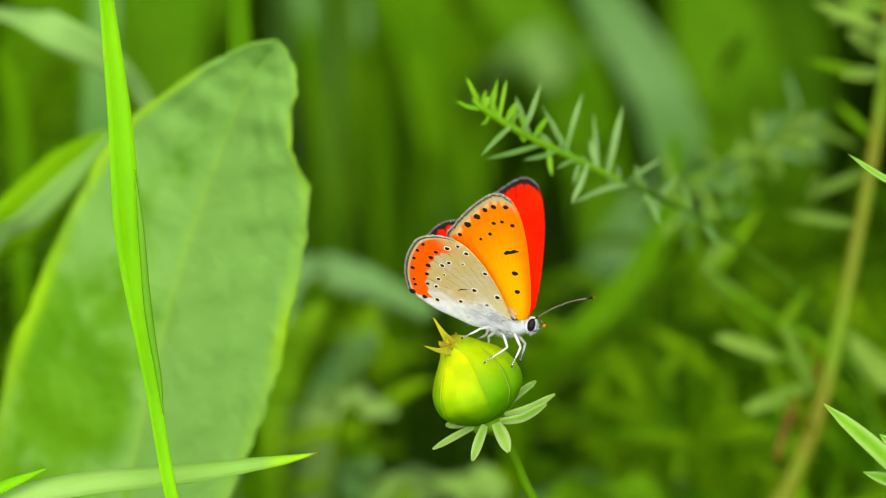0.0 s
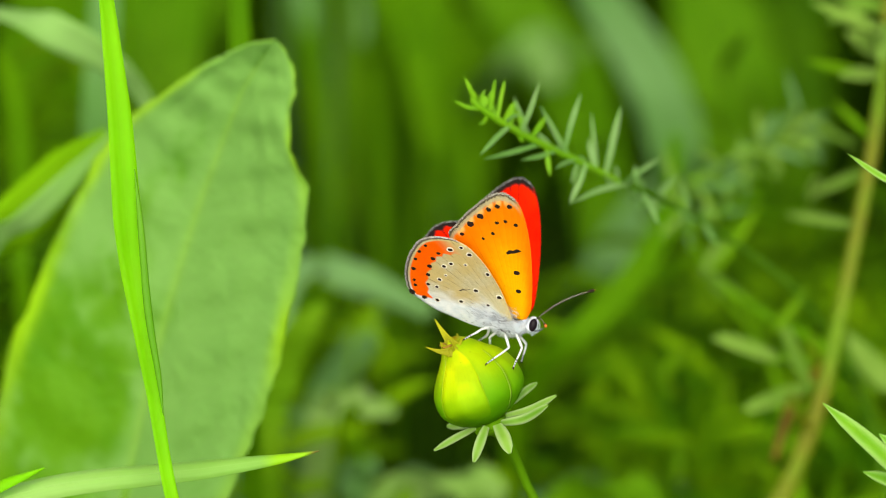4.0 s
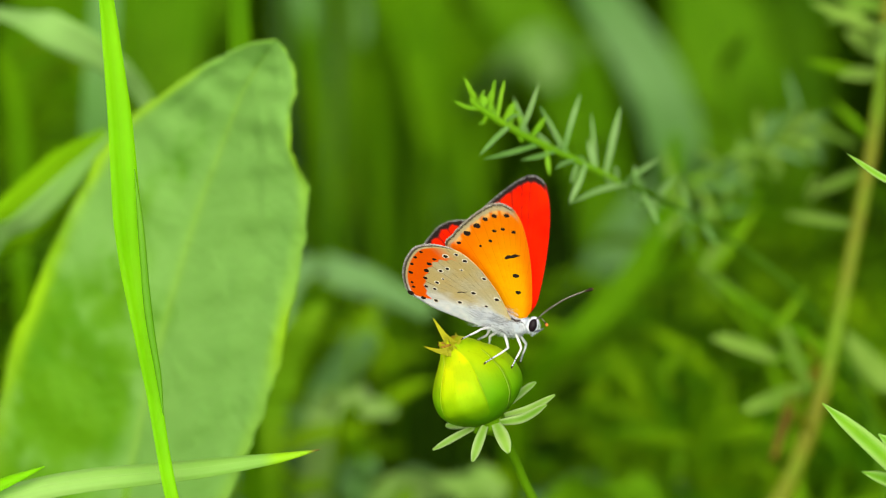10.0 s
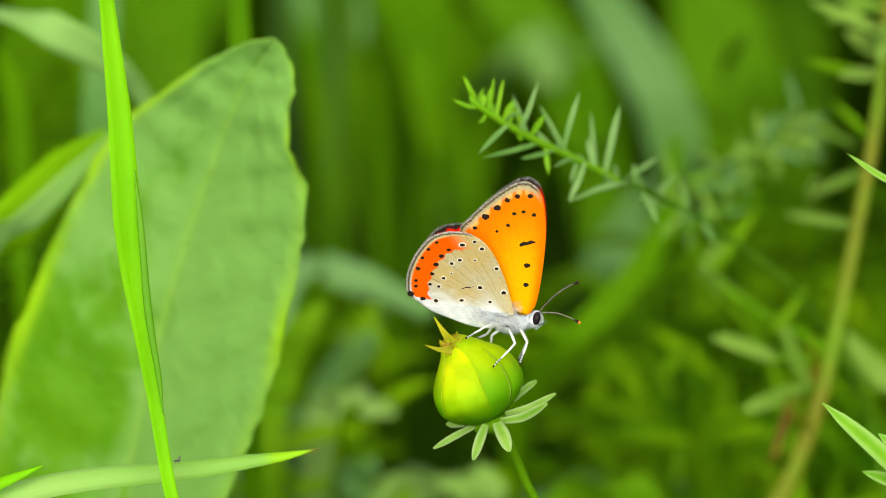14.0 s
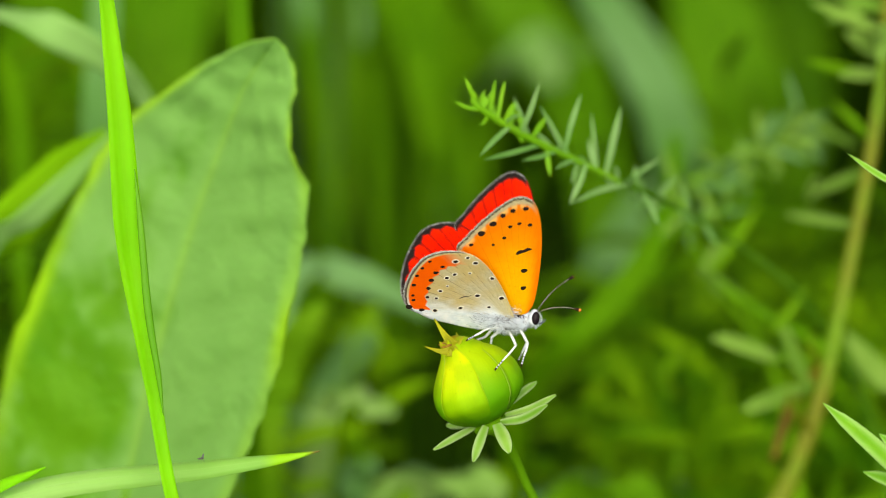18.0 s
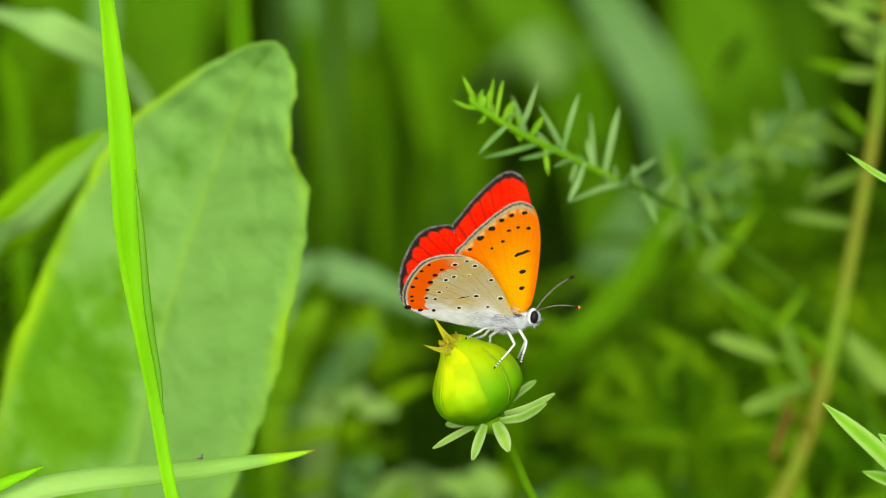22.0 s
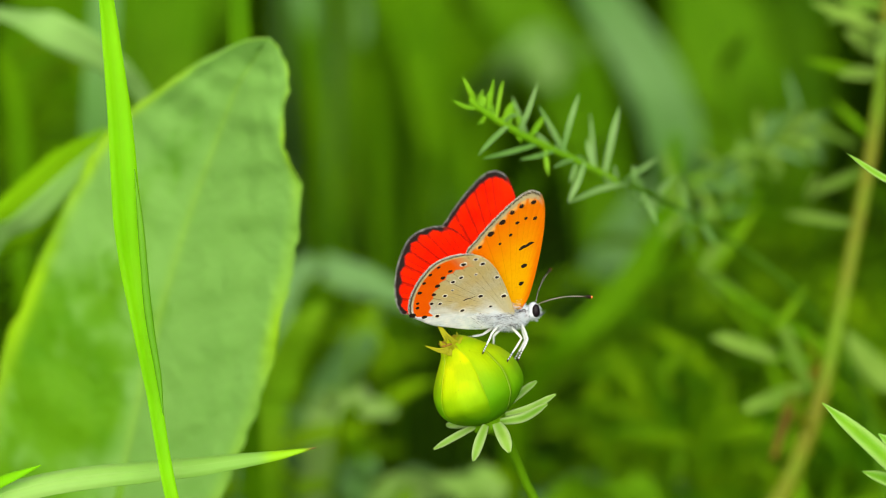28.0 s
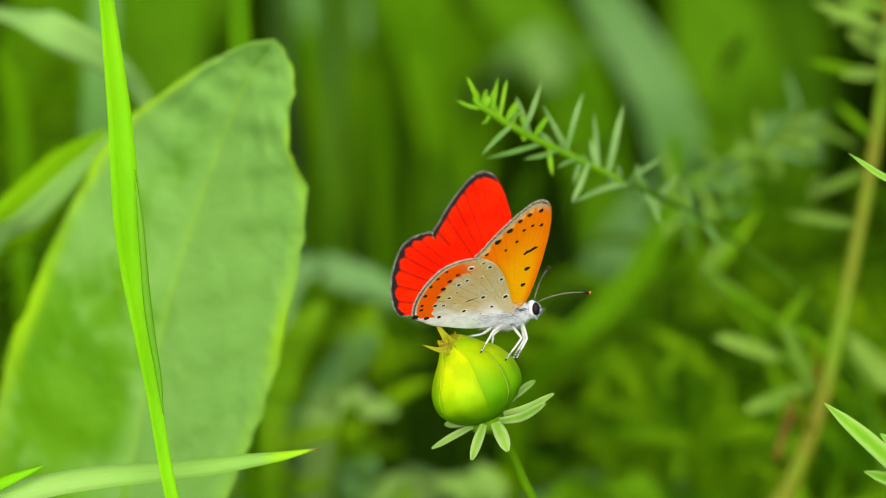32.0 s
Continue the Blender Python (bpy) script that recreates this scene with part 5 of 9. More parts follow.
BACK = (
    # points, widths, material, label
    ([(103.2, 412.7, 0.0), (103.2, 404.7, 19.9), (76.5, 347.6, 106.6), (62.6, 302.2, 163.4), (58.5, 301.4, 184.5), (51.7, 306.3, 198.3), (43.5, 309.6, 209.7), (33.9, 313.6, 222.1)], [5.1, 6.4, 9.0, 11.5, 12.8, 12.2, 10.2, 6.4], grass_grey, "broad pale grey-green grass blade, arching"),
    ([(13.29, 137.7, 0.00), (13.68, 132.4, 192.1), (15.93, 130.5, 221.5), (22.51, 126.8, 235.5), (31.58, 131.1, 242.3), (39.28, 138.6, 248.8), (44.06, 149.0, 255.0), (45.10, 160.2, 262.3)], [4, 4.5, 4.5, 4.5, 5, 4.5, 4, 2], grass_mid, "broad green grass blade, arching"),
    ([(36.4, 402.6, 0.0), (36.4, 394.6, 8.0), (35.5, 337.0, 90.0), (41.1, 310.0, 127.8), (50.1, 314.6, 141.4), (56.5, 324.2, 149.8)], [5.1, 6.4, 9.0, 10.2, 9.0, 5.1], grass_grey, "pale grass blade, bent"),
    ([(-41.69, 58.44, 0.00), (-40.77, 68.44, 267.2), (-41.28, 82.01, 295.5), (-46.56, 85.73, 311.2), (-50.61, 84.31, 318.9), (-56.59, 84.24, 323.7), (-63.63, 85.68, 326.0), (-74.30, 91.53, 325.1)], [5, 5, 4, 2.2, 4.0, 5.0, 4.8, 4.4], grass_bent, "pale green grass blade bent over"),
    ([(-74.17, 44.71, 0.00), (-74.53, 52.10, 279.2), (-69.56, 57.20, 301.9), (-61.83, 55.66, 309.5), (-55.95, 56.11, 315.1), (-48.66, 59.04, 322.1)], [3, 3, 3.2, 3.4, 2.8, 0.8], grass_bent, "pale green leaf blade, pointed"),
    ([(-76.28, 42.59, 0.00), (-77.15, 52.10, 279.2), (-73.15, 60.78, 297.5), (-64.89, 62.27, 304.8), (-57.14, 66.49, 311.3), (-51.12, 69.54, 316.0)], [5, 5, 6, 7, 6, 1.5], leaf_lime, "plain green leaf blade, pointed"),
    ([(-73.08, 90.13, 0.00), (-73.08, 101.1, 243.2), (-74.17, 110.8, 270.5), (-73.52, 116.1, 283.6), (-74.24, 119.7, 294.0), (-76.03, 121.6, 301.9)], [3, 3, 3, 3.4, 3, 1.0], grass_mid, "bright green grass blade"),
    ([(-31.07, 53.16, 0.00), (-31.07, 62.99, 271.2), (-31.54, 80.47, 308.0), (-31.90, 88.72, 320.7), (-32.43, 95.51, 331.2)], [3, 3, 3, 3, 2.6], grass_mid, "green grass blade, upright"),
    ([(-64.24, 106.0, 0.00), (-63.72, 117.5, 231.1), (-63.87, 136.4, 265.3), (-63.40, 140.4, 276.3), (-62.98, 146.0, 285.1), (-61.94, 155.1, 299.1)], [4, 4.5, 5, 5.5, 5, 4.5], grass_grey, "pale bluish-green grass blade"),
    # this blade is coloured as if in shade
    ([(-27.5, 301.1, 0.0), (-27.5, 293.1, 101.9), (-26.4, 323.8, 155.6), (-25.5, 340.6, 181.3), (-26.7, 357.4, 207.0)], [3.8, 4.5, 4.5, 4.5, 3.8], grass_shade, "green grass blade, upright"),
    ([(-16.0, 356.9, 0.0), (-16.0, 348.9, 60.9), (-21.0, 386.7, 125.4), (-24.3, 400.3, 152.6), (-27.6, 416.8, 178.0)], [1.9, 2.6, 5.1, 11.5, 11.5], grass_mid, "green grass blade, leaning"),
    ([(-11.6, 398.8, 0.0), (-11.6, 390.8, 30.1), (-15.1, 424.4, 94.6), (-23.9, 444.8, 138.7), (-27.4, 456.2, 162.6)], [1.9, 1.9, 4.5, 11.5, 12.8], grass_mid, "green grass blade, leaning"),
    ([(7.5, 329.0, 0.0), (7.5, 321.0, 81.5), (2.6, 350.8, 133.6), (-2.3, 366.2, 163.6), (-10.3, 385.5, 193.3)], [1.9, 2.6, 3.3, 6.4, 6.4], grass_mid, "green grass blade, leaning"),
    ([(-11.4, 384.8, 0.0), (-11.4, 376.8, 40.4), (-4.2, 416.5, 107.7), (9.9, 432.6, 139.1), (31.0, 448.0, 162.7)], [2.6, 3.2, 3.8, 9.0, 7.7], grass_mid, "green grass blade, leaning"),
    ([(-37.2, 343.0, 0.0), (-37.2, 335.0, 71.1), (-35.5, 371.2, 126.9), (-38.9, 392.8, 160.3), (-40.5, 407.4, 182.6)], [2.0, 2.4, 4.0, 9.0, 10.0], grass_mid, "green grass blade, upright"),
    ([(101.3, 412.7, 0.0), (101.3, 404.7, 19.9), (98.6, 435.2, 79.5), (94.5, 447.2, 104.4), (89.0, 460.2, 124.3), (81.7, 475.1, 147.4)], [6.4, 9.0, 20.5, 29.4, 26.9, 17.9], leaf_fresh, "broad green leaf among the grass"),
    ([(-3.8, 479.4, 0.0), (-3.8, 471.4, 8.0), (8.4, 440.2, 106.3), (21.1, 420.1, 132.4), (35.0, 419.8, 138.4), (48.0, 419.7, 138.2)], [3.8, 4.5, 7.7, 16.6, 16.6, 5.1], grass_bent, "pale broad leaf bent over grass"),
    ([(52.6, 394.6, 0.0), (52.6, 386.6, 55.4), (48.6, 406.8, 99.1), (39.5, 418.0, 129.2), (25.4, 425.3, 146.9), (11.5, 434.8, 161.5)], [10.2, 11.5, 15.4, 20.5, 19.2, 12.8], leaf_fresh, "broad green leaf, arching over"),
    ([(-15.19, 106.0, 0.00), (-14.05, 92.43, 197.6), (-9.80, 101.7, 216.9), (-2.49, 102.5, 222.9), (4.74, 100.3, 224.6), (10.92, 98.64, 222.0)], [5, 6, 8, 9, 8, 3], leaf_pale, "pale broad leaf near the ground"),
    ([(23.84, 106.0, 0.00), (22.65, 92.43, 197.6), (21.48, 100.0, 214.2), (26.54, 101.6, 221.6), (33.60, 99.77, 223.7), (39.78, 97.52, 220.3)], [5, 6, 8, 8, 7, 3], leaf_mid, "green broad leaf near the ground"),
    ([(-114.2, 329.0, 0.0), (-114.2, 321.0, 81.5), (-109.1, 339.1, 140.9), (-105.4, 347.8, 170.3), (-102.3, 364.9, 196.5)], [10.2, 15.4, 28.2, 33.3, 25.6], grass_mid, "broad green leaf among the grass"),
    ([(-39.1, 533.4, 0.0), (-39.1, 525.4, 8.0), (-37.0, 512.0, 58.2), (-37.5, 497.9, 99.9), (-40.5, 499.1, 133.6)], [3.8, 5.1, 10.2, 33.3, 33.3], grass_mid, "broad green leaf among the grass"),
    ([(-88.6, 519.1, 0.0), (-88.6, 511.1, 8.0), (-82.9, 489.5, 87.0), (-83.3, 479.1, 118.6), (-84.2, 483.6, 141.2)], [6.4, 10.2, 25.6, 30.7, 28.2], leaf_fresh, "broad green leaf among the grass"),
    ([(-35.23, 106.0, 0.00), (-34.73, 95.03, 209.0), (-35.45, 95.97, 222.8), (-33.81, 96.90, 229.2), (-30.45, 98.84, 232.2)], [3, 3.5, 5, 6, 2], grass_grey, "pale leaf near the ground"),
    ([(-15.63, 116.5, 0.00), (-15.41, 105.4, 200.2), (-18.46, 109.2, 213.5), (-16.25, 109.5, 218.9), (-12.03, 110.3, 220.2)], [3, 3.5, 5, 6, 2], grass_grey, "pale leaf near the ground"),
    ([(-31.69, 90.13, 0.00), (-33.60, 111.3, 209.2), (-31.91, 136.6, 235.9), (-25.65, 146.9, 240.2), (-15.75, 145.1, 238.5), (-2.44, 141.6, 233.1)], [4, 4.5, 5, 5.5, 5.6, 2.5], grass_grey, "pale grass blade, bent sideways"),
    ([(-27.85, 106.0, 0.00), (-29.45, 127.1, 196.4), (-25.13, 139.0, 209.8), (-21.40, 143.3, 216.3), (-16.37, 145.3, 223.5), (-12.56, 148.4, 228.2)], [4, 4, 5, 6, 5.6, 2], grass_grey, "pale grass blade, bent sideways"),
    ([(-23.97, 111.3, 0.00), (-23.97, 107.8, 203.8), (-20.47, 116.3, 229.4), (-15.10, 114.7, 231.9), (-8.76, 111.4, 231.7)], [4, 4.4, 6, 7, 2], leaf_pale, "pale leaf bent over grass"),
    ([(-31.15, 95.41, 0.00), (-31.15, 92.06, 216.8), (-28.92, 105.5, 242.5), (-25.71, 108.3, 251.7), (-21.16, 111.0, 255.9)], [4, 4, 5, 5, 2], leaf_mid, "green leaf bent over grass"),
    ([(-34.0, 443.8, 0.0), (-34.0, 433.8, 147.4), (-31.0, 416.3, 175.4), (-26.5, 398.2, 173.3), (-24.5, 384.4, 170.4), (-23.3, 375.1, 167.1)], [3, 3.5, 4, 5, 5, 1.2], grass_grey, "bluish-green blade drooping over the grass"),
    ([(-48.9, 427.9, 0.0), (-48.9, 417.9, 159.5), (-45.3, 400.0, 187.1), (-40.6, 382.1, 185.2), (-38.4, 368.3, 182.4), (-37.2, 359.1, 179.2)], [3, 3.5, 4, 5, 5, 1.2], grass_grey, "bluish-green blade drooping over the grass"),
    ([(-2.2, 333.8, 0.0), (-2.2, 327.8, 131.0), (-3.8, 343.3, 143.8), (-6.7, 361.5, 160.8), (-7.1, 376.4, 172.8), (-10.4, 390.6, 183.6)], [1.5, 1.5, 1.6, 6, 16, 22], grass_mid, "broad green leaf among the grass"),
    ([(-78.4, 361.2, 0.0), (-78.4, 355.2, 136.5), (-80.7, 369.3, 147.1), (-83.0, 383.5, 157.9), (-82.0, 396.0, 166.2), (-81.0, 408.6, 174.6)], [4, 8, 18, 24, 24, 16], leaf_fresh, "broad green leaf among the grass"),
    ([(17.4, 154.5, 0.0), (17.4, 148.5, 167.0), (24.1, 155.7, 172.6), (33.3, 160.5, 174.4), (44.4, 163.2, 173.1), (55.6, 163.4, 167.9)], [4, 6, 8, 9, 8, 3], grass_grey, "pale broad leaf near the ground"),
    ([(-13.3, 146.7, 0.0), (-13.3, 140.7, 173.4), (-9.9, 147.9, 178.9), (-4.0, 153.0, 181.3), (3.1, 155.6, 179.8), (7.9, 155.9, 174.7)], [4, 6, 8, 9, 8, 3], grass_grey, "pale broad leaf near the ground"),
    ([(11.7, 408.6, 0.0), (11.7, 402.6, 80.9), (9.7, 417.4, 92.6), (8.3, 432.3, 104.6), (9.3, 447.4, 116.8), (8.4, 463.6, 130.8)], [2, 3, 7, 18, 24, 20], grass_mid, "broad green leaf among the grass"),
    # dark colour here stands in for shade among the blades
    ([(114.4, 418.0, 0.0), (114.4, 412.0, 77.0), (113.5, 426.9, 88.9), (112.5, 443.9, 104.2), (112.4, 460.2, 118.2), (114.2, 476.6, 132.4)], [3, 4, 14, 24, 24, 18], grass_shade, "broad leaf among the grass, darkened as in shade"),
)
for points, widths, material, label in BACK:
    blade("grass_blade" if "leaf" not in label else "broad_leaf", points, [w * 1.15 for w in widths], material, label, "plants behind the flower", fold=0.25, count=36, thick=0.4)


def low_plants(name, label, material, plants, xs, ys, top, deep, size, seed):
    """Small herbs of the undergrowth, too many to count: a stalk from the ground, with leaves round its upper part."""
    rng = random.Random(seed)
    verts, faces, uvs = [], [], []
    total = 0

    def add(v, f, uv):
        nonlocal total, faces, uvs
        verts.append(v)
        faces += f
        uvs += uv
        total += len(v)

    for _ in range(plants):
        x, y = rng.uniform(*xs), rng.uniform(*ys)
        h = max(20, top - 0.7 * y - rng.uniform(0, deep))
        lean = np.array((rng.gauss(0, 0.08), rng.gauss(0, 0.08), 1.0)) * h
        foot = np.array((x, y, -4.0))
        add(*strip_arrays([foot, foot + lean * 0.5, foot + lean], [1.4, 1.1, 0.6], (1, 0.2, 0), fold=0.3, count=5, across=2, thick=0.6, start=total))
        for k in range(9):
            p = foot + lean * (1 - 0.07 * k * rng.uniform(0.7, 1.3) * min(1, 200 / h))
            d = np.array((rng.gauss(0, 1), rng.gauss(0, 0.7), rng.uniform(-0.2, 0.9)))
            d /= np.linalg.norm(d)
            n = size * rng.uniform(0.6, 1.4)
            side = np.cross(d, (rng.gauss(0, 0.4), -0.6 + rng.gauss(0, 0.3), 0.8))
            add(*strip_arrays([p, p + d * n * 0.5 + np.array((0, 0, n * 0.08)), p + d * n], [n * 0.19 * s for s in LEAF], side, fold=0.3, count=6, across=2, thick=0.2, start=total))
    ob = new(name, solid(np.vstack(verts) / 1000, faces, uvs))
    ob.data.materials.append(material)
    return tagged(ob, label, "plants", kind="stuff")


def meadow(name, label, material, count, near, far, tall, width, seed):
    """Grass of the meadow all round, too dense to count; thinner with distance."""
    rng = random.Random(seed)
    verts, faces, uvs = [], [], []
    total = 0
    while count:
        turn, r = rng.uniform(0, 2 * math.pi), near + (far - near) * rng.random() ** 1.4
        x, y = r * math.cos(turn), r * math.sin(turn)
        if abs(x) < 170 and -600 < y < 530:
            continue
        if -450 < y < 340 and abs(x) < 230 + 0.3 * abs(y):
            continue
        count -= 1
        h = rng.uniform(*tall)
        a, b = rng.gauss(0, 0.16), rng.gauss(0, 0.16)
        p = [(x, y, -4), (x + a * h * 0.3, y + b * h * 0.3, h * 0.5), (x + a * h, y + b * h, h * 0.85), (x + a * h * 2.0, y + b * h * 2.0, h)]
        w = width * rng.uniform(0.6, 1.3)
        t = rng.uniform(-0.9, 0.9)
        v, f, uv = strip_arrays(p, [w, w, w * 0.8, 0.2], (math.cos(t), math.sin(t), 0), fold=0.3, count=9, across=2, thick=0.3, start=total)
        total += len(v)
        verts.append(v)
        faces += f
        uvs += uv
    ob = new(name, solid(np.vstack(verts) / 1000, faces, uvs))
    ob.data.materials.append(material)
    return tagged(ob, label, "grass", kind="stuff")


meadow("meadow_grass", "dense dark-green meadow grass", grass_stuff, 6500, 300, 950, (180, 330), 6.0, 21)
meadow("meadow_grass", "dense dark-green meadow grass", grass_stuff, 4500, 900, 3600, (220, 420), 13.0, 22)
low_plants("undergrowth", "low leafy green undergrowth", leaf_stuff, 130, (-85, -42), (110, 260), 338, 45, 18, 32)
low_plants("undergrowth", "low leafy green undergrowth", leaf_stuff, 230, (55, 150), (110, 270), 336, 50, 17, 31)
low_plants("undergrowth", "low leafy green undergrowth", leaf_stuff, 44, (-60, -36), (75, 140), 308, 18, 13, 35)
low_plants("undergrowth", "low leafy green undergrowth", leaf_stuff, 62, (17, 75), (100, 155), 308, 18, 13, 36)
# Shade in this gap comes from the plants' dark colour.
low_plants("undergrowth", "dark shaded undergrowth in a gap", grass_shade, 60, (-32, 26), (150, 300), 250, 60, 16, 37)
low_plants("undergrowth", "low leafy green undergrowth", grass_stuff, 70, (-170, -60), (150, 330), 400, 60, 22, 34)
# Shade of these rear plants is put into their darker green.
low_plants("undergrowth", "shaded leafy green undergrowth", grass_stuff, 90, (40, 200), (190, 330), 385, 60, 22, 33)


def motions():
    """Key the butterfly with its wings, feelers and legs, and the sway of the plants."""

    def mm(x, y, z, rx=0, ry=0, rz=0):
        return pose(x / 1000, y / 1000, z / 1000, rx, ry, rz)

    walk(butterfly, [
        (0, mm(7.38, -4.99, 332.32, 63.1, 7.3, -14.2)), (0.5, mm(7.38, -4.87, 332.50, 62.8, 8.0, -12.9)), (1, mm(7.16, -5.16, 332.06, 63.9, 7.6, -14.3)), (1.5, mm(7.27, -5.10, 332.15, 64.5, 7.0, -15.7)),
        (2, mm(7.16, -5.33, 331.79, 65.0, 7.0, -16.0)), (2.5, mm(7.16, -5.28, 331.87, 65.5, 6.5, -16.6)), (3, mm(7.27, -5.04, 332.23, 61.6, 9.5, -11.4)), (3.5, mm(7.48, -4.99, 332.32, 61.9, 9.4, -11.4)),
        (5.5, mm(7.59, -4.99, 332.32, 65.2, 6.1, -15.8)), (6, mm(7.59, -4.99, 332.32, 66.1, 5.3, -16.5)), (6.5, mm(7.48, -4.99, 332.32, 66.8, 6.7, -17.1)), (7, mm(7.48, -4.93, 332.42, 65.1, 8.4, -15.8)),
        (7.5, mm(7.48, -4.93, 332.42, 65.3, 9.2, -16.4)), (8, mm(7.59, -4.99, 332.32, 63.0, 10.4, -13.5)), (8.5, mm(7.59, -4.93, 332.42, 62.7, 9.0, -12.8)), (9, mm(7.59, -4.99, 332.32, 65.7, 7.6, -14.7)),
        (9.5, mm(7.59, -4.99, 332.32, 66.5, 6.7, -15.3)), (10, mm(7.59, -4.99, 332.32, 65.9, 7.3, -14.8)), (10.5, mm(7.70, -4.93, 332.42, 66.2, 8.7, -15.1)), (11, mm(7.70, -4.93, 332.42, 66.9, 8.0, -16.3)),
        (11.5, mm(7.80, -4.87, 332.50, 67.4, 8.1, -16.8)), (12, mm(7.80, -4.93, 332.42, 65.9, 8.3, -14.8)), (12.5, mm(7.80, -4.93, 332.42, 64.3, 8.0, -12.7)), (13, mm(7.80, -4.87, 332.50, 60.0, 8.7, -8.9)),
        (13.5, mm(7.80, -4.75, 332.69, 59.7, 7.8, -8.0)), (14, mm(7.92, -4.75, 332.69, 59.7, 6.3, -6.7)), (14.5, mm(7.80, -4.75, 332.69, 60.0, 4.6, -5.7)), (16.5, mm(7.80, -4.87, 332.50, 63.1, 5.1, -2.1)),
        (17, mm(7.92, -4.81, 332.59, 63.0, 4.9, -1.7)), (17.5, mm(7.92, -4.87, 332.50, 64.3, 4.6, -1.5)), (18, mm(7.80, -4.87, 332.50, 65.0, 3.9, -1.4)), (18.5, mm(7.80, -4.81, 332.59, 65.4, 4.2, -1.5)),
        (19, mm(7.80, -4.81, 332.59, 65.6, 4.8, -1.7)), (19.5, mm(7.80, -4.81, 332.59, 65.5, 5.1, -1.8)), (20, mm(7.80, -4.81, 332.59, 65.7, 5.2, -1.5)), (20.5, mm(7.80, -4.81, 332.59, 64.7, 4.4, -1.7)),
        (21, mm(7.59, -4.81, 332.59, 65.0, 3.6, -1.3)), (21.5, mm(7.59, -4.81, 332.59, 65.7, 3.0, -0.9)), (22, mm(7.59, -4.81, 332.59, 66.0, 3.7, -0.9)), (22.5, mm(7.59, -4.81, 332.59, 66.0, 4.2, -0.7)),
        (23, mm(7.59, -4.75, 332.69, 63.1, 3.8, -0.9)), (23.5, mm(7.70, -4.69, 332.77, 62.3, 2.8, -0.8)), (24, mm(7.70, -4.64, 332.86, 63.0, 4.5, -0.3)), (24.5, mm(7.92, -4.52, 333.04, 61.7, 6.5, -0.6)),
        (25, mm(7.80, -4.46, 333.13, 60.5, 4.1, 0.4)), (25.5, mm(7.80, -4.52, 333.04, 60.5, 2.4, 1.5)), (27.5, mm(7.86, -4.64, 332.85, 63.9, 2.3, 7.0)), (28, mm(7.86, -4.64, 332.85, 64.3, 1.3, 8.9)),
        (28.5, mm(7.97, -4.64, 332.85, 65.4, 1.4, 10.2)), (29, mm(7.86, -4.58, 332.94, 65.5, 2.8, 10.2)), (29.5, mm(7.64, -4.53, 333.03, 64.8, 3.1, 10.4)), (30, mm(7.64, -4.53, 333.03, 65.1, 1.8, 11.0)),
        (30.5, mm(7.64, -4.58, 332.94, 66.1, 0.5, 12.8)), (31, mm(7.86, -4.58, 332.94, 66.2, 0.7, 12.7)), (31.5, mm(7.86, -4.58, 332.94, 66.1, 1.6, 12.7)), (32, mm(7.86, -4.58, 332.94, 66.6, 1.5, 13.6)),
    ])
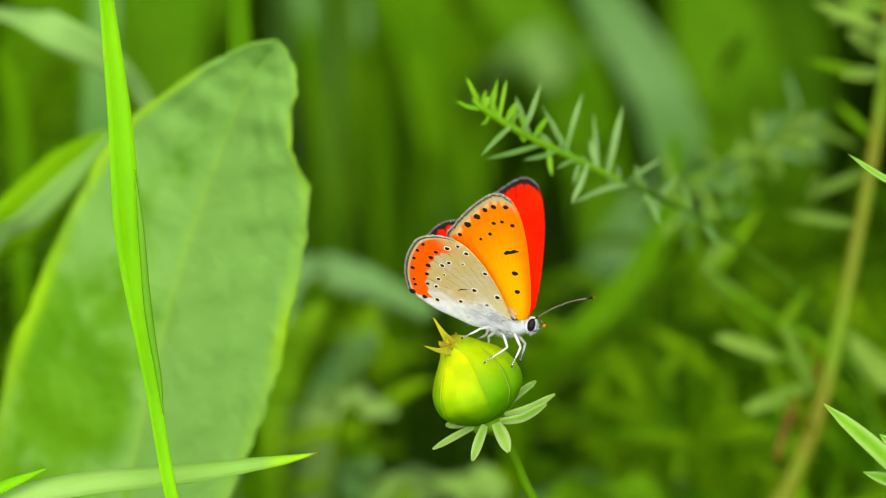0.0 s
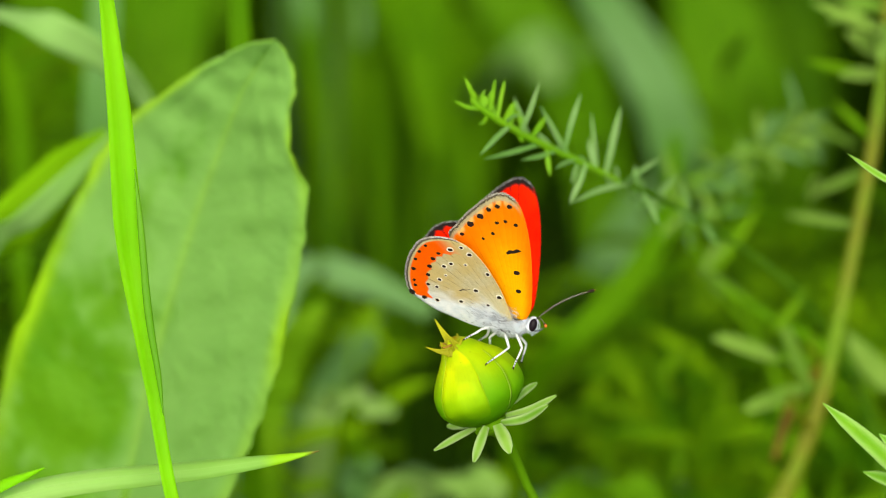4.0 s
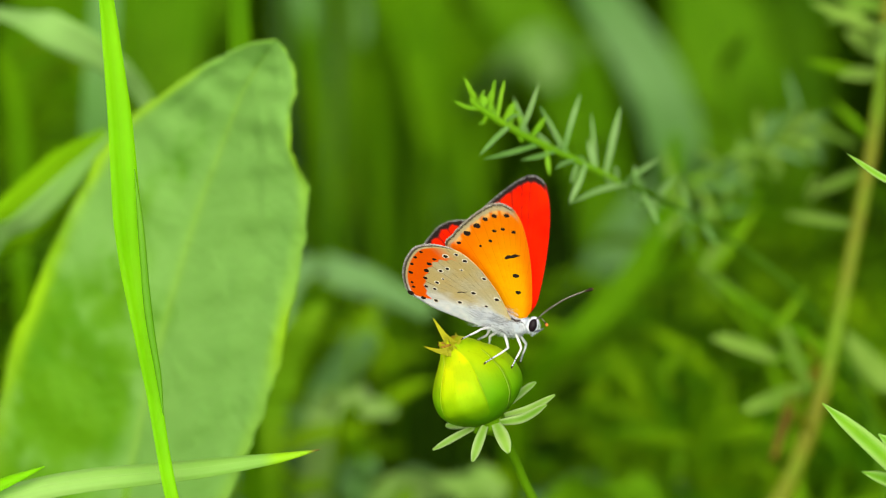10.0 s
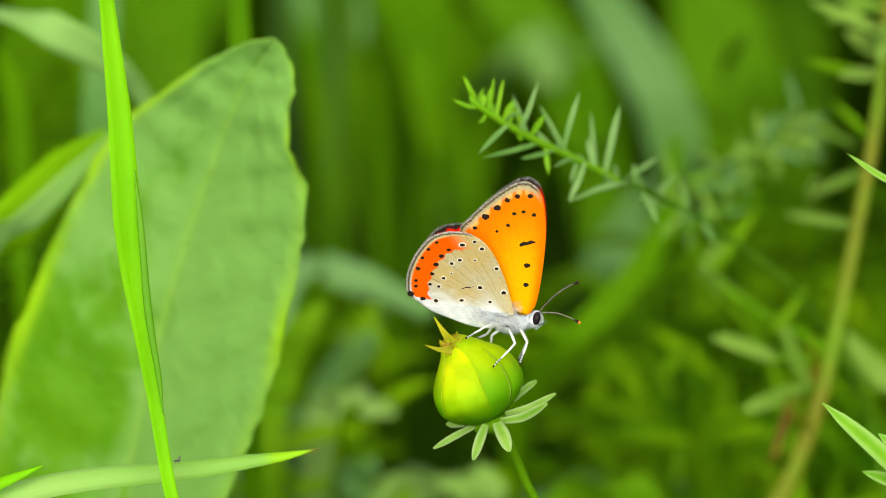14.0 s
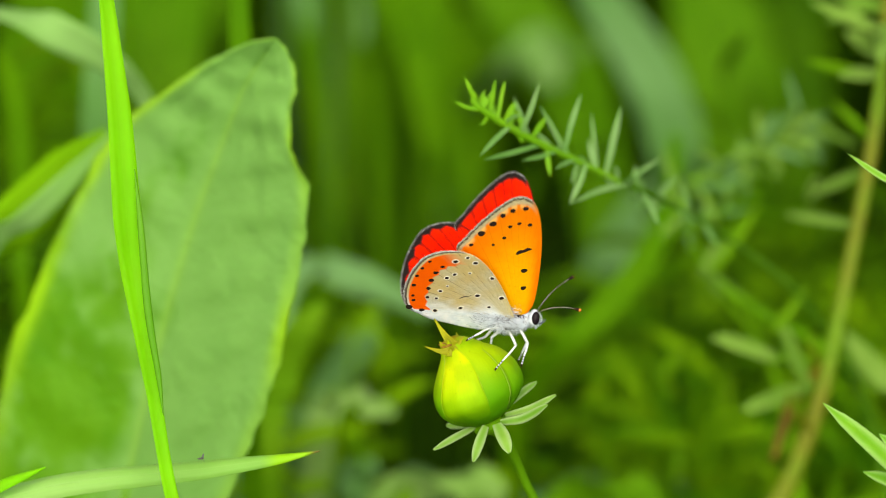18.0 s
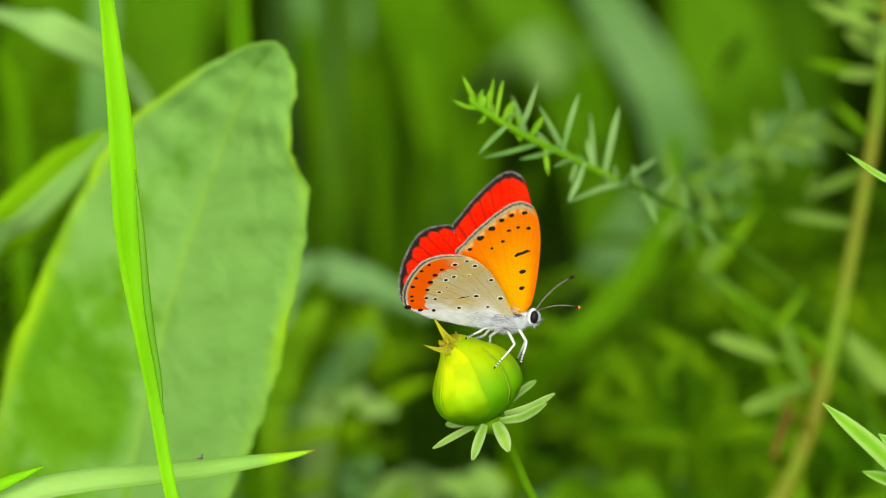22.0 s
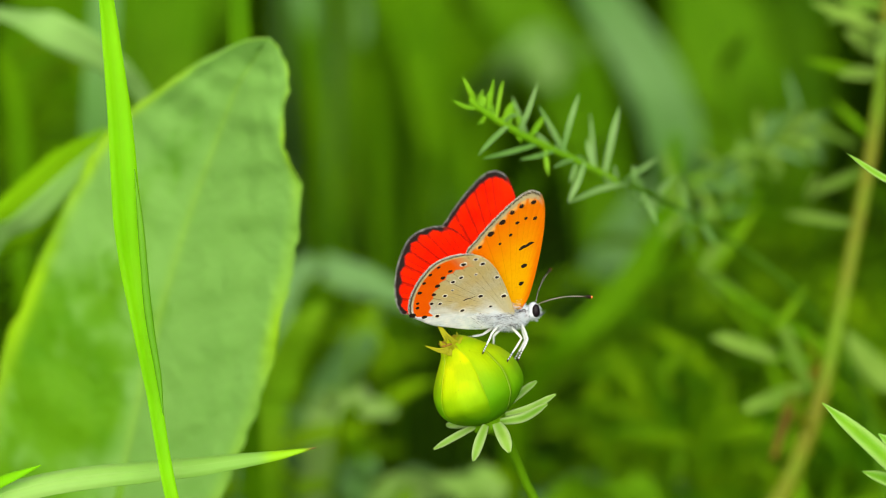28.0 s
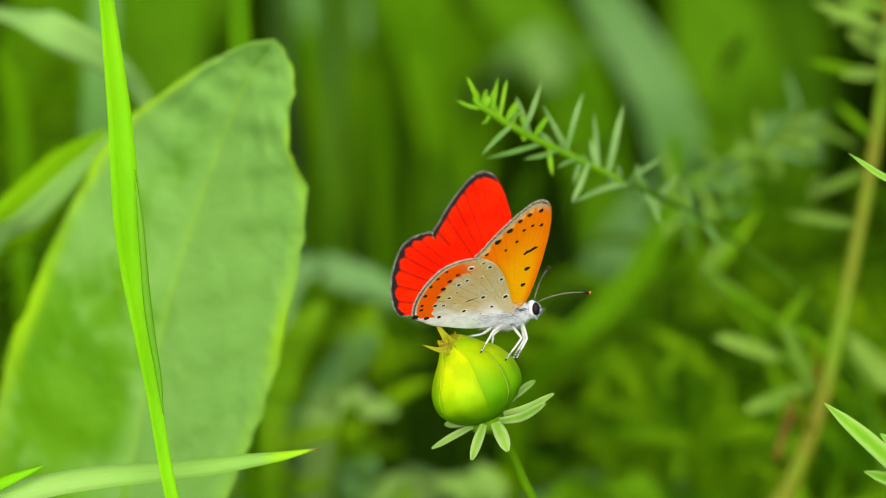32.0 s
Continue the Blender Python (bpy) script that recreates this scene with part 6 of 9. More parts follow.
    walk(near_fore, [
        (0, mm(1.79, 0.82, 0.86, 34.8, -12.1, 8.3)), (0.5, mm(1.69, 0.84, 0.92, 34.8, -12.2, 7.8)), (1, mm(1.65, 0.85, 0.87, 35.4, -10.6, 9.1)), (1.5, mm(1.71, 0.89, 0.80, 35.4, -10.0, 9.6)),
        (2, mm(1.75, 1.01, 0.76, 36.6, -9.2, 10.7)), (2.5, mm(1.68, 1.00, 0.74, 36.5, -9.2, 10.6)), (3, mm(1.68, 0.87, 0.99, 34.5, -13.0, 9.0)), (3.5, mm(1.57, 0.80, 1.00, 34.7, -13.4, 8.2)),
        (5.5, mm(1.69, 1.09, 0.75, 36.6, -7.4, 10.7)), (6, mm(1.65, 0.96, 0.74, 37.0, -6.0, 11.4)), (6.5, mm(1.55, 1.16, 0.71, 38.2, -6.5, 12.6)), (7, mm(1.55, 1.05, 0.81, 36.3, -8.1, 12.2)),
        (7.5, mm(1.53, 1.19, 0.78, 37.2, -7.5, 12.8)), (8, mm(1.45, 1.05, 0.93, 35.5, -9.0, 10.2)), (8.5, mm(1.67, 0.93, 0.93, 34.9, -7.9, 9.7)), (9, mm(1.44, 1.09, 0.82, 37.4, -3.3, 11.4)),
        (9.5, mm(1.56, 1.04, 0.78, 38.1, -2.5, 12.1)), (10, mm(1.61, 1.07, 0.79, 37.5, -4.8, 11.5)), (10.5, mm(1.58, 1.08, 0.80, 37.8, -4.4, 12.9)), (11, mm(1.54, 1.11, 0.75, 38.0, -3.4, 13.0)),
        (11.5, mm(1.57, 1.28, 0.69, 40.0, -2.0, 14.2)), (12, mm(1.57, 1.07, 0.81, 37.6, -3.6, 12.9)), (12.5, mm(1.53, 1.03, 0.89, 35.7, -4.6, 10.6)), (13, mm(1.48, 0.78, 1.08, 33.2, -5.5, 7.3)),
        (13.5, mm(1.42, 0.74, 1.10, 33.3, -2.3, 6.1)), (14, mm(1.48, 0.75, 1.10, 33.5, -2.1, 5.7)), (14.5, mm(1.49, 0.70, 1.10, 32.3, 1.4, 6.0)), (16.5, mm(1.28, 0.88, 1.14, 34.1, 2.2, 7.7)),
        (17, mm(1.19, 0.82, 1.15, 34.3, 2.9, 8.2)), (17.5, mm(1.19, 0.92, 1.12, 35.4, 3.9, 9.0)), (18, mm(1.34, 0.91, 1.11, 36.4, 4.0, 8.8)), (18.5, mm(1.39, 0.94, 1.10, 37.1, 3.9, 9.4)),
        (19, mm(1.23, 1.01, 1.09, 37.8, 3.4, 9.6)), (19.5, mm(1.29, 1.04, 1.09, 37.9, 2.6, 9.9)), (20, mm(1.23, 0.95, 1.10, 38.0, 4.2, 10.7)), (20.5, mm(1.30, 1.01, 1.10, 36.7, 3.3, 9.4)),
        (21, mm(1.33, 0.92, 1.10, 36.8, 4.4, 9.3)), (21.5, mm(1.47, 0.97, 1.09, 38.0, 5.6, 10.1)), (22, mm(1.35, 0.98, 1.09, 38.6, 5.4, 10.0)), (22.5, mm(1.40, 1.02, 1.10, 38.2, 6.0, 11.2)),
        (23, mm(1.40, 0.86, 1.15, 34.6, 3.8, 8.6)), (23.5, mm(1.30, 0.65, 1.17, 33.8, 2.8, 7.3)), (24, mm(1.28, 0.66, 1.19, 34.7, 3.0, 8.0)), (24.5, mm(1.06, 0.56, 1.22, 33.8, 5.6, 9.4)),
        (25, mm(1.02, 0.42, 1.22, 31.5, 4.9, 6.6)), (25.5, mm(0.94, 0.36, 1.22, 31.3, 10.2, 7.1)), (27.5, mm(0.69, 0.67, 1.23, 36.3, 12.5, 8.9)), (28, mm(0.57, 0.73, 1.21, 37.5, 13.7, 8.9)),
        (28.5, mm(0.65, 0.86, 1.21, 39.4, 12.6, 9.6)), (29, mm(0.61, 0.90, 1.21, 39.9, 12.4, 10.7)), (29.5, mm(0.64, 0.79, 1.24, 38.0, 12.1, 10.1)), (30, mm(0.77, 0.91, 1.24, 39.6, 11.0, 9.2)),
        (30.5, mm(0.57, 0.75, 1.23, 40.2, 12.6, 8.3)), (31, mm(0.64, 0.73, 1.24, 40.3, 12.6, 8.8)), (31.5, mm(0.48, 0.77, 1.21, 39.9, 13.0, 8.6)), (32, mm(0.46, 0.80, 1.20, 40.8, 12.6, 8.2)),
    ])
    walk(near_hind, [
        (0, mm(0.77, 1.01, 1.38, 41.6, -10.4, 7.9)), (0.5, mm(0.75, 1.03, 1.41, 42.0, -10.7, 8.0)), (1, mm(0.73, 1.00, 1.38, 42.2, -10.3, 8.5)), (1.5, mm(0.73, 1.02, 1.35, 42.3, -9.6, 8.6)),
        (2, mm(0.69, 1.10, 1.33, 43.4, -9.4, 9.5)), (2.5, mm(0.68, 1.12, 1.32, 43.1, -9.7, 9.7)), (3, mm(0.60, 0.97, 1.47, 42.0, -10.6, 8.2)), (3.5, mm(0.59, 0.99, 1.46, 42.6, -10.2, 8.2)),
        (5.5, mm(0.73, 1.14, 1.32, 43.1, -9.3, 9.9)), (6, mm(0.67, 1.09, 1.31, 44.1, -8.5, 10.9)), (6.5, mm(0.62, 1.06, 1.32, 44.5, -8.7, 9.5)), (7, mm(0.62, 1.08, 1.35, 44.5, -9.8, 8.2)),
        (7.5, mm(0.55, 1.07, 1.36, 45.4, -8.8, 7.5)), (8, mm(0.46, 0.95, 1.45, 43.3, -8.1, 4.9)), (8.5, mm(0.51, 0.97, 1.44, 42.7, -7.2, 7.6)), (9, mm(0.55, 1.07, 1.36, 44.3, -7.5, 8.7)),
        (9.5, mm(0.48, 1.08, 1.35, 45.6, -6.0, 9.3)), (10, mm(0.52, 1.10, 1.36, 45.1, -7.5, 8.5)), (10.5, mm(0.51, 1.00, 1.38, 45.9, -7.8, 7.3)), (11, mm(0.41, 1.16, 1.34, 46.9, -5.9, 6.8)),
        (11.5, mm(0.44, 1.12, 1.33, 48.7, -5.3, 7.1)), (12, mm(0.48, 0.99, 1.39, 46.3, -6.1, 6.9)), (12.5, mm(0.47, 1.05, 1.41, 43.7, -6.2, 7.2)), (13, mm(0.36, 0.90, 1.53, 41.5, -3.8, 6.3)),
        (13.5, mm(0.36, 0.79, 1.54, 40.7, -0.3, 5.2)), (14, mm(0.21, 0.86, 1.55, 41.3, 1.6, 6.0)), (14.5, mm(0.35, 0.85, 1.54, 39.7, 3.1, 6.1)), (16.5, mm(0.24, 1.06, 1.50, 42.0, 0.7, 6.6)),
        (17, mm(0.16, 0.94, 1.51, 42.0, 1.1, 6.7)), (17.5, mm(0.15, 1.02, 1.49, 43.2, -0.3, 6.3)), (18, mm(0.29, 1.06, 1.47, 44.5, -1.2, 6.9)), (18.5, mm(0.26, 0.98, 1.48, 44.8, -0.8, 6.5)),
        (19, mm(0.25, 0.93, 1.48, 44.3, -1.2, 6.1)), (19.5, mm(0.24, 0.96, 1.48, 44.8, -1.6, 6.1)), (20, mm(0.26, 1.01, 1.47, 45.4, -1.8, 6.0)), (20.5, mm(0.23, 0.97, 1.49, 43.7, 0.0, 6.7)),
        (21, mm(0.25, 1.10, 1.46, 45.3, 0.2, 7.5)), (21.5, mm(0.30, 1.03, 1.47, 45.4, -0.8, 7.1)), (22, mm(0.32, 1.13, 1.45, 46.5, -0.7, 6.8)), (22.5, mm(0.34, 1.14, 1.45, 47.1, -1.3, 6.1)),
        (23, mm(0.29, 0.94, 1.52, 42.8, 0.4, 6.1)), (23.5, mm(0.23, 0.87, 1.53, 42.5, 0.8, 7.1)), (24, mm(0.26, 0.79, 1.54, 43.2, -0.1, 5.8)), (24.5, mm(0.25, 0.66, 1.57, 42.7, 2.9, 4.4)),
        (25, mm(0.28, 0.60, 1.58, 40.5, 3.2, 4.5)), (25.5, mm(0.22, 0.76, 1.57, 40.9, 3.8, 5.7)), (27.5, mm(0.09, 0.94, 1.52, 44.3, 2.1, 5.4)), (28, mm(0.06, 0.98, 1.51, 45.6, 1.7, 5.3)),
        (28.5, mm(0.00, 1.11, 1.47, 47.7, -0.1, 6.0)), (29, mm(-0.01, 1.07, 1.48, 48.0, -0.7, 5.4)), (29.5, mm(0.00, 1.07, 1.50, 46.4, -0.2, 6.1)), (30, mm(-0.11, 0.96, 1.48, 46.0, 2.3, 5.6)),
        (30.5, mm(-0.19, 1.00, 1.44, 46.7, 2.4, 5.9)), (31, mm(-0.28, 1.02, 1.42, 46.6, 4.0, 5.1)), (31.5, mm(-0.19, 1.06, 1.44, 45.9, 3.8, 4.8)), (32, mm(-0.14, 1.05, 1.45, 46.9, 2.8, 3.6)),
    ])
    walk(far_fore, [
        (0, mm(1.79, 0.82, -1.49, -34.8, 12.1, 8.3)), (0.5, mm(1.69, 0.84, -1.45, -34.9, 12.2, 7.8)), (1, mm(1.65, 0.85, -1.48, -35.4, 10.6, 9.1)), (1.5, mm(1.71, 0.89, -1.53, -35.4, 10.0, 9.6)),
        (2, mm(1.75, 1.01, -1.57, -36.5, 9.2, 10.7)), (2.5, mm(1.68, 1.00, -1.58, -36.4, 9.1, 10.6)), (3, mm(1.68, 0.87, -1.39, -34.7, 13.0, 9.0)), (3.5, mm(1.57, 0.80, -1.38, -34.8, 13.4, 8.2)),
        (5.5, mm(1.69, 1.09, -1.58, -36.5, 7.4, 10.7)), (6, mm(1.65, 0.96, -1.58, -36.9, 6.0, 11.4)), (6.5, mm(1.55, 1.16, -1.60, -38.0, 6.4, 12.6)), (7, mm(1.55, 1.05, -1.53, -36.3, 8.1, 12.2)),
        (7.5, mm(1.53, 1.19, -1.55, -37.1, 7.4, 12.8)), (8, mm(1.45, 1.05, -1.43, -35.6, 9.0, 10.2)), (8.5, mm(1.67, 0.93, -1.44, -35.0, 7.9, 9.7)), (9, mm(1.44, 1.09, -1.51, -37.3, 3.3, 11.3)),
        (9.5, mm(1.56, 1.04, -1.55, -37.9, 2.5, 12.1)), (10, mm(1.61, 1.07, -1.54, -37.4, 4.8, 11.5)), (10.5, mm(1.58, 1.08, -1.53, -37.6, 4.4, 12.9)), (11, mm(1.54, 1.11, -1.56, -37.8, 3.4, 13.0)),
        (11.5, mm(1.57, 1.28, -1.62, -39.8, 2.0, 14.2)), (12, mm(1.57, 1.07, -1.53, -37.4, 3.6, 12.9)), (12.5, mm(1.53, 1.03, -1.46, -35.7, 4.6, 10.6)), (13, mm(1.48, 0.78, -1.31, -33.5, 5.5, 7.2)),
        (13.5, mm(1.42, 0.74, -1.29, -33.6, 2.3, 6.1)), (14, mm(1.48, 0.75, -1.29, -33.8, 2.1, 5.7)), (14.5, mm(1.49, 0.70, -1.29, -32.6, -1.4, 6.0)), (16.5, mm(1.28, 0.88, -1.25, -33.9, 0.1, 6.2)),
        (17, mm(1.19, 0.82, -1.24, -34.1, 0.2, 6.0)), (17.5, mm(1.19, 0.92, -1.26, -35.1, -0.8, 6.9)), (18, mm(1.34, 0.91, -1.27, -36.0, -1.4, 6.8)), (18.5, mm(1.39, 0.94, -1.27, -36.8, -2.0, 8.0)),
        (19, mm(1.23, 1.01, -1.28, -37.6, -2.5, 8.9)), (19.5, mm(1.29, 1.04, -1.28, -37.8, -2.6, 10.0)), (20, mm(1.23, 0.95, -1.27, -37.9, -3.9, 10.7)), (20.5, mm(1.30, 1.01, -1.28, -36.5, -2.0, 8.6)),
        (21, mm(1.33, 0.92, -1.27, -36.5, -2.6, 8.0)), (21.5, mm(1.47, 0.97, -1.28, -37.6, -3.0, 8.1)), (22, mm(1.35, 0.98, -1.28, -38.2, -3.8, 8.9)), (22.5, mm(1.40, 1.02, -1.27, -37.9, -4.6, 10.3)),
        (23, mm(1.40, 0.86, -1.24, -34.6, -2.2, 7.6)), (23.5, mm(1.30, 0.65, -1.22, -33.8, -1.4, 6.6)), (24, mm(1.28, 0.66, -1.20, -34.7, -2.6, 7.9)), (24.5, mm(1.06, 0.56, -1.17, -33.8, -4.6, 8.9)),
        (25, mm(1.02, 0.42, -1.17, -31.6, -3.5, 5.7)), (25.5, mm(0.94, 0.36, -1.17, -31.2, -7.5, 5.5)), (27.5, mm(0.69, 0.67, -1.14, -36.0, -11.0, 7.9)), (28, mm(0.57, 0.73, -1.15, -37.3, -12.4, 7.9)),
        (28.5, mm(0.65, 0.86, -1.13, -39.1, -11.4, 8.7)), (29, mm(0.61, 0.90, -1.13, -39.9, -12.3, 10.7)), (29.5, mm(0.64, 0.79, -1.10, -38.0, -11.6, 9.9)), (30, mm(0.77, 0.91, -1.10, -39.5, -10.5, 9.0)),
        (30.5, mm(0.57, 0.75, -1.10, -39.8, -11.6, 7.5)), (31, mm(0.64, 0.73, -1.08, -40.0, -11.8, 8.3)), (31.5, mm(0.48, 0.77, -1.11, -40.1, -13.8, 9.4)), (32, mm(0.46, 0.80, -1.11, -41.2, -14.2, 9.9)),
    ])
    walk(far_hind, [
        (0, mm(0.79, 0.95, -0.97, -38.5, 10.6, 8.4)), (0.5, mm(0.76, 0.97, -0.95, -38.9, 10.9, 8.5)), (1, mm(0.75, 0.94, -0.96, -39.1, 10.5, 9.0)), (1.5, mm(0.74, 0.96, -0.98, -39.2, 9.8, 9.2)),
        (2, mm(0.71, 1.04, -0.99, -40.3, 9.6, 10.0)), (2.5, mm(0.69, 1.06, -0.99, -40.0, 9.9, 10.2)), (3, mm(0.61, 0.91, -0.91, -38.9, 10.8, 8.7)), (3.5, mm(0.61, 0.93, -0.91, -39.4, 10.4, 8.7)),
        (5.5, mm(0.74, 1.08, -1.00, -39.9, 9.5, 10.4)), (6, mm(0.69, 1.03, -0.99, -41.0, 8.7, 11.4)), (6.5, mm(0.63, 1.00, -0.98, -41.4, 8.9, 10.0)), (7, mm(0.63, 1.02, -0.97, -41.3, 10.0, 8.7)),
        (7.5, mm(0.57, 1.02, -0.97, -42.3, 9.0, 8.0)), (8, mm(0.48, 0.89, -0.91, -40.2, 8.3, 5.4)), (8.5, mm(0.53, 0.91, -0.92, -39.6, 7.4, 8.1)), (9, mm(0.56, 1.01, -0.96, -41.2, 7.7, 9.2)),
        (9.5, mm(0.50, 1.03, -0.96, -42.5, 6.2, 9.8)), (10, mm(0.54, 1.04, -0.97, -42.0, 7.7, 9.0)), (10.5, mm(0.52, 0.94, -0.95, -42.7, 8.0, 7.8)), (11, mm(0.43, 1.10, -0.97, -43.9, 6.1, 7.3)),
        (11.5, mm(0.46, 1.06, -0.96, -45.6, 5.5, 7.5)), (12, mm(0.50, 0.93, -0.94, -43.2, 6.3, 7.4)), (12.5, mm(0.49, 0.99, -0.94, -40.6, 6.4, 7.7)), (13, mm(0.36, 0.84, -0.86, -39.2, 3.9, 6.7)),
        (13.5, mm(0.28, 0.70, -0.84, -38.4, 0.4, 5.5)), (14, mm(0.06, 0.74, -0.83, -39.1, -1.5, 6.4)), (14.5, mm(0.11, 0.71, -0.84, -37.5, -3.0, 6.5)), (16.5, mm(-0.30, 0.84, -0.87, -37.0, -0.5, 7.4)),
        (17, mm(-0.38, 0.72, -0.86, -35.3, -1.9, 7.5)), (17.5, mm(-0.39, 0.80, -0.88, -37.4, -1.9, 7.4)), (18, mm(-0.26, 0.85, -0.88, -37.5, -1.9, 8.0)), (18.5, mm(-0.29, 0.76, -0.87, -39.6, -1.0, 7.9)),
        (19, mm(-0.30, 0.71, -0.87, -42.4, 1.3, 7.4)), (19.5, mm(-0.30, 0.73, -0.87, -44.3, 1.7, 7.2)), (20, mm(-0.28, 0.79, -0.88, -46.4, 2.9, 7.2)), (20.5, mm(-0.31, 0.75, -0.87, -39.5, -0.4, 8.1)),
        (21, mm(-0.30, 0.89, -0.89, -39.9, -0.6, 8.6)), (21.5, mm(-0.25, 0.83, -0.88, -40.0, -1.5, 8.2)), (22, mm(-0.23, 0.93, -0.90, -42.3, -1.5, 8.2)), (22.5, mm(-0.21, 0.92, -0.90, -44.1, -0.2, 7.5)),
        (23, mm(-0.26, 0.73, -0.86, -38.1, -1.1, 7.5)), (23.5, mm(-0.32, 0.67, -0.85, -36.3, -1.0, 7.9)), (24, mm(-0.29, 0.57, -0.85, -40.3, -0.1, 7.1)), (24.5, mm(-0.29, 0.43, -0.83, -43.2, 2.0, 5.3)),
        (25, mm(-0.26, 0.39, -0.82, -36.2, -3.8, 5.9)), (25.5, mm(-0.33, 0.57, -0.84, -34.3, -7.0, 6.5)), (27.5, mm(-0.47, 0.77, -0.89, -37.8, -7.8, 8.2)), (28, mm(-0.51, 0.83, -0.91, -36.7, -10.7, 9.3)),
        (28.5, mm(-0.56, 0.96, -0.94, -37.7, -12.3, 10.7)), (29, mm(-0.57, 0.91, -0.93, -39.7, -10.3, 11.3)), (29.5, mm(-0.56, 0.91, -0.93, -38.2, -11.5, 11.3)), (30, mm(-0.67, 0.82, -0.94, -37.8, -13.7, 11.0)),
        (30.5, mm(-0.76, 0.88, -0.97, -36.8, -16.3, 11.4)), (31, mm(-0.85, 0.89, -0.99, -39.7, -15.0, 10.9)), (31.5, mm(-0.76, 0.93, -0.97, -43.2, -12.3, 9.4)), (32, mm(-0.70, 0.91, -0.96, -45.2, -10.4, 8.5)),
    ])
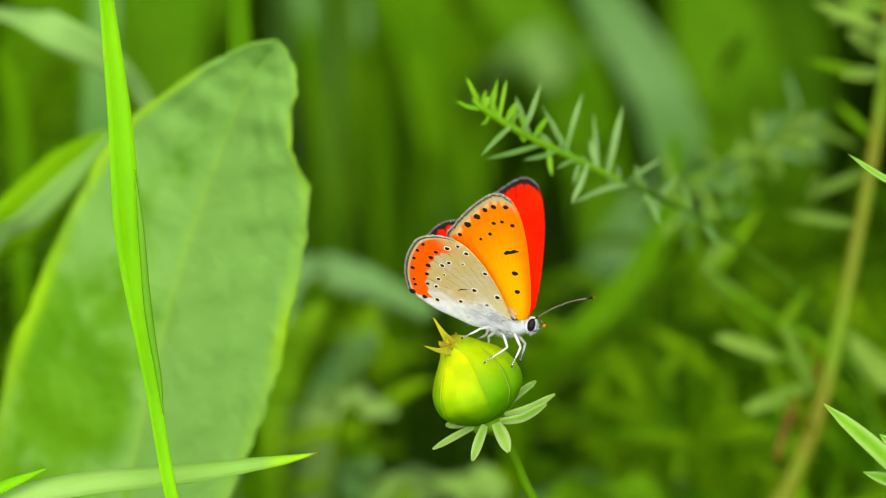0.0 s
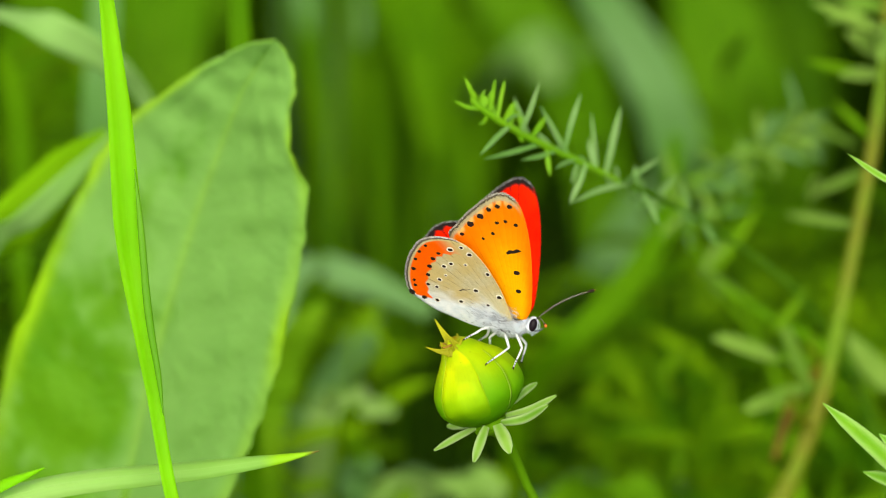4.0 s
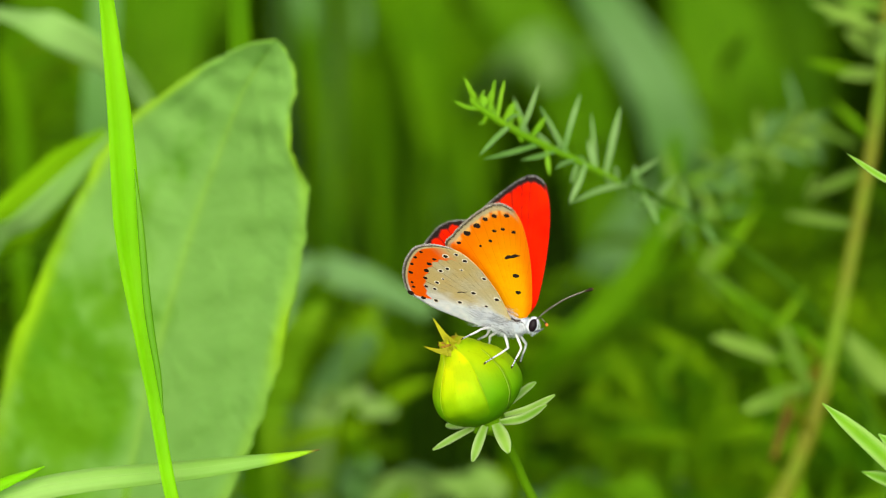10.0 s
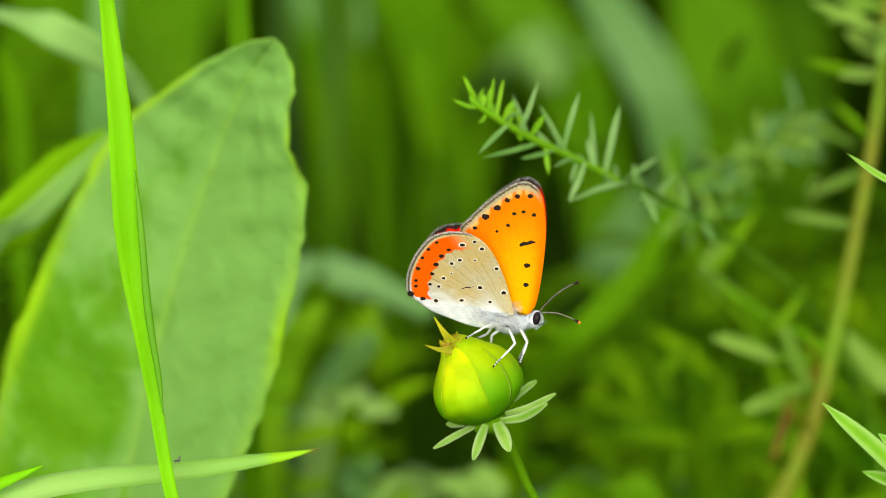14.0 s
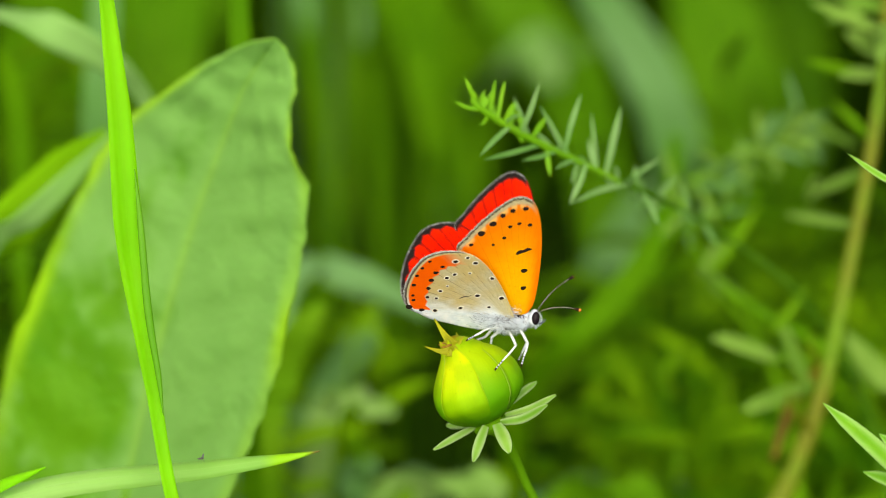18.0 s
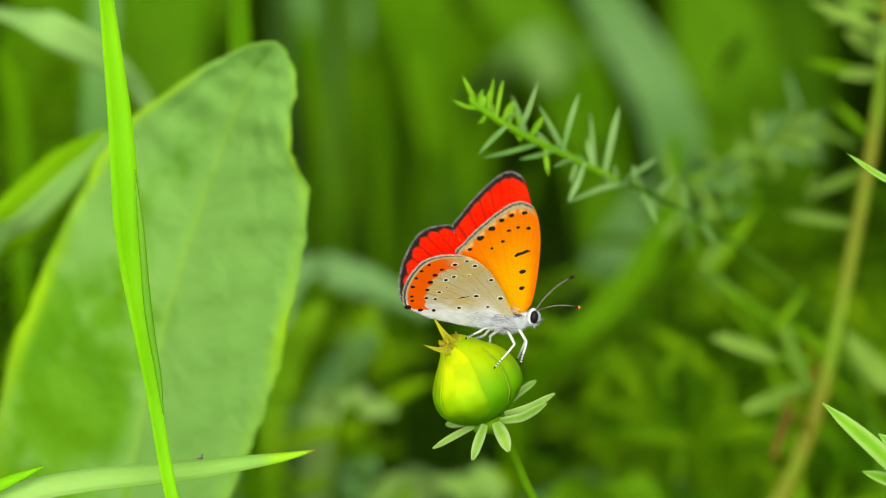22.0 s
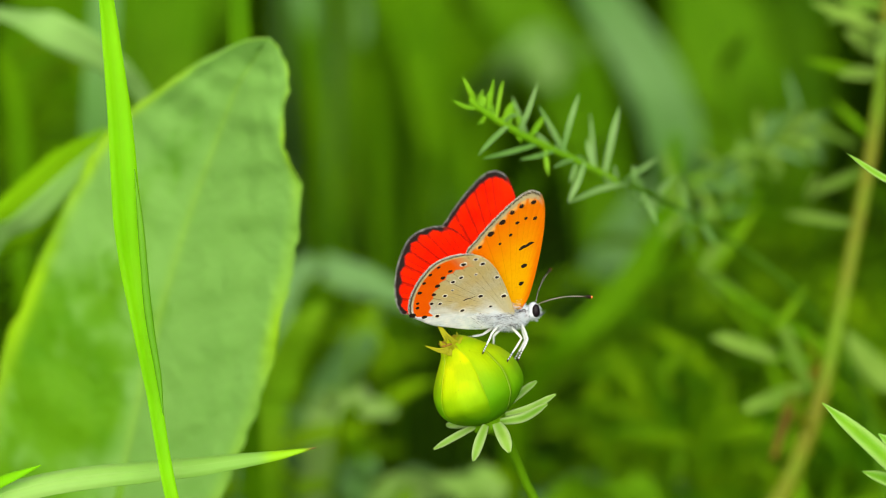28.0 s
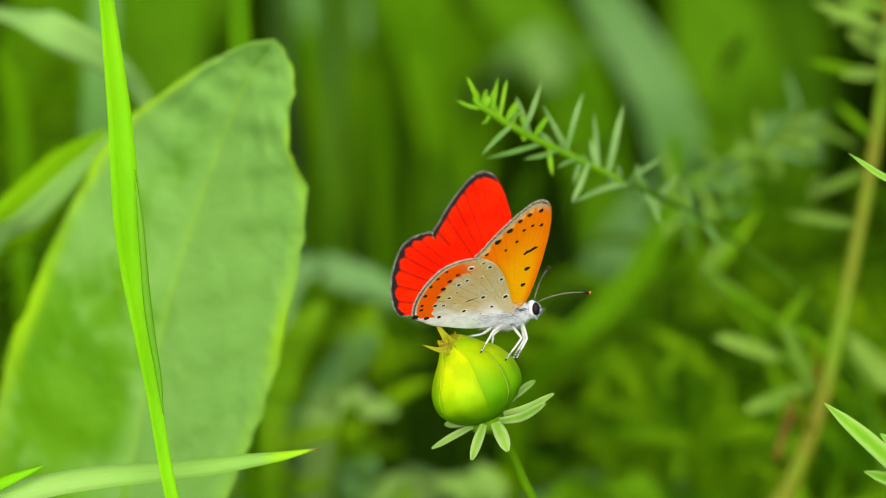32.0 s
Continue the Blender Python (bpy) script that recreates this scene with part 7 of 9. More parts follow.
    walk(near_antenna, [
        (0, mm(3.75, 1.40, 0.35, -9.4, -74.6, 23.2)), (0.5, mm(3.75, 1.40, 0.35, -9.5, -76.3, 23.3)), (1, mm(3.75, 1.40, 0.35, -12.8, -74.2, 26.9)), (1.5, mm(3.75, 1.40, 0.35, -13.4, -72.3, 27.6)),
        (2, mm(3.75, 1.40, 0.35, -14.6, -71.7, 28.9)), (2.5, mm(3.75, 1.40, 0.35, -17.6, -71.1, 31.8)), (3, mm(3.75, 1.40, 0.35, -11.2, -78.7, 25.8)), (3.5, mm(3.75, 1.40, 0.35, -9.3, -78.7, 23.7)),
        (5.5, mm(3.75, 1.40, 0.35, -15.5, -71.4, 29.0)), (6, mm(3.75, 1.40, 0.35, -15.3, -70.8, 28.0)), (6.5, mm(3.75, 1.40, 0.35, -20.8, -70.0, 35.1)), (7, mm(3.75, 1.40, 0.35, -19.4, -72.2, 34.9)),
        (7.5, mm(3.75, 1.40, 0.35, -21.2, -71.8, 37.8)), (8, mm(3.75, 1.40, 0.35, -18.0, -75.8, 34.4)), (8.5, mm(3.75, 1.40, 0.35, -10.7, -76.2, 25.5)), (9, mm(3.75, 1.40, 0.35, -19.5, -72.0, 33.8)),
        (9.5, mm(3.75, 1.40, 0.35, -19.9, -70.8, 33.5)), (10, mm(3.75, 1.40, 0.35, -19.6, -71.7, 33.6)), (10.5, mm(3.75, 1.40, 0.35, -22.6, -71.7, 38.0)), (11, mm(3.75, 1.40, 0.35, -23.8, -69.7, 39.1)),
        (11.5, mm(3.75, 1.40, 0.35, -23.2, -69.1, 38.8)), (12, mm(3.75, 1.40, 0.35, -23.3, -71.8, 38.3)), (12.5, mm(3.75, 1.40, 0.35, -19.2, -74.8, 32.9)), (13, mm(3.75, 1.40, 0.35, 11.7, -64.5, 2.3)),
        (13.5, mm(3.75, 1.40, 0.35, 10.4, -57.8, 3.3)), (14, mm(3.75, 1.40, 0.35, 10.0, -55.6, 2.1)), (14.5, mm(3.75, 1.40, 0.35, 7.0, -52.9, 3.9)), (16.5, mm(3.75, 1.40, 0.35, -7.4, -55.1, 18.0)),
        (17, mm(3.75, 1.40, 0.35, -8.1, -55.3, 18.6)), (17.5, mm(3.75, 1.40, 0.35, -11.6, -55.5, 21.4)), (18, mm(3.75, 1.40, 0.35, -12.3, -55.1, 21.2)), (18.5, mm(3.75, 1.40, 0.35, -13.2, -55.0, 22.3)),
        (19, mm(3.75, 1.40, 0.35, -14.5, -55.7, 24.2)), (19.5, mm(3.75, 1.40, 0.35, -14.6, -55.8, 24.7)), (20, mm(3.75, 1.40, 0.35, -16.1, -55.7, 26.2)), (20.5, mm(3.75, 1.40, 0.35, -13.5, -55.7, 23.3)),
        (21, mm(3.75, 1.40, 0.35, -13.7, -54.5, 22.6)), (21.5, mm(3.75, 1.40, 0.35, -14.5, -54.4, 22.5)), (22, mm(3.75, 1.40, 0.35, -14.9, -53.7, 23.6)), (22.5, mm(3.75, 1.40, 0.35, -16.7, -54.5, 25.9)),
        (23, mm(3.75, 1.40, 0.35, -10.6, -55.7, 20.1)), (23.5, mm(3.75, 1.40, 0.35, -7.4, -55.8, 15.8)), (24, mm(3.75, 1.40, 0.35, -8.5, -56.1, 18.0)), (24.5, mm(3.75, 1.40, 0.35, 1.0, -47.7, 10.9)),
        (25, mm(3.75, 1.40, 0.35, 13.1, -38.8, -7.6)), (25.5, mm(3.75, 1.40, 0.35, 7.0, -40.0, 0.0)), (27.5, mm(3.75, 1.40, 0.35, -6.2, -46.7, 12.4)), (28, mm(3.75, 1.40, 0.35, -10.0, -48.6, 14.9)),
        (28.5, mm(3.75, 1.40, 0.35, -11.7, -49.4, 15.5)), (29, mm(3.75, 1.40, 0.35, -13.6, -49.8, 19.0)), (29.5, mm(3.75, 1.40, 0.35, -14.1, -50.8, 20.0)), (30, mm(3.75, 1.40, 0.35, -14.2, -50.3, 18.7)),
        (30.5, mm(3.75, 1.40, 0.35, -15.8, -50.6, 17.9)), (31, mm(3.75, 1.40, 0.35, -16.3, -52.0, 18.3)), (31.5, mm(3.75, 1.40, 0.35, -16.5, -51.0, 19.8)), (32, mm(3.75, 1.40, 0.35, -18.3, -52.4, 20.6)),
    ])
    walk(far_antenna, [
        (0, mm(3.75, 1.40, -0.35, -2.1, 38.3, 30.7)), (0.5, mm(3.75, 1.40, -0.35, -2.8, 39.7, 29.9)), (1, mm(3.75, 1.40, -0.35, -2.1, 36.3, 32.1)), (1.5, mm(3.75, 1.40, -0.35, -1.8, 37.9, 32.5)),
        (2, mm(3.75, 1.40, -0.35, -2.2, 38.3, 32.4)), (2.5, mm(3.75, 1.40, -0.35, -2.1, 40.6, 32.4)), (3, mm(3.75, 1.40, -0.35, 0.5, 32.6, 36.5)), (3.5, mm(3.75, 1.40, -0.35, 0.9, 31.5, 37.8)),
        (5.5, mm(3.75, 1.40, -0.35, 0.9, 38.2, 36.7)), (6, mm(3.75, 1.40, -0.35, 0.3, 41.4, 35.1)), (6.5, mm(3.75, 1.40, -0.35, 0.2, 39.3, 37.6)), (7, mm(3.75, 1.40, -0.35, 0.4, 37.4, 38.5)),
        (7.5, mm(3.75, 1.40, -0.35, 0.6, 37.3, 40.0)), (8, mm(3.75, 1.40, -0.35, 1.6, 33.6, 41.4)), (8.5, mm(3.75, 1.40, -0.35, 1.7, 35.9, 38.7)), (9, mm(3.75, 1.40, -0.35, 1.1, 38.4, 39.1)),
        (9.5, mm(3.75, 1.40, -0.35, 0.6, 39.7, 38.0)), (10, mm(3.75, 1.40, -0.35, 0.9, 38.7, 38.7)), (10.5, mm(3.75, 1.40, -0.35, 0.8, 38.3, 40.4)), (11, mm(3.75, 1.40, -0.35, 1.0, 39.8, 40.4)),
        (11.5, mm(3.75, 1.40, -0.35, 0.9, 40.3, 40.8)), (12, mm(3.75, 1.40, -0.35, 1.6, 38.8, 40.9)), (12.5, mm(3.75, 1.40, -0.35, 2.1, 36.0, 40.0)), (13, mm(3.75, 1.40, -0.35, 5.3, 39.5, 39.7)),
        (13.5, mm(3.75, 1.40, -0.35, 7.6, 44.7, 40.2)), (14, mm(3.75, 1.40, -0.35, 11.9, 47.6, 43.3)), (14.5, mm(3.75, 1.40, -0.35, 11.9, 49.7, 40.9)), (16.5, mm(3.75, 1.40, -0.35, 10.4, 50.3, 40.6)),
        (17, mm(3.75, 1.40, -0.35, 12.6, 50.4, 43.0)), (17.5, mm(3.75, 1.40, -0.35, 10.2, 49.3, 41.0)), (18, mm(3.75, 1.40, -0.35, 7.9, 48.6, 38.4)), (18.5, mm(3.75, 1.40, -0.35, 6.4, 49.7, 36.6)),
        (19, mm(3.75, 1.40, -0.35, 6.4, 49.7, 37.4)), (19.5, mm(3.75, 1.40, -0.35, 6.6, 49.5, 38.0)), (20, mm(3.75, 1.40, -0.35, 6.1, 49.5, 37.6)), (20.5, mm(3.75, 1.40, -0.35, 7.6, 49.3, 37.9)),
        (21, mm(3.75, 1.40, -0.35, 6.8, 48.5, 36.5)), (21.5, mm(3.75, 1.40, -0.35, 5.5, 47.6, 35.2)), (22, mm(3.75, 1.40, -0.35, 4.6, 46.6, 35.3)), (22.5, mm(3.75, 1.40, -0.35, 4.6, 46.3, 35.8)),
        (23, mm(3.75, 1.40, -0.35, 7.5, 45.4, 37.0)), (23.5, mm(3.75, 1.40, -0.35, 8.4, 46.6, 36.0)), (24, mm(3.75, 1.40, -0.35, 7.7, 46.5, 37.2)), (24.5, mm(3.75, 1.40, -0.35, 15.2, 54.7, 44.6)),
        (25, mm(3.75, 1.40, -0.35, 20.9, 59.3, 46.1)), (25.5, mm(3.75, 1.40, -0.35, 22.0, 59.0, 45.4)), (27.5, mm(3.75, 1.40, -0.35, 17.9, 57.3, 41.0)), (28, mm(3.75, 1.40, -0.35, 19.8, 58.1, 41.2)),
        (28.5, mm(3.75, 1.40, -0.35, 18.0, 57.8, 39.4)), (29, mm(3.75, 1.40, -0.35, 16.0, 57.2, 39.0)), (29.5, mm(3.75, 1.40, -0.35, 16.7, 55.3, 40.2)), (30, mm(3.75, 1.40, -0.35, 14.7, 56.2, 36.2)),
        (30.5, mm(3.75, 1.40, -0.35, 13.0, 56.8, 32.8)), (31, mm(3.75, 1.40, -0.35, 13.8, 58.5, 33.3)), (31.5, mm(3.75, 1.40, -0.35, 14.1, 58.0, 34.6)), (32, mm(3.75, 1.40, -0.35, 12.0, 56.6, 32.7)),
    ])
    walk(hind_leg, [
        (0, mm(-1.14, -0.59, 1.30, 2.9, -40.8, -147.8)), (0.5, mm(-1.14, -0.59, 1.30, 3.0, -37.6, -146.4)), (1, mm(-1.14, -0.59, 1.30, 3.5, -40.6, -146.4)), (1.5, mm(-1.14, -0.59, 1.30, 3.8, -44.0, -148.0)),
        (2, mm(-1.14, -0.59, 1.30, 4.2, -44.6, -148.2)), (2.5, mm(-1.14, -0.59, 1.30, 5.0, -46.8, -150.6)), (3, mm(-1.14, -0.59, 1.30, 2.9, -33.9, -145.6)), (3.5, mm(-1.14, -0.59, 1.30, 3.0, -33.1, -144.3)),
        (5.5, mm(-1.14, -0.59, 1.30, 4.4, -45.0, -149.5)), (6, mm(-1.14, -0.59, 1.30, 4.5, -43.2, -149.3)), (6.5, mm(-1.14, -0.59, 1.30, 5.2, -43.9, -148.0)), (7, mm(-1.14, -0.59, 1.30, 4.2, -42.7, -145.3)),
        (7.5, mm(-1.14, -0.59, 1.30, 4.3, -40.4, -144.5)), (8, mm(-1.14, -0.59, 1.30, 3.6, -30.7, -144.7)), (8.5, mm(-1.14, -0.59, 1.30, 2.9, -29.2, -144.8)), (9, mm(-1.14, -0.59, 1.30, 5.3, -36.6, -148.6)),
        (9.5, mm(-1.14, -0.59, 1.30, 5.9, -38.4, -149.9)), (10, mm(-1.14, -0.59, 1.30, 5.5, -37.1, -149.0)), (10.5, mm(-1.14, -0.59, 1.30, 5.8, -36.8, -147.5)), (11, mm(-1.14, -0.59, 1.30, 6.5, -40.2, -149.7)),
        (11.5, mm(-1.14, -0.59, 1.30, 6.4, -40.4, -147.8)), (12, mm(-1.14, -0.59, 1.30, 5.6, -36.4, -147.9)), (12.5, mm(-1.14, -0.59, 1.30, 4.6, -28.7, -148.9)), (13, mm(-1.14, -0.59, 1.30, 1.9, -15.8, -147.1)),
        (13.5, mm(-1.14, -0.59, 1.30, 1.6, -19.3, -146.1)), (14, mm(-1.14, -0.59, 1.30, 1.6, -22.8, -147.2)), (14.5, mm(-1.14, -0.59, 1.30, 1.9, -29.2, -148.5)), (16.5, mm(-1.14, -0.59, 1.30, 6.7, -27.6, -155.3)),
        (17, mm(-1.14, -0.59, 1.30, 6.3, -21.1, -152.8)), (17.5, mm(-1.14, -0.59, 1.30, 7.7, -23.4, -155.7)), (18, mm(-1.14, -0.59, 1.30, 8.6, -27.6, -157.0)), (18.5, mm(-1.14, -0.59, 1.30, 9.0, -27.8, -156.9)),
        (19, mm(-1.14, -0.59, 1.30, 9.2, -27.8, -156.2)), (19.5, mm(-1.14, -0.59, 1.30, 9.2, -27.7, -155.8)), (20, mm(-1.14, -0.59, 1.30, 9.5, -27.5, -156.1)), (20.5, mm(-1.14, -0.59, 1.30, 8.2, -27.5, -155.9)),
        (21, mm(-1.14, -0.59, 1.30, 8.6, -27.7, -157.5)), (21.5, mm(-1.14, -0.59, 1.30, 9.6, -30.7, -158.9)), (22, mm(-1.14, -0.59, 1.30, 10.2, -31.4, -160.2)), (22.5, mm(-1.14, -0.59, 1.30, 10.2, -30.9, -159.7)),
        (23, mm(-1.14, -0.59, 1.30, 6.9, -28.6, -155.7)), (23.5, mm(-1.14, -0.59, 1.30, 5.5, -22.9, -153.4)), (24, mm(-1.14, -0.59, 1.30, 6.6, -20.0, -151.0)), (24.5, mm(-1.14, -0.59, 1.30, 5.3, -19.0, -124.5)),
        (25, mm(-1.14, -0.59, 1.30, 3.8, -10.6, -113.2)), (25.5, mm(-1.14, -0.59, 1.30, 4.0, -17.8, -116.8)), (27.5, mm(-1.14, -0.59, 1.30, 10.6, -24.6, -125.5)), (28, mm(-1.14, -0.59, 1.30, 12.3, -27.0, -130.1)),
        (28.5, mm(-1.14, -0.59, 1.30, 13.9, -25.2, -132.9)), (29, mm(-1.14, -0.59, 1.30, 14.5, -24.0, -131.5)), (29.5, mm(-1.14, -0.59, 1.30, 14.1, -22.9, -131.0)), (30, mm(-1.14, -0.59, 1.30, 14.3, -23.6, -133.2)),
        (30.5, mm(-1.14, -0.59, 1.30, 16.0, -23.8, -136.8)), (31, mm(-1.14, -0.59, 1.30, 15.8, -21.2, -134.9)), (31.5, mm(-1.14, -0.59, 1.30, 16.2, -23.1, -135.6)), (32, mm(-1.14, -0.59, 1.30, 16.9, -20.8, -137.5)),
    ])
    walk(middle_leg, [
        (0, mm(0.48, -1.16, 1.07, -7.8, -57.5, -105.8)), (0.5, mm(0.48, -1.16, 1.07, -5.5, -55.2, -107.3)), (1, mm(0.48, -1.16, 1.07, -7.5, -57.3, -105.1)), (1.5, mm(0.48, -1.16, 1.07, -10.1, -59.9, -103.2)),
        (2, mm(0.48, -1.16, 1.07, -10.5, -60.6, -102.7)), (2.5, mm(0.48, -1.16, 1.07, -11.8, -62.7, -102.4)), (3, mm(0.48, -1.16, 1.07, -3.0, -52.9, -108.9)), (3.5, mm(0.48, -1.16, 1.07, -2.9, -52.1, -108.3)),
        (5.5, mm(0.48, -1.16, 1.07, -10.6, -60.7, -103.7)), (6, mm(0.48, -1.16, 1.07, -11.1, -60.2, -104.3)), (6.5, mm(0.48, -1.16, 1.07, -11.1, -61.3, -102.5)), (7, mm(0.48, -1.16, 1.07, -9.0, -59.3, -102.0)),
        (7.5, mm(0.48, -1.16, 1.07, -8.7, -59.2, -102.2)), (8, mm(0.48, -1.16, 1.07, -3.6, -54.2, -108.5)), (8.5, mm(0.48, -1.16, 1.07, -4.0, -52.2, -109.2)), (9, mm(0.48, -1.16, 1.07, -6.0, -58.1, -108.7)),
        (9.5, mm(0.48, -1.16, 1.07, -6.9, -59.3, -108.5)), (10, mm(0.48, -1.16, 1.07, -6.2, -58.4, -108.8)), (10.5, mm(0.48, -1.16, 1.07, -5.6, -58.7, -107.7)), (11, mm(0.48, -1.16, 1.07, -7.6, -61.4, -106.8)),
        (11.5, mm(0.48, -1.16, 1.07, -8.4, -61.2, -104.8)), (12, mm(0.48, -1.16, 1.07, -5.5, -58.3, -108.3)), (12.5, mm(0.48, -1.16, 1.07, -3.0, -54.2, -113.2)), (13, mm(0.48, -1.16, 1.07, -0.9, -45.5, -115.6)),
        (13.5, mm(0.48, -1.16, 1.07, -1.3, -43.6, -110.6)), (14, mm(0.48, -1.16, 1.07, -1.6, -41.3, -105.3)), (14.5, mm(0.48, -1.16, 1.07, -1.8, -41.1, -102.9)), (16.5, mm(0.48, -1.16, 1.07, 3.9, -44.5, -109.7)),
        (17, mm(0.48, -1.16, 1.07, 4.0, -40.5, -110.3)), (17.5, mm(0.48, -1.16, 1.07, 4.9, -43.3, -111.9)), (18, mm(0.48, -1.16, 1.07, 4.9, -44.9, -111.6)), (18.5, mm(0.48, -1.16, 1.07, 5.2, -45.4, -111.5)),
        (19, mm(0.48, -1.16, 1.07, 5.3, -45.7, -110.9)), (19.5, mm(0.48, -1.16, 1.07, 5.4, -45.7, -110.5)), (20, mm(0.48, -1.16, 1.07, 5.8, -45.8, -110.9)), (20.5, mm(0.48, -1.16, 1.07, 4.6, -44.7, -110.6)),
        (21, mm(0.48, -1.16, 1.07, 4.8, -44.8, -111.9)), (21.5, mm(0.48, -1.16, 1.07, 5.3, -46.1, -112.0)), (22, mm(0.48, -1.16, 1.07, 6.1, -47.9, -112.5)), (22.5, mm(0.48, -1.16, 1.07, 6.4, -47.7, -112.4)),
        (23, mm(0.48, -1.16, 1.07, 4.2, -42.9, -110.3)), (23.5, mm(0.48, -1.16, 1.07, 3.2, -38.1, -110.7)), (24, mm(0.48, -1.16, 1.07, 4.8, -37.0, -109.8)), (24.5, mm(0.48, -1.16, 1.07, 5.3, -46.0, -101.7)),
        (25, mm(0.48, -1.16, 1.07, 4.3, -48.9, -97.2)), (25.5, mm(0.48, -1.16, 1.07, 4.6, -49.9, -100.2)), (27.5, mm(0.48, -1.16, 1.07, 14.0, -53.1, -112.0)), (28, mm(0.48, -1.16, 1.07, 16.5, -53.8, -116.8)),
        (28.5, mm(0.48, -1.16, 1.07, 19.3, -53.5, -121.3)), (29, mm(0.48, -1.16, 1.07, 20.3, -53.4, -120.8)), (29.5, mm(0.48, -1.16, 1.07, 20.0, -52.6, -120.3)), (30, mm(0.48, -1.16, 1.07, 20.2, -52.5, -122.2)),
        (30.5, mm(0.48, -1.16, 1.07, 22.5, -52.3, -126.6)), (31, mm(0.48, -1.16, 1.07, 22.1, -51.3, -125.4)), (31.5, mm(0.48, -1.16, 1.07, 23.1, -52.3, -125.9)), (32, mm(0.48, -1.16, 1.07, 24.4, -51.5, -129.0)),
    ])
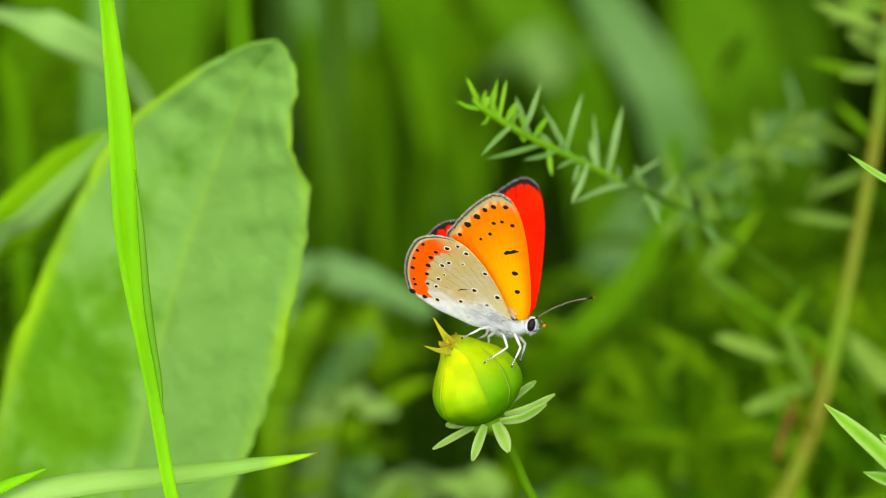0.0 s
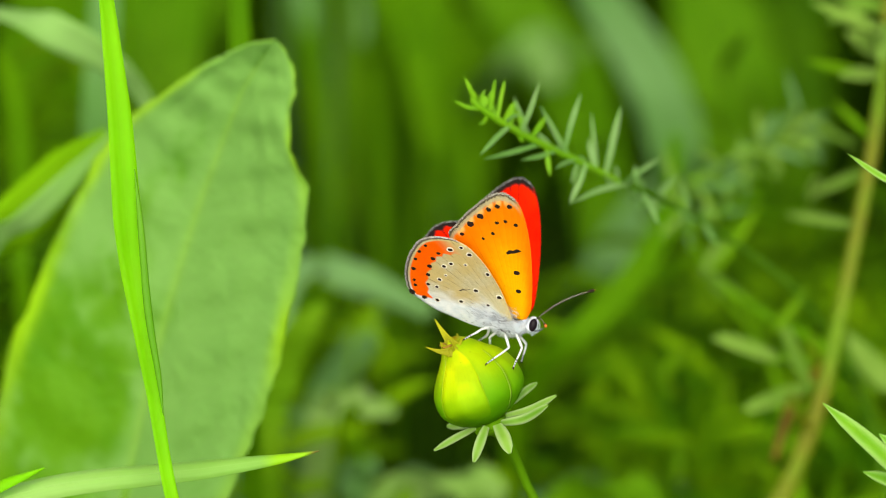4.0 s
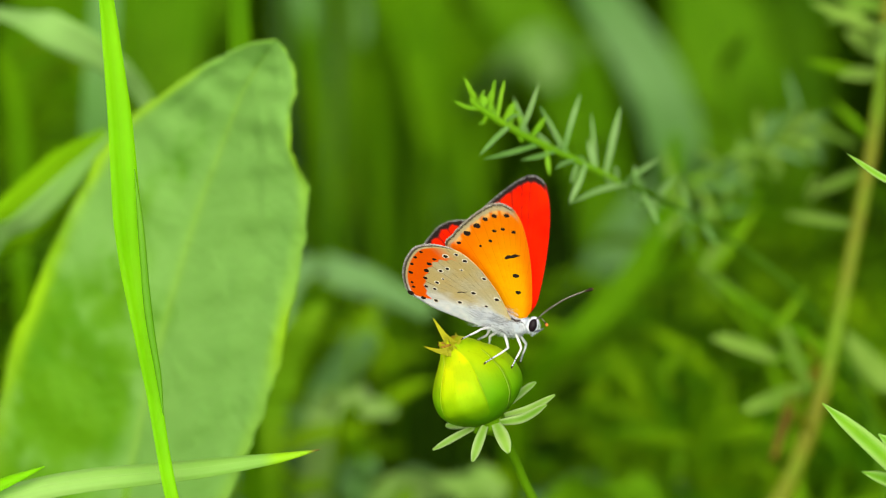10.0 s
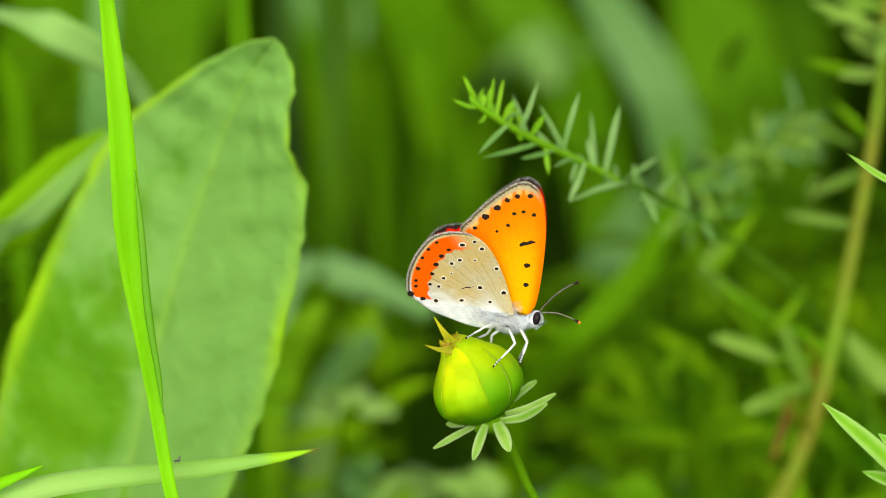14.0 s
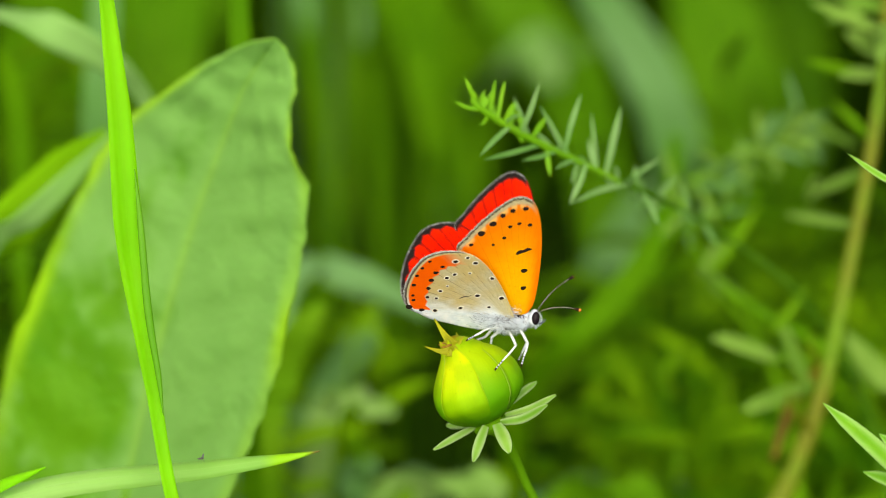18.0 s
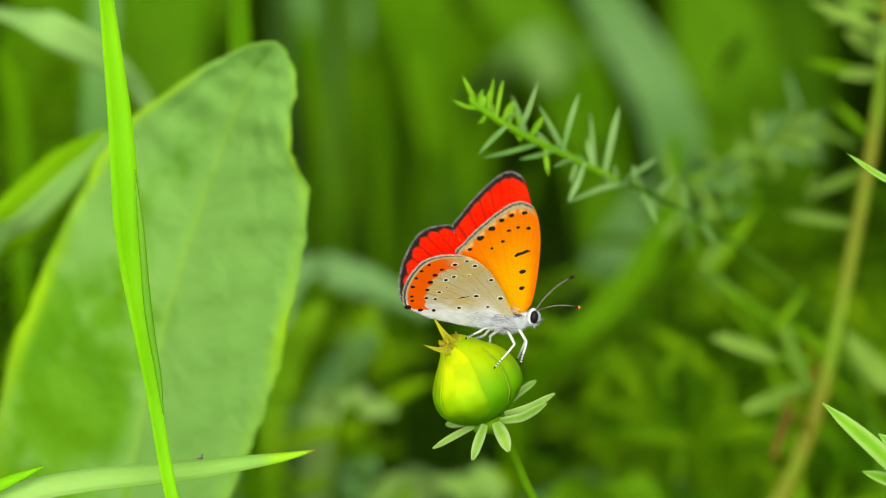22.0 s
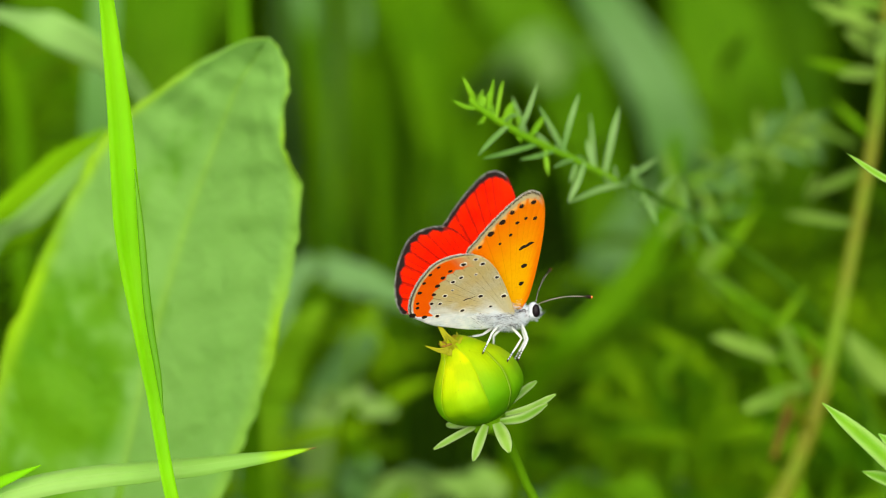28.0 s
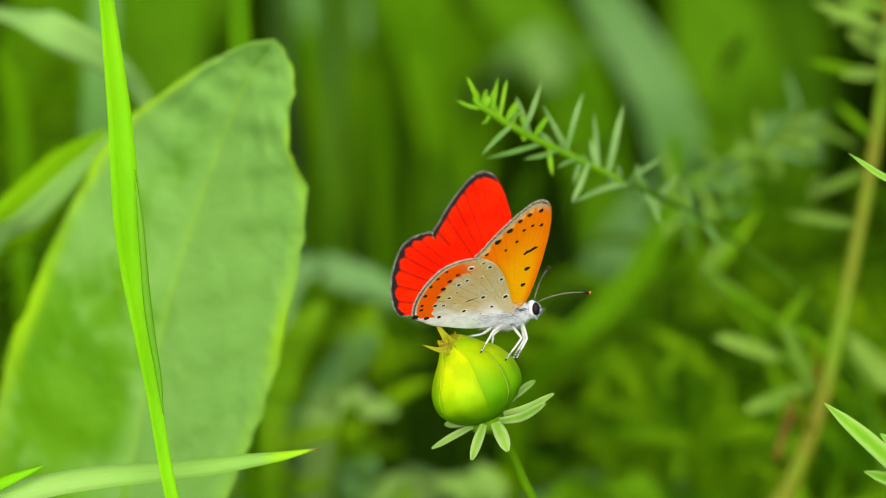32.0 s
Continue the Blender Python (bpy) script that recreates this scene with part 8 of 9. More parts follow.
    walk(front_leg, [
        (0, mm(1.71, -0.75, 0.72, -12.6, -45.1, -73.0)), (0.5, mm(1.71, -0.75, 0.72, -10.0, -43.1, -75.3)), (1, mm(1.71, -0.75, 0.72, -12.6, -44.3, -72.8)), (1.5, mm(1.71, -0.75, 0.72, -15.6, -46.7, -69.9)),
        (2, mm(1.71, -0.75, 0.72, -16.2, -47.1, -69.3)), (2.5, mm(1.71, -0.75, 0.72, -18.2, -49.2, -67.5)), (3, mm(1.71, -0.75, 0.72, -6.9, -42.3, -77.0)), (3.5, mm(1.71, -0.75, 0.72, -6.9, -40.7, -77.2)),
        (5.5, mm(1.71, -0.75, 0.72, -16.4, -46.9, -70.2)), (6, mm(1.71, -0.75, 0.72, -17.3, -45.9, -71.7)), (6.5, mm(1.71, -0.75, 0.72, -18.0, -47.3, -69.1)), (7, mm(1.71, -0.75, 0.72, -14.8, -46.0, -69.2)),
        (7.5, mm(1.71, -0.75, 0.72, -15.1, -46.8, -69.0)), (8, mm(1.71, -0.75, 0.72, -9.1, -44.7, -76.0)), (8.5, mm(1.71, -0.75, 0.72, -8.6, -41.4, -78.3)), (9, mm(1.71, -0.75, 0.72, -13.3, -46.6, -74.9)),
        (9.5, mm(1.71, -0.75, 0.72, -14.8, -47.2, -74.4)), (10, mm(1.71, -0.75, 0.72, -13.7, -46.7, -74.9)), (10.5, mm(1.71, -0.75, 0.72, -13.6, -47.6, -73.3)), (11, mm(1.71, -0.75, 0.72, -16.5, -50.0, -70.8)),
        (11.5, mm(1.71, -0.75, 0.72, -17.1, -48.9, -70.0)), (12, mm(1.71, -0.75, 0.72, -13.2, -47.1, -74.2)), (12.5, mm(1.71, -0.75, 0.72, -9.4, -44.5, -80.3)), (13, mm(1.71, -0.75, 0.72, -3.4, -36.3, -86.3)),
        (13.5, mm(1.71, -0.75, 0.72, -3.3, -35.1, -83.6)), (14, mm(1.71, -0.75, 0.72, -3.2, -36.2, -80.3)), (14.5, mm(1.71, -0.75, 0.72, -3.4, -35.9, -78.2)), (16.5, mm(1.71, -0.75, 0.72, 0.3, -41.2, -82.5)),
        (17, mm(1.71, -0.75, 0.72, 0.8, -36.7, -84.8)), (17.5, mm(1.71, -0.75, 0.72, 0.8, -40.3, -85.2)), (18, mm(1.71, -0.75, 0.72, 0.2, -40.7, -84.2)), (18.5, mm(1.71, -0.75, 0.72, 0.2, -41.4, -83.8)),
        (19, mm(1.71, -0.75, 0.72, 0.2, -41.9, -83.0)), (19.5, mm(1.71, -0.75, 0.72, 0.3, -42.0, -82.7)), (20, mm(1.71, -0.75, 0.72, 0.6, -42.3, -82.9)), (20.5, mm(1.71, -0.75, 0.72, 0.1, -40.6, -83.4)),
        (21, mm(1.71, -0.75, 0.72, 0.1, -40.5, -84.5)), (21.5, mm(1.71, -0.75, 0.72, 0.0, -40.8, -83.9)), (22, mm(1.71, -0.75, 0.72, 0.3, -43.8, -83.3)), (22.5, mm(1.71, -0.75, 0.72, 0.7, -43.9, -83.2)),
        (23, mm(1.71, -0.75, 0.72, 0.7, -37.9, -83.6)), (23.5, mm(1.71, -0.75, 0.72, 0.6, -31.6, -86.0)), (24, mm(1.71, -0.75, 0.72, 1.8, -30.7, -85.2)), (24.5, mm(1.71, -0.75, 0.72, 3.5, -33.7, -90.3)),
        (25, mm(1.71, -0.75, 0.72, 3.2, -32.0, -93.5)), (25.5, mm(1.71, -0.75, 0.72, 3.3, -32.8, -96.1)), (27.5, mm(1.71, -0.75, 0.72, 10.0, -36.5, -103.1)), (28, mm(1.71, -0.75, 0.72, 11.7, -37.5, -106.5)),
        (28.5, mm(1.71, -0.75, 0.72, 13.7, -37.3, -109.5)), (29, mm(1.71, -0.75, 0.72, 14.6, -37.9, -108.9)), (29.5, mm(1.71, -0.75, 0.72, 14.6, -37.1, -108.7)), (30, mm(1.71, -0.75, 0.72, 14.6, -36.5, -110.1)),
        (30.5, mm(1.71, -0.75, 0.72, 16.1, -35.7, -112.8)), (31, mm(1.71, -0.75, 0.72, 15.7, -33.7, -111.7)), (31.5, mm(1.71, -0.75, 0.72, 16.7, -36.3, -112.3)), (32, mm(1.71, -0.75, 0.72, 17.7, -35.5, -114.5)),
    ])
    walk(far_front_leg, [
        (0, mm(1.83, -0.98, -0.69, -12.6, 35.1, -73.8)), (0.5, mm(1.83, -0.98, -0.69, -10.5, 33.1, -72.3)), (1, mm(1.83, -0.98, -0.69, -12.5, 32.1, -73.4)), (1.5, mm(1.83, -0.98, -0.69, -14.9, 33.9, -74.9)),
        (2, mm(1.83, -0.98, -0.69, -15.3, 33.3, -75.0)), (2.5, mm(1.83, -0.98, -0.69, -16.7, 34.9, -76.3)), (3, mm(1.83, -0.98, -0.69, -7.8, 34.2, -69.6)), (3.5, mm(1.83, -0.98, -0.69, -7.7, 31.7, -69.8)),
        (5.5, mm(1.83, -0.98, -0.69, -15.5, 32.9, -76.3)), (6, mm(1.83, -0.98, -0.69, -16.1, 29.6, -78.9)), (6.5, mm(1.83, -0.98, -0.69, -16.4, 29.6, -77.1)), (7, mm(1.83, -0.98, -0.69, -14.2, 31.5, -72.6)),
        (7.5, mm(1.83, -0.98, -0.69, -14.4, 31.8, -73.1)), (8, mm(1.83, -0.98, -0.69, -9.8, 33.8, -72.1)), (8.5, mm(1.83, -0.98, -0.69, -9.4, 31.4, -73.9)), (9, mm(1.83, -0.98, -0.69, -13.0, 30.2, -77.0)),
        (9.5, mm(1.83, -0.98, -0.69, -14.1, 29.1, -78.4)), (10, mm(1.83, -0.98, -0.69, -13.3, 29.9, -77.4)), (10.5, mm(1.83, -0.98, -0.69, -13.2, 30.0, -75.5)), (11, mm(1.83, -0.98, -0.69, -15.2, 31.5, -77.2)),
        (11.5, mm(1.83, -0.98, -0.69, -15.5, 29.0, -76.7)), (12, mm(1.83, -0.98, -0.69, -12.9, 30.1, -76.0)), (12.5, mm(1.83, -0.98, -0.69, -10.1, 31.2, -77.4)), (13, mm(1.83, -0.98, -0.69, -4.4, 33.2, -75.0)),
        (13.5, mm(1.83, -0.98, -0.69, -3.7, 31.6, -77.8)), (14, mm(1.83, -0.98, -0.69, -3.0, 32.0, -84.3)), (14.5, mm(1.83, -0.98, -0.69, -3.0, 31.0, -86.2)), (16.5, mm(1.83, -0.98, -0.69, 0.7, 28.4, -85.6)),
        (17, mm(1.83, -0.98, -0.69, 1.1, 23.3, -87.3)), (17.5, mm(1.83, -0.98, -0.69, 1.2, 23.9, -87.7)), (18, mm(1.83, -0.98, -0.69, 0.7, 22.5, -87.2)), (18.5, mm(1.83, -0.98, -0.69, 0.7, 22.2, -86.8)),
        (19, mm(1.83, -0.98, -0.69, 0.8, 22.5, -86.0)), (19.5, mm(1.83, -0.98, -0.69, 0.8, 22.8, -85.6)), (20, mm(1.83, -0.98, -0.69, 1.0, 22.4, -85.5)), (20.5, mm(1.83, -0.98, -0.69, 0.6, 23.4, -86.5)),
        (21, mm(1.83, -0.98, -0.69, 0.6, 22.3, -87.8)), (21.5, mm(1.83, -0.98, -0.69, 0.6, 20.9, -87.1)), (22, mm(1.83, -0.98, -0.69, 0.8, 23.5, -86.1)), (22.5, mm(1.83, -0.98, -0.69, 1.1, 23.8, -85.5)),
        (23, mm(1.83, -0.98, -0.69, 1.0, 24.7, -85.9)), (23.5, mm(1.83, -0.98, -0.69, 0.9, 19.6, -88.7)), (24, mm(1.83, -0.98, -0.69, 2.0, 16.5, -86.6)), (24.5, mm(1.83, -0.98, -0.69, 3.3, 10.8, -91.5)),
        (25, mm(1.83, -0.98, -0.69, 2.9, -3.1, -96.3)), (25.5, mm(1.83, -0.98, -0.69, 3.0, 2.1, -98.6)), (27.5, mm(1.83, -0.98, -0.69, 8.3, -0.3, -100.1)), (28, mm(1.83, -0.98, -0.69, 9.5, 3.3, -101.4)),
        (28.5, mm(1.83, -0.98, -0.69, 11.1, -2.6, -103.7)), (29, mm(1.83, -0.98, -0.69, 11.7, 1.7, -101.3)), (29.5, mm(1.83, -0.98, -0.69, 11.8, 4.2, -100.8)), (30, mm(1.83, -0.98, -0.69, 11.9, -1.4, -103.5)),
        (30.5, mm(1.83, -0.98, -0.69, 13.3, -6.2, -106.3)), (31, mm(1.83, -0.98, -0.69, 13.3, -6.4, -105.8)), (31.5, mm(1.83, -0.98, -0.69, 13.6, -6.1, -105.1)), (32, mm(1.83, -0.98, -0.69, 14.5, -6.2, -106.7)),
    ])
    walk(far_middle_leg, [
        (0, mm(-0.66, -1.47, -0.55, -8.4, 37.7, -103.4)), (0.5, mm(-0.66, -1.47, -0.55, -6.8, 36.4, -100.7)), (1, mm(-0.66, -1.47, -0.55, -8.1, 33.9, -101.3)), (1.5, mm(-0.66, -1.47, -0.55, -9.6, 35.0, -103.8)),
        (2, mm(-0.66, -1.47, -0.55, -9.7, 34.0, -103.7)), (2.5, mm(-0.66, -1.47, -0.55, -10.3, 35.5, -106.1)), (3, mm(-0.66, -1.47, -0.55, -4.8, 38.6, -97.9)), (3.5, mm(-0.66, -1.47, -0.55, -4.8, 35.4, -96.9)),
        (5.5, mm(-0.66, -1.47, -0.55, -9.7, 34.0, -105.3)), (6, mm(-0.66, -1.47, -0.55, -9.4, 28.3, -107.3)), (6.5, mm(-0.66, -1.47, -0.55, -9.4, 27.2, -104.6)), (7, mm(-0.66, -1.47, -0.55, -9.0, 31.5, -99.8)),
        (7.5, mm(-0.66, -1.47, -0.55, -8.5, 29.6, -100.2)), (8, mm(-0.66, -1.47, -0.55, -5.1, 33.1, -100.6)), (8.5, mm(-0.66, -1.47, -0.55, -5.2, 31.0, -101.9)), (9, mm(-0.66, -1.47, -0.55, -6.6, 28.6, -105.2)),
        (9.5, mm(-0.66, -1.47, -0.55, -7.0, 27.0, -106.6)), (10, mm(-0.66, -1.47, -0.55, -6.7, 28.2, -105.6)), (10.5, mm(-0.66, -1.47, -0.55, -6.5, 27.6, -103.1)), (11, mm(-0.66, -1.47, -0.55, -7.4, 28.7, -105.6)),
        (11.5, mm(-0.66, -1.47, -0.55, -7.9, 25.0, -103.8)), (12, mm(-0.66, -1.47, -0.55, -6.4, 28.1, -103.8)), (12.5, mm(-0.66, -1.47, -0.55, -4.4, 30.2, -106.7)), (13, mm(-0.66, -1.47, -0.55, -2.0, 35.5, -105.3)),
        (13.5, mm(-0.66, -1.47, -0.55, -1.7, 30.3, -104.8)), (14, mm(-0.66, -1.47, -0.55, -1.2, 23.3, -108.1)), (14.5, mm(-0.66, -1.47, -0.55, -1.2, 22.6, -108.4)), (16.5, mm(-0.66, -1.47, -0.55, 3.4, 24.3, -108.7)),
        (17, mm(-0.66, -1.47, -0.55, 3.4, 13.6, -109.9)), (17.5, mm(-0.66, -1.47, -0.55, 4.1, 16.8, -110.8)), (18, mm(-0.66, -1.47, -0.55, 4.0, 17.8, -109.7)), (18.5, mm(-0.66, -1.47, -0.55, 4.2, 17.2, -109.1)),
        (19, mm(-0.66, -1.47, -0.55, 4.2, 16.9, -108.1)), (19.5, mm(-0.66, -1.47, -0.55, 4.2, 17.0, -107.6)), (20, mm(-0.66, -1.47, -0.55, 4.5, 16.8, -107.4)), (20.5, mm(-0.66, -1.47, -0.55, 3.8, 18.2, -108.8)),
        (21, mm(-0.66, -1.47, -0.55, 4.0, 17.8, -110.3)), (21.5, mm(-0.66, -1.47, -0.55, 4.2, 18.7, -109.1)), (22, mm(-0.66, -1.47, -0.55, 4.7, 22.5, -108.5)), (22.5, mm(-0.66, -1.47, -0.55, 5.0, 22.7, -107.8)),
        (23, mm(-0.66, -1.47, -0.55, 3.6, 22.3, -108.2)), (23.5, mm(-0.66, -1.47, -0.55, 2.8, 11.6, -110.9)), (24, mm(-0.66, -1.47, -0.55, 3.9, 1.3, -108.3)), (24.5, mm(-0.66, -1.47, -0.55, 4.0, -3.8, -103.3)),
        (25, mm(-0.66, -1.47, -0.55, 3.2, -2.8, -102.4)), (25.5, mm(-0.66, -1.47, -0.55, 3.4, -2.6, -106.0)), (27.5, mm(-0.66, -1.47, -0.55, 9.1, 9.6, -106.8)), (28, mm(-0.66, -1.47, -0.55, 10.7, 16.4, -108.5)),
        (28.5, mm(-0.66, -1.47, -0.55, 12.4, 14.1, -110.7)), (29, mm(-0.66, -1.47, -0.55, 13.0, 13.6, -108.6)), (29.5, mm(-0.66, -1.47, -0.55, 13.0, 15.3, -108.3)), (30, mm(-0.66, -1.47, -0.55, 13.1, 15.1, -110.5)),
        (30.5, mm(-0.66, -1.47, -0.55, 14.6, 13.9, -112.9)), (31, mm(-0.66, -1.47, -0.55, 14.3, 6.0, -113.7)), (31.5, mm(-0.66, -1.47, -0.55, 15.0, 14.6, -111.0)), (32, mm(-0.66, -1.47, -0.55, 15.8, 12.2, -113.9)),
    ])
    walk(far_hind_leg, [
        (0, mm(-1.62, -1.14, -0.58, -4.5, 47.1, -122.0)), (0.5, mm(-1.62, -1.14, -0.58, -3.5, 47.3, -119.0)), (1, mm(-1.62, -1.14, -0.58, -4.3, 44.7, -119.3)), (1.5, mm(-1.62, -1.14, -0.58, -5.0, 44.2, -121.9)),
        (2, mm(-1.62, -1.14, -0.58, -5.0, 43.3, -121.6)), (2.5, mm(-1.62, -1.14, -0.58, -4.7, 43.5, -123.9)), (3, mm(-1.62, -1.14, -0.58, -2.1, 49.9, -116.4)), (3.5, mm(-1.62, -1.14, -0.58, -2.2, 48.1, -114.9)),
        (5.5, mm(-1.62, -1.14, -0.58, -4.8, 43.3, -123.2)), (6, mm(-1.62, -1.14, -0.58, -4.6, 38.9, -124.2)), (6.5, mm(-1.62, -1.14, -0.58, -4.5, 37.8, -121.3)), (7, mm(-1.62, -1.14, -0.58, -4.8, 42.2, -117.3)),
        (7.5, mm(-1.62, -1.14, -0.58, -4.3, 40.2, -117.2)), (8, mm(-1.62, -1.14, -0.58, -1.9, 44.0, -117.6)), (8.5, mm(-1.62, -1.14, -0.58, -2.3, 43.4, -118.8)), (9, mm(-1.62, -1.14, -0.58, -2.2, 39.8, -121.5)),
        (9.5, mm(-1.62, -1.14, -0.58, -2.3, 38.3, -122.7)), (10, mm(-1.62, -1.14, -0.58, -2.2, 39.4, -121.9)), (10.5, mm(-1.62, -1.14, -0.58, -2.1, 38.9, -119.2)), (11, mm(-1.62, -1.14, -0.58, -2.3, 38.5, -121.7)),
        (11.5, mm(-1.62, -1.14, -0.58, -3.0, 36.1, -119.7)), (12, mm(-1.62, -1.14, -0.58, -2.0, 39.4, -119.9)), (12.5, mm(-1.62, -1.14, -0.58, -0.7, 41.7, -122.8)), (13, mm(-1.62, -1.14, -0.58, -0.2, 48.3, -122.5)),
        (13.5, mm(-1.62, -1.14, -0.58, 0.1, 44.4, -125.4)), (14, mm(-1.62, -1.14, -0.58, 0.8, 36.9, -133.4)), (14.5, mm(-1.62, -1.14, -0.58, 1.2, 36.1, -136.3)), (16.5, mm(-1.62, -1.14, -0.58, 6.9, 38.4, -135.8)),
        (17, mm(-1.62, -1.14, -0.58, 6.4, 33.6, -135.0)), (17.5, mm(-1.62, -1.14, -0.58, 7.8, 34.2, -136.0)), (18, mm(-1.62, -1.14, -0.58, 8.4, 35.5, -135.2)), (18.5, mm(-1.62, -1.14, -0.58, 8.7, 35.1, -134.4)),
        (19, mm(-1.62, -1.14, -0.58, 8.9, 34.9, -133.3)), (19.5, mm(-1.62, -1.14, -0.58, 8.8, 35.0, -132.8)), (20, mm(-1.62, -1.14, -0.58, 9.2, 35.0, -132.5)), (20.5, mm(-1.62, -1.14, -0.58, 8.0, 35.6, -134.5)),
        (21, mm(-1.62, -1.14, -0.58, 8.3, 35.4, -135.9)), (21.5, mm(-1.62, -1.14, -0.58, 9.2, 36.8, -134.9)), (22, mm(-1.62, -1.14, -0.58, 10.0, 38.3, -134.9)), (22.5, mm(-1.62, -1.14, -0.58, 10.2, 38.6, -134.2)),
        (23, mm(-1.62, -1.14, -0.58, 7.1, 39.2, -135.3)), (23.5, mm(-1.62, -1.14, -0.58, 5.6, 34.8, -136.3)), (24, mm(-1.62, -1.14, -0.58, 6.9, 33.3, -132.0)), (24.5, mm(-1.62, -1.14, -0.58, 5.7, 13.9, -140.7)),
        (25, mm(-1.62, -1.14, -0.58, 4.3, 0.4, -148.1)), (25.5, mm(-1.62, -1.14, -0.58, 4.3, 6.5, -152.1)), (27.5, mm(-1.62, -1.14, -0.58, 9.5, 18.7, -154.6)), (28, mm(-1.62, -1.14, -0.58, 10.3, 21.8, -158.1)),
        (28.5, mm(-1.62, -1.14, -0.58, 11.4, 17.5, -159.8)), (29, mm(-1.62, -1.14, -0.58, 11.9, 18.4, -157.5)), (29.5, mm(-1.62, -1.14, -0.58, 11.3, 19.3, -157.7)), (30, mm(-1.62, -1.14, -0.58, 11.4, 18.3, -159.9)),
        (30.5, mm(-1.62, -1.14, -0.58, 12.6, 17.9, -162.3)), (31, mm(-1.62, -1.14, -0.58, 12.7, 14.0, -161.2)), (31.5, mm(-1.62, -1.14, -0.58, 12.9, 19.5, -160.5)), (32, mm(-1.62, -1.14, -0.58, 12.9, 9.2, -164.1)),
    ])
    walk(flower, [
        (0, mm(14.61, -14.37, 0.11)), (0.5, mm(14.61, -14.37, 0.22)), (1, mm(14.39, -14.37, -0.32)), (1.5, mm(14.50, -14.37, -0.11)),
        (2, mm(14.39, -14.37, -0.54)), (2.5, mm(14.39, -14.37, -0.32)), (3, mm(14.50, -14.37, -0.11)), (3.5, mm(14.71, -14.37, -0.11)),
        (5.5, mm(14.82, -14.37, 0.11)), (6, mm(14.71, -14.37, 0.00)), (6.5, mm(14.61, -14.37, 0.00)), (7, mm(14.71, -14.37, 0.11)),
        (7.5, mm(14.61, -14.37, 0.11)), (8, mm(14.61, -14.37, 0.00)), (8.5, mm(14.61, -14.37, 0.00)), (9, mm(14.61, -14.37, 0.00)),
        (9.5, mm(14.61, -14.37, 0.00)), (10, mm(14.61, -14.37, 0.00)), (10.5, mm(14.71, -14.37, 0.11)), (11, mm(14.71, -14.37, 0.22)),
        (11.5, mm(14.82, -14.37, 0.22)), (12, mm(14.82, -14.37, 0.11)), (12.5, mm(14.71, -14.37, 0.11)), (13, mm(14.71, -14.37, 0.11)),
        (13.5, mm(14.71, -14.37, 0.22)), (14, mm(14.71, -14.37, 0.22)), (14.5, mm(14.71, -14.37, 0.22)), (16.5, mm(14.71, -14.37, 0.11)),
        (17, mm(14.71, -14.37, 0.00)), (17.5, mm(14.71, -14.37, 0.00)), (18, mm(14.71, -14.37, 0.00)), (18.5, mm(14.71, -14.37, 0.11)),
        (19, mm(14.71, -14.37, 0.11)), (19.5, mm(14.71, -14.37, 0.11)), (20, mm(14.71, -14.37, 0.11)), (20.5, mm(14.71, -14.37, 0.11)),
        (21, mm(14.50, -14.37, 0.11)), (21.5, mm(14.61, -14.37, 0.11)), (22, mm(14.61, -14.37, 0.22)), (22.5, mm(14.61, -14.37, 0.22)),
        (23, mm(14.61, -14.37, 0.21)), (23.5, mm(14.61, -14.37, 0.11)), (24, mm(14.61, -14.37, 0.11)), (24.5, mm(14.61, -14.37, 0.11)),
        (25, mm(14.61, -14.37, 0.11)), (25.5, mm(14.61, -14.37, 0.11)), (27.5, mm(14.71, -14.37, 0.00)), (28, mm(14.71, -14.37, 0.11)),
        (28.5, mm(14.72, -14.37, 0.11)), (29, mm(14.61, -14.37, 0.21)), (29.5, mm(14.39, -14.37, 0.32)), (30, mm(14.39, -14.37, 0.32)),
        (30.5, mm(14.39, -14.37, 0.21)), (31, mm(14.61, -14.37, 0.11)), (31.5, mm(14.61, -14.37, 0.22)), (32, mm(14.50, -14.37, 0.22)),
    ])
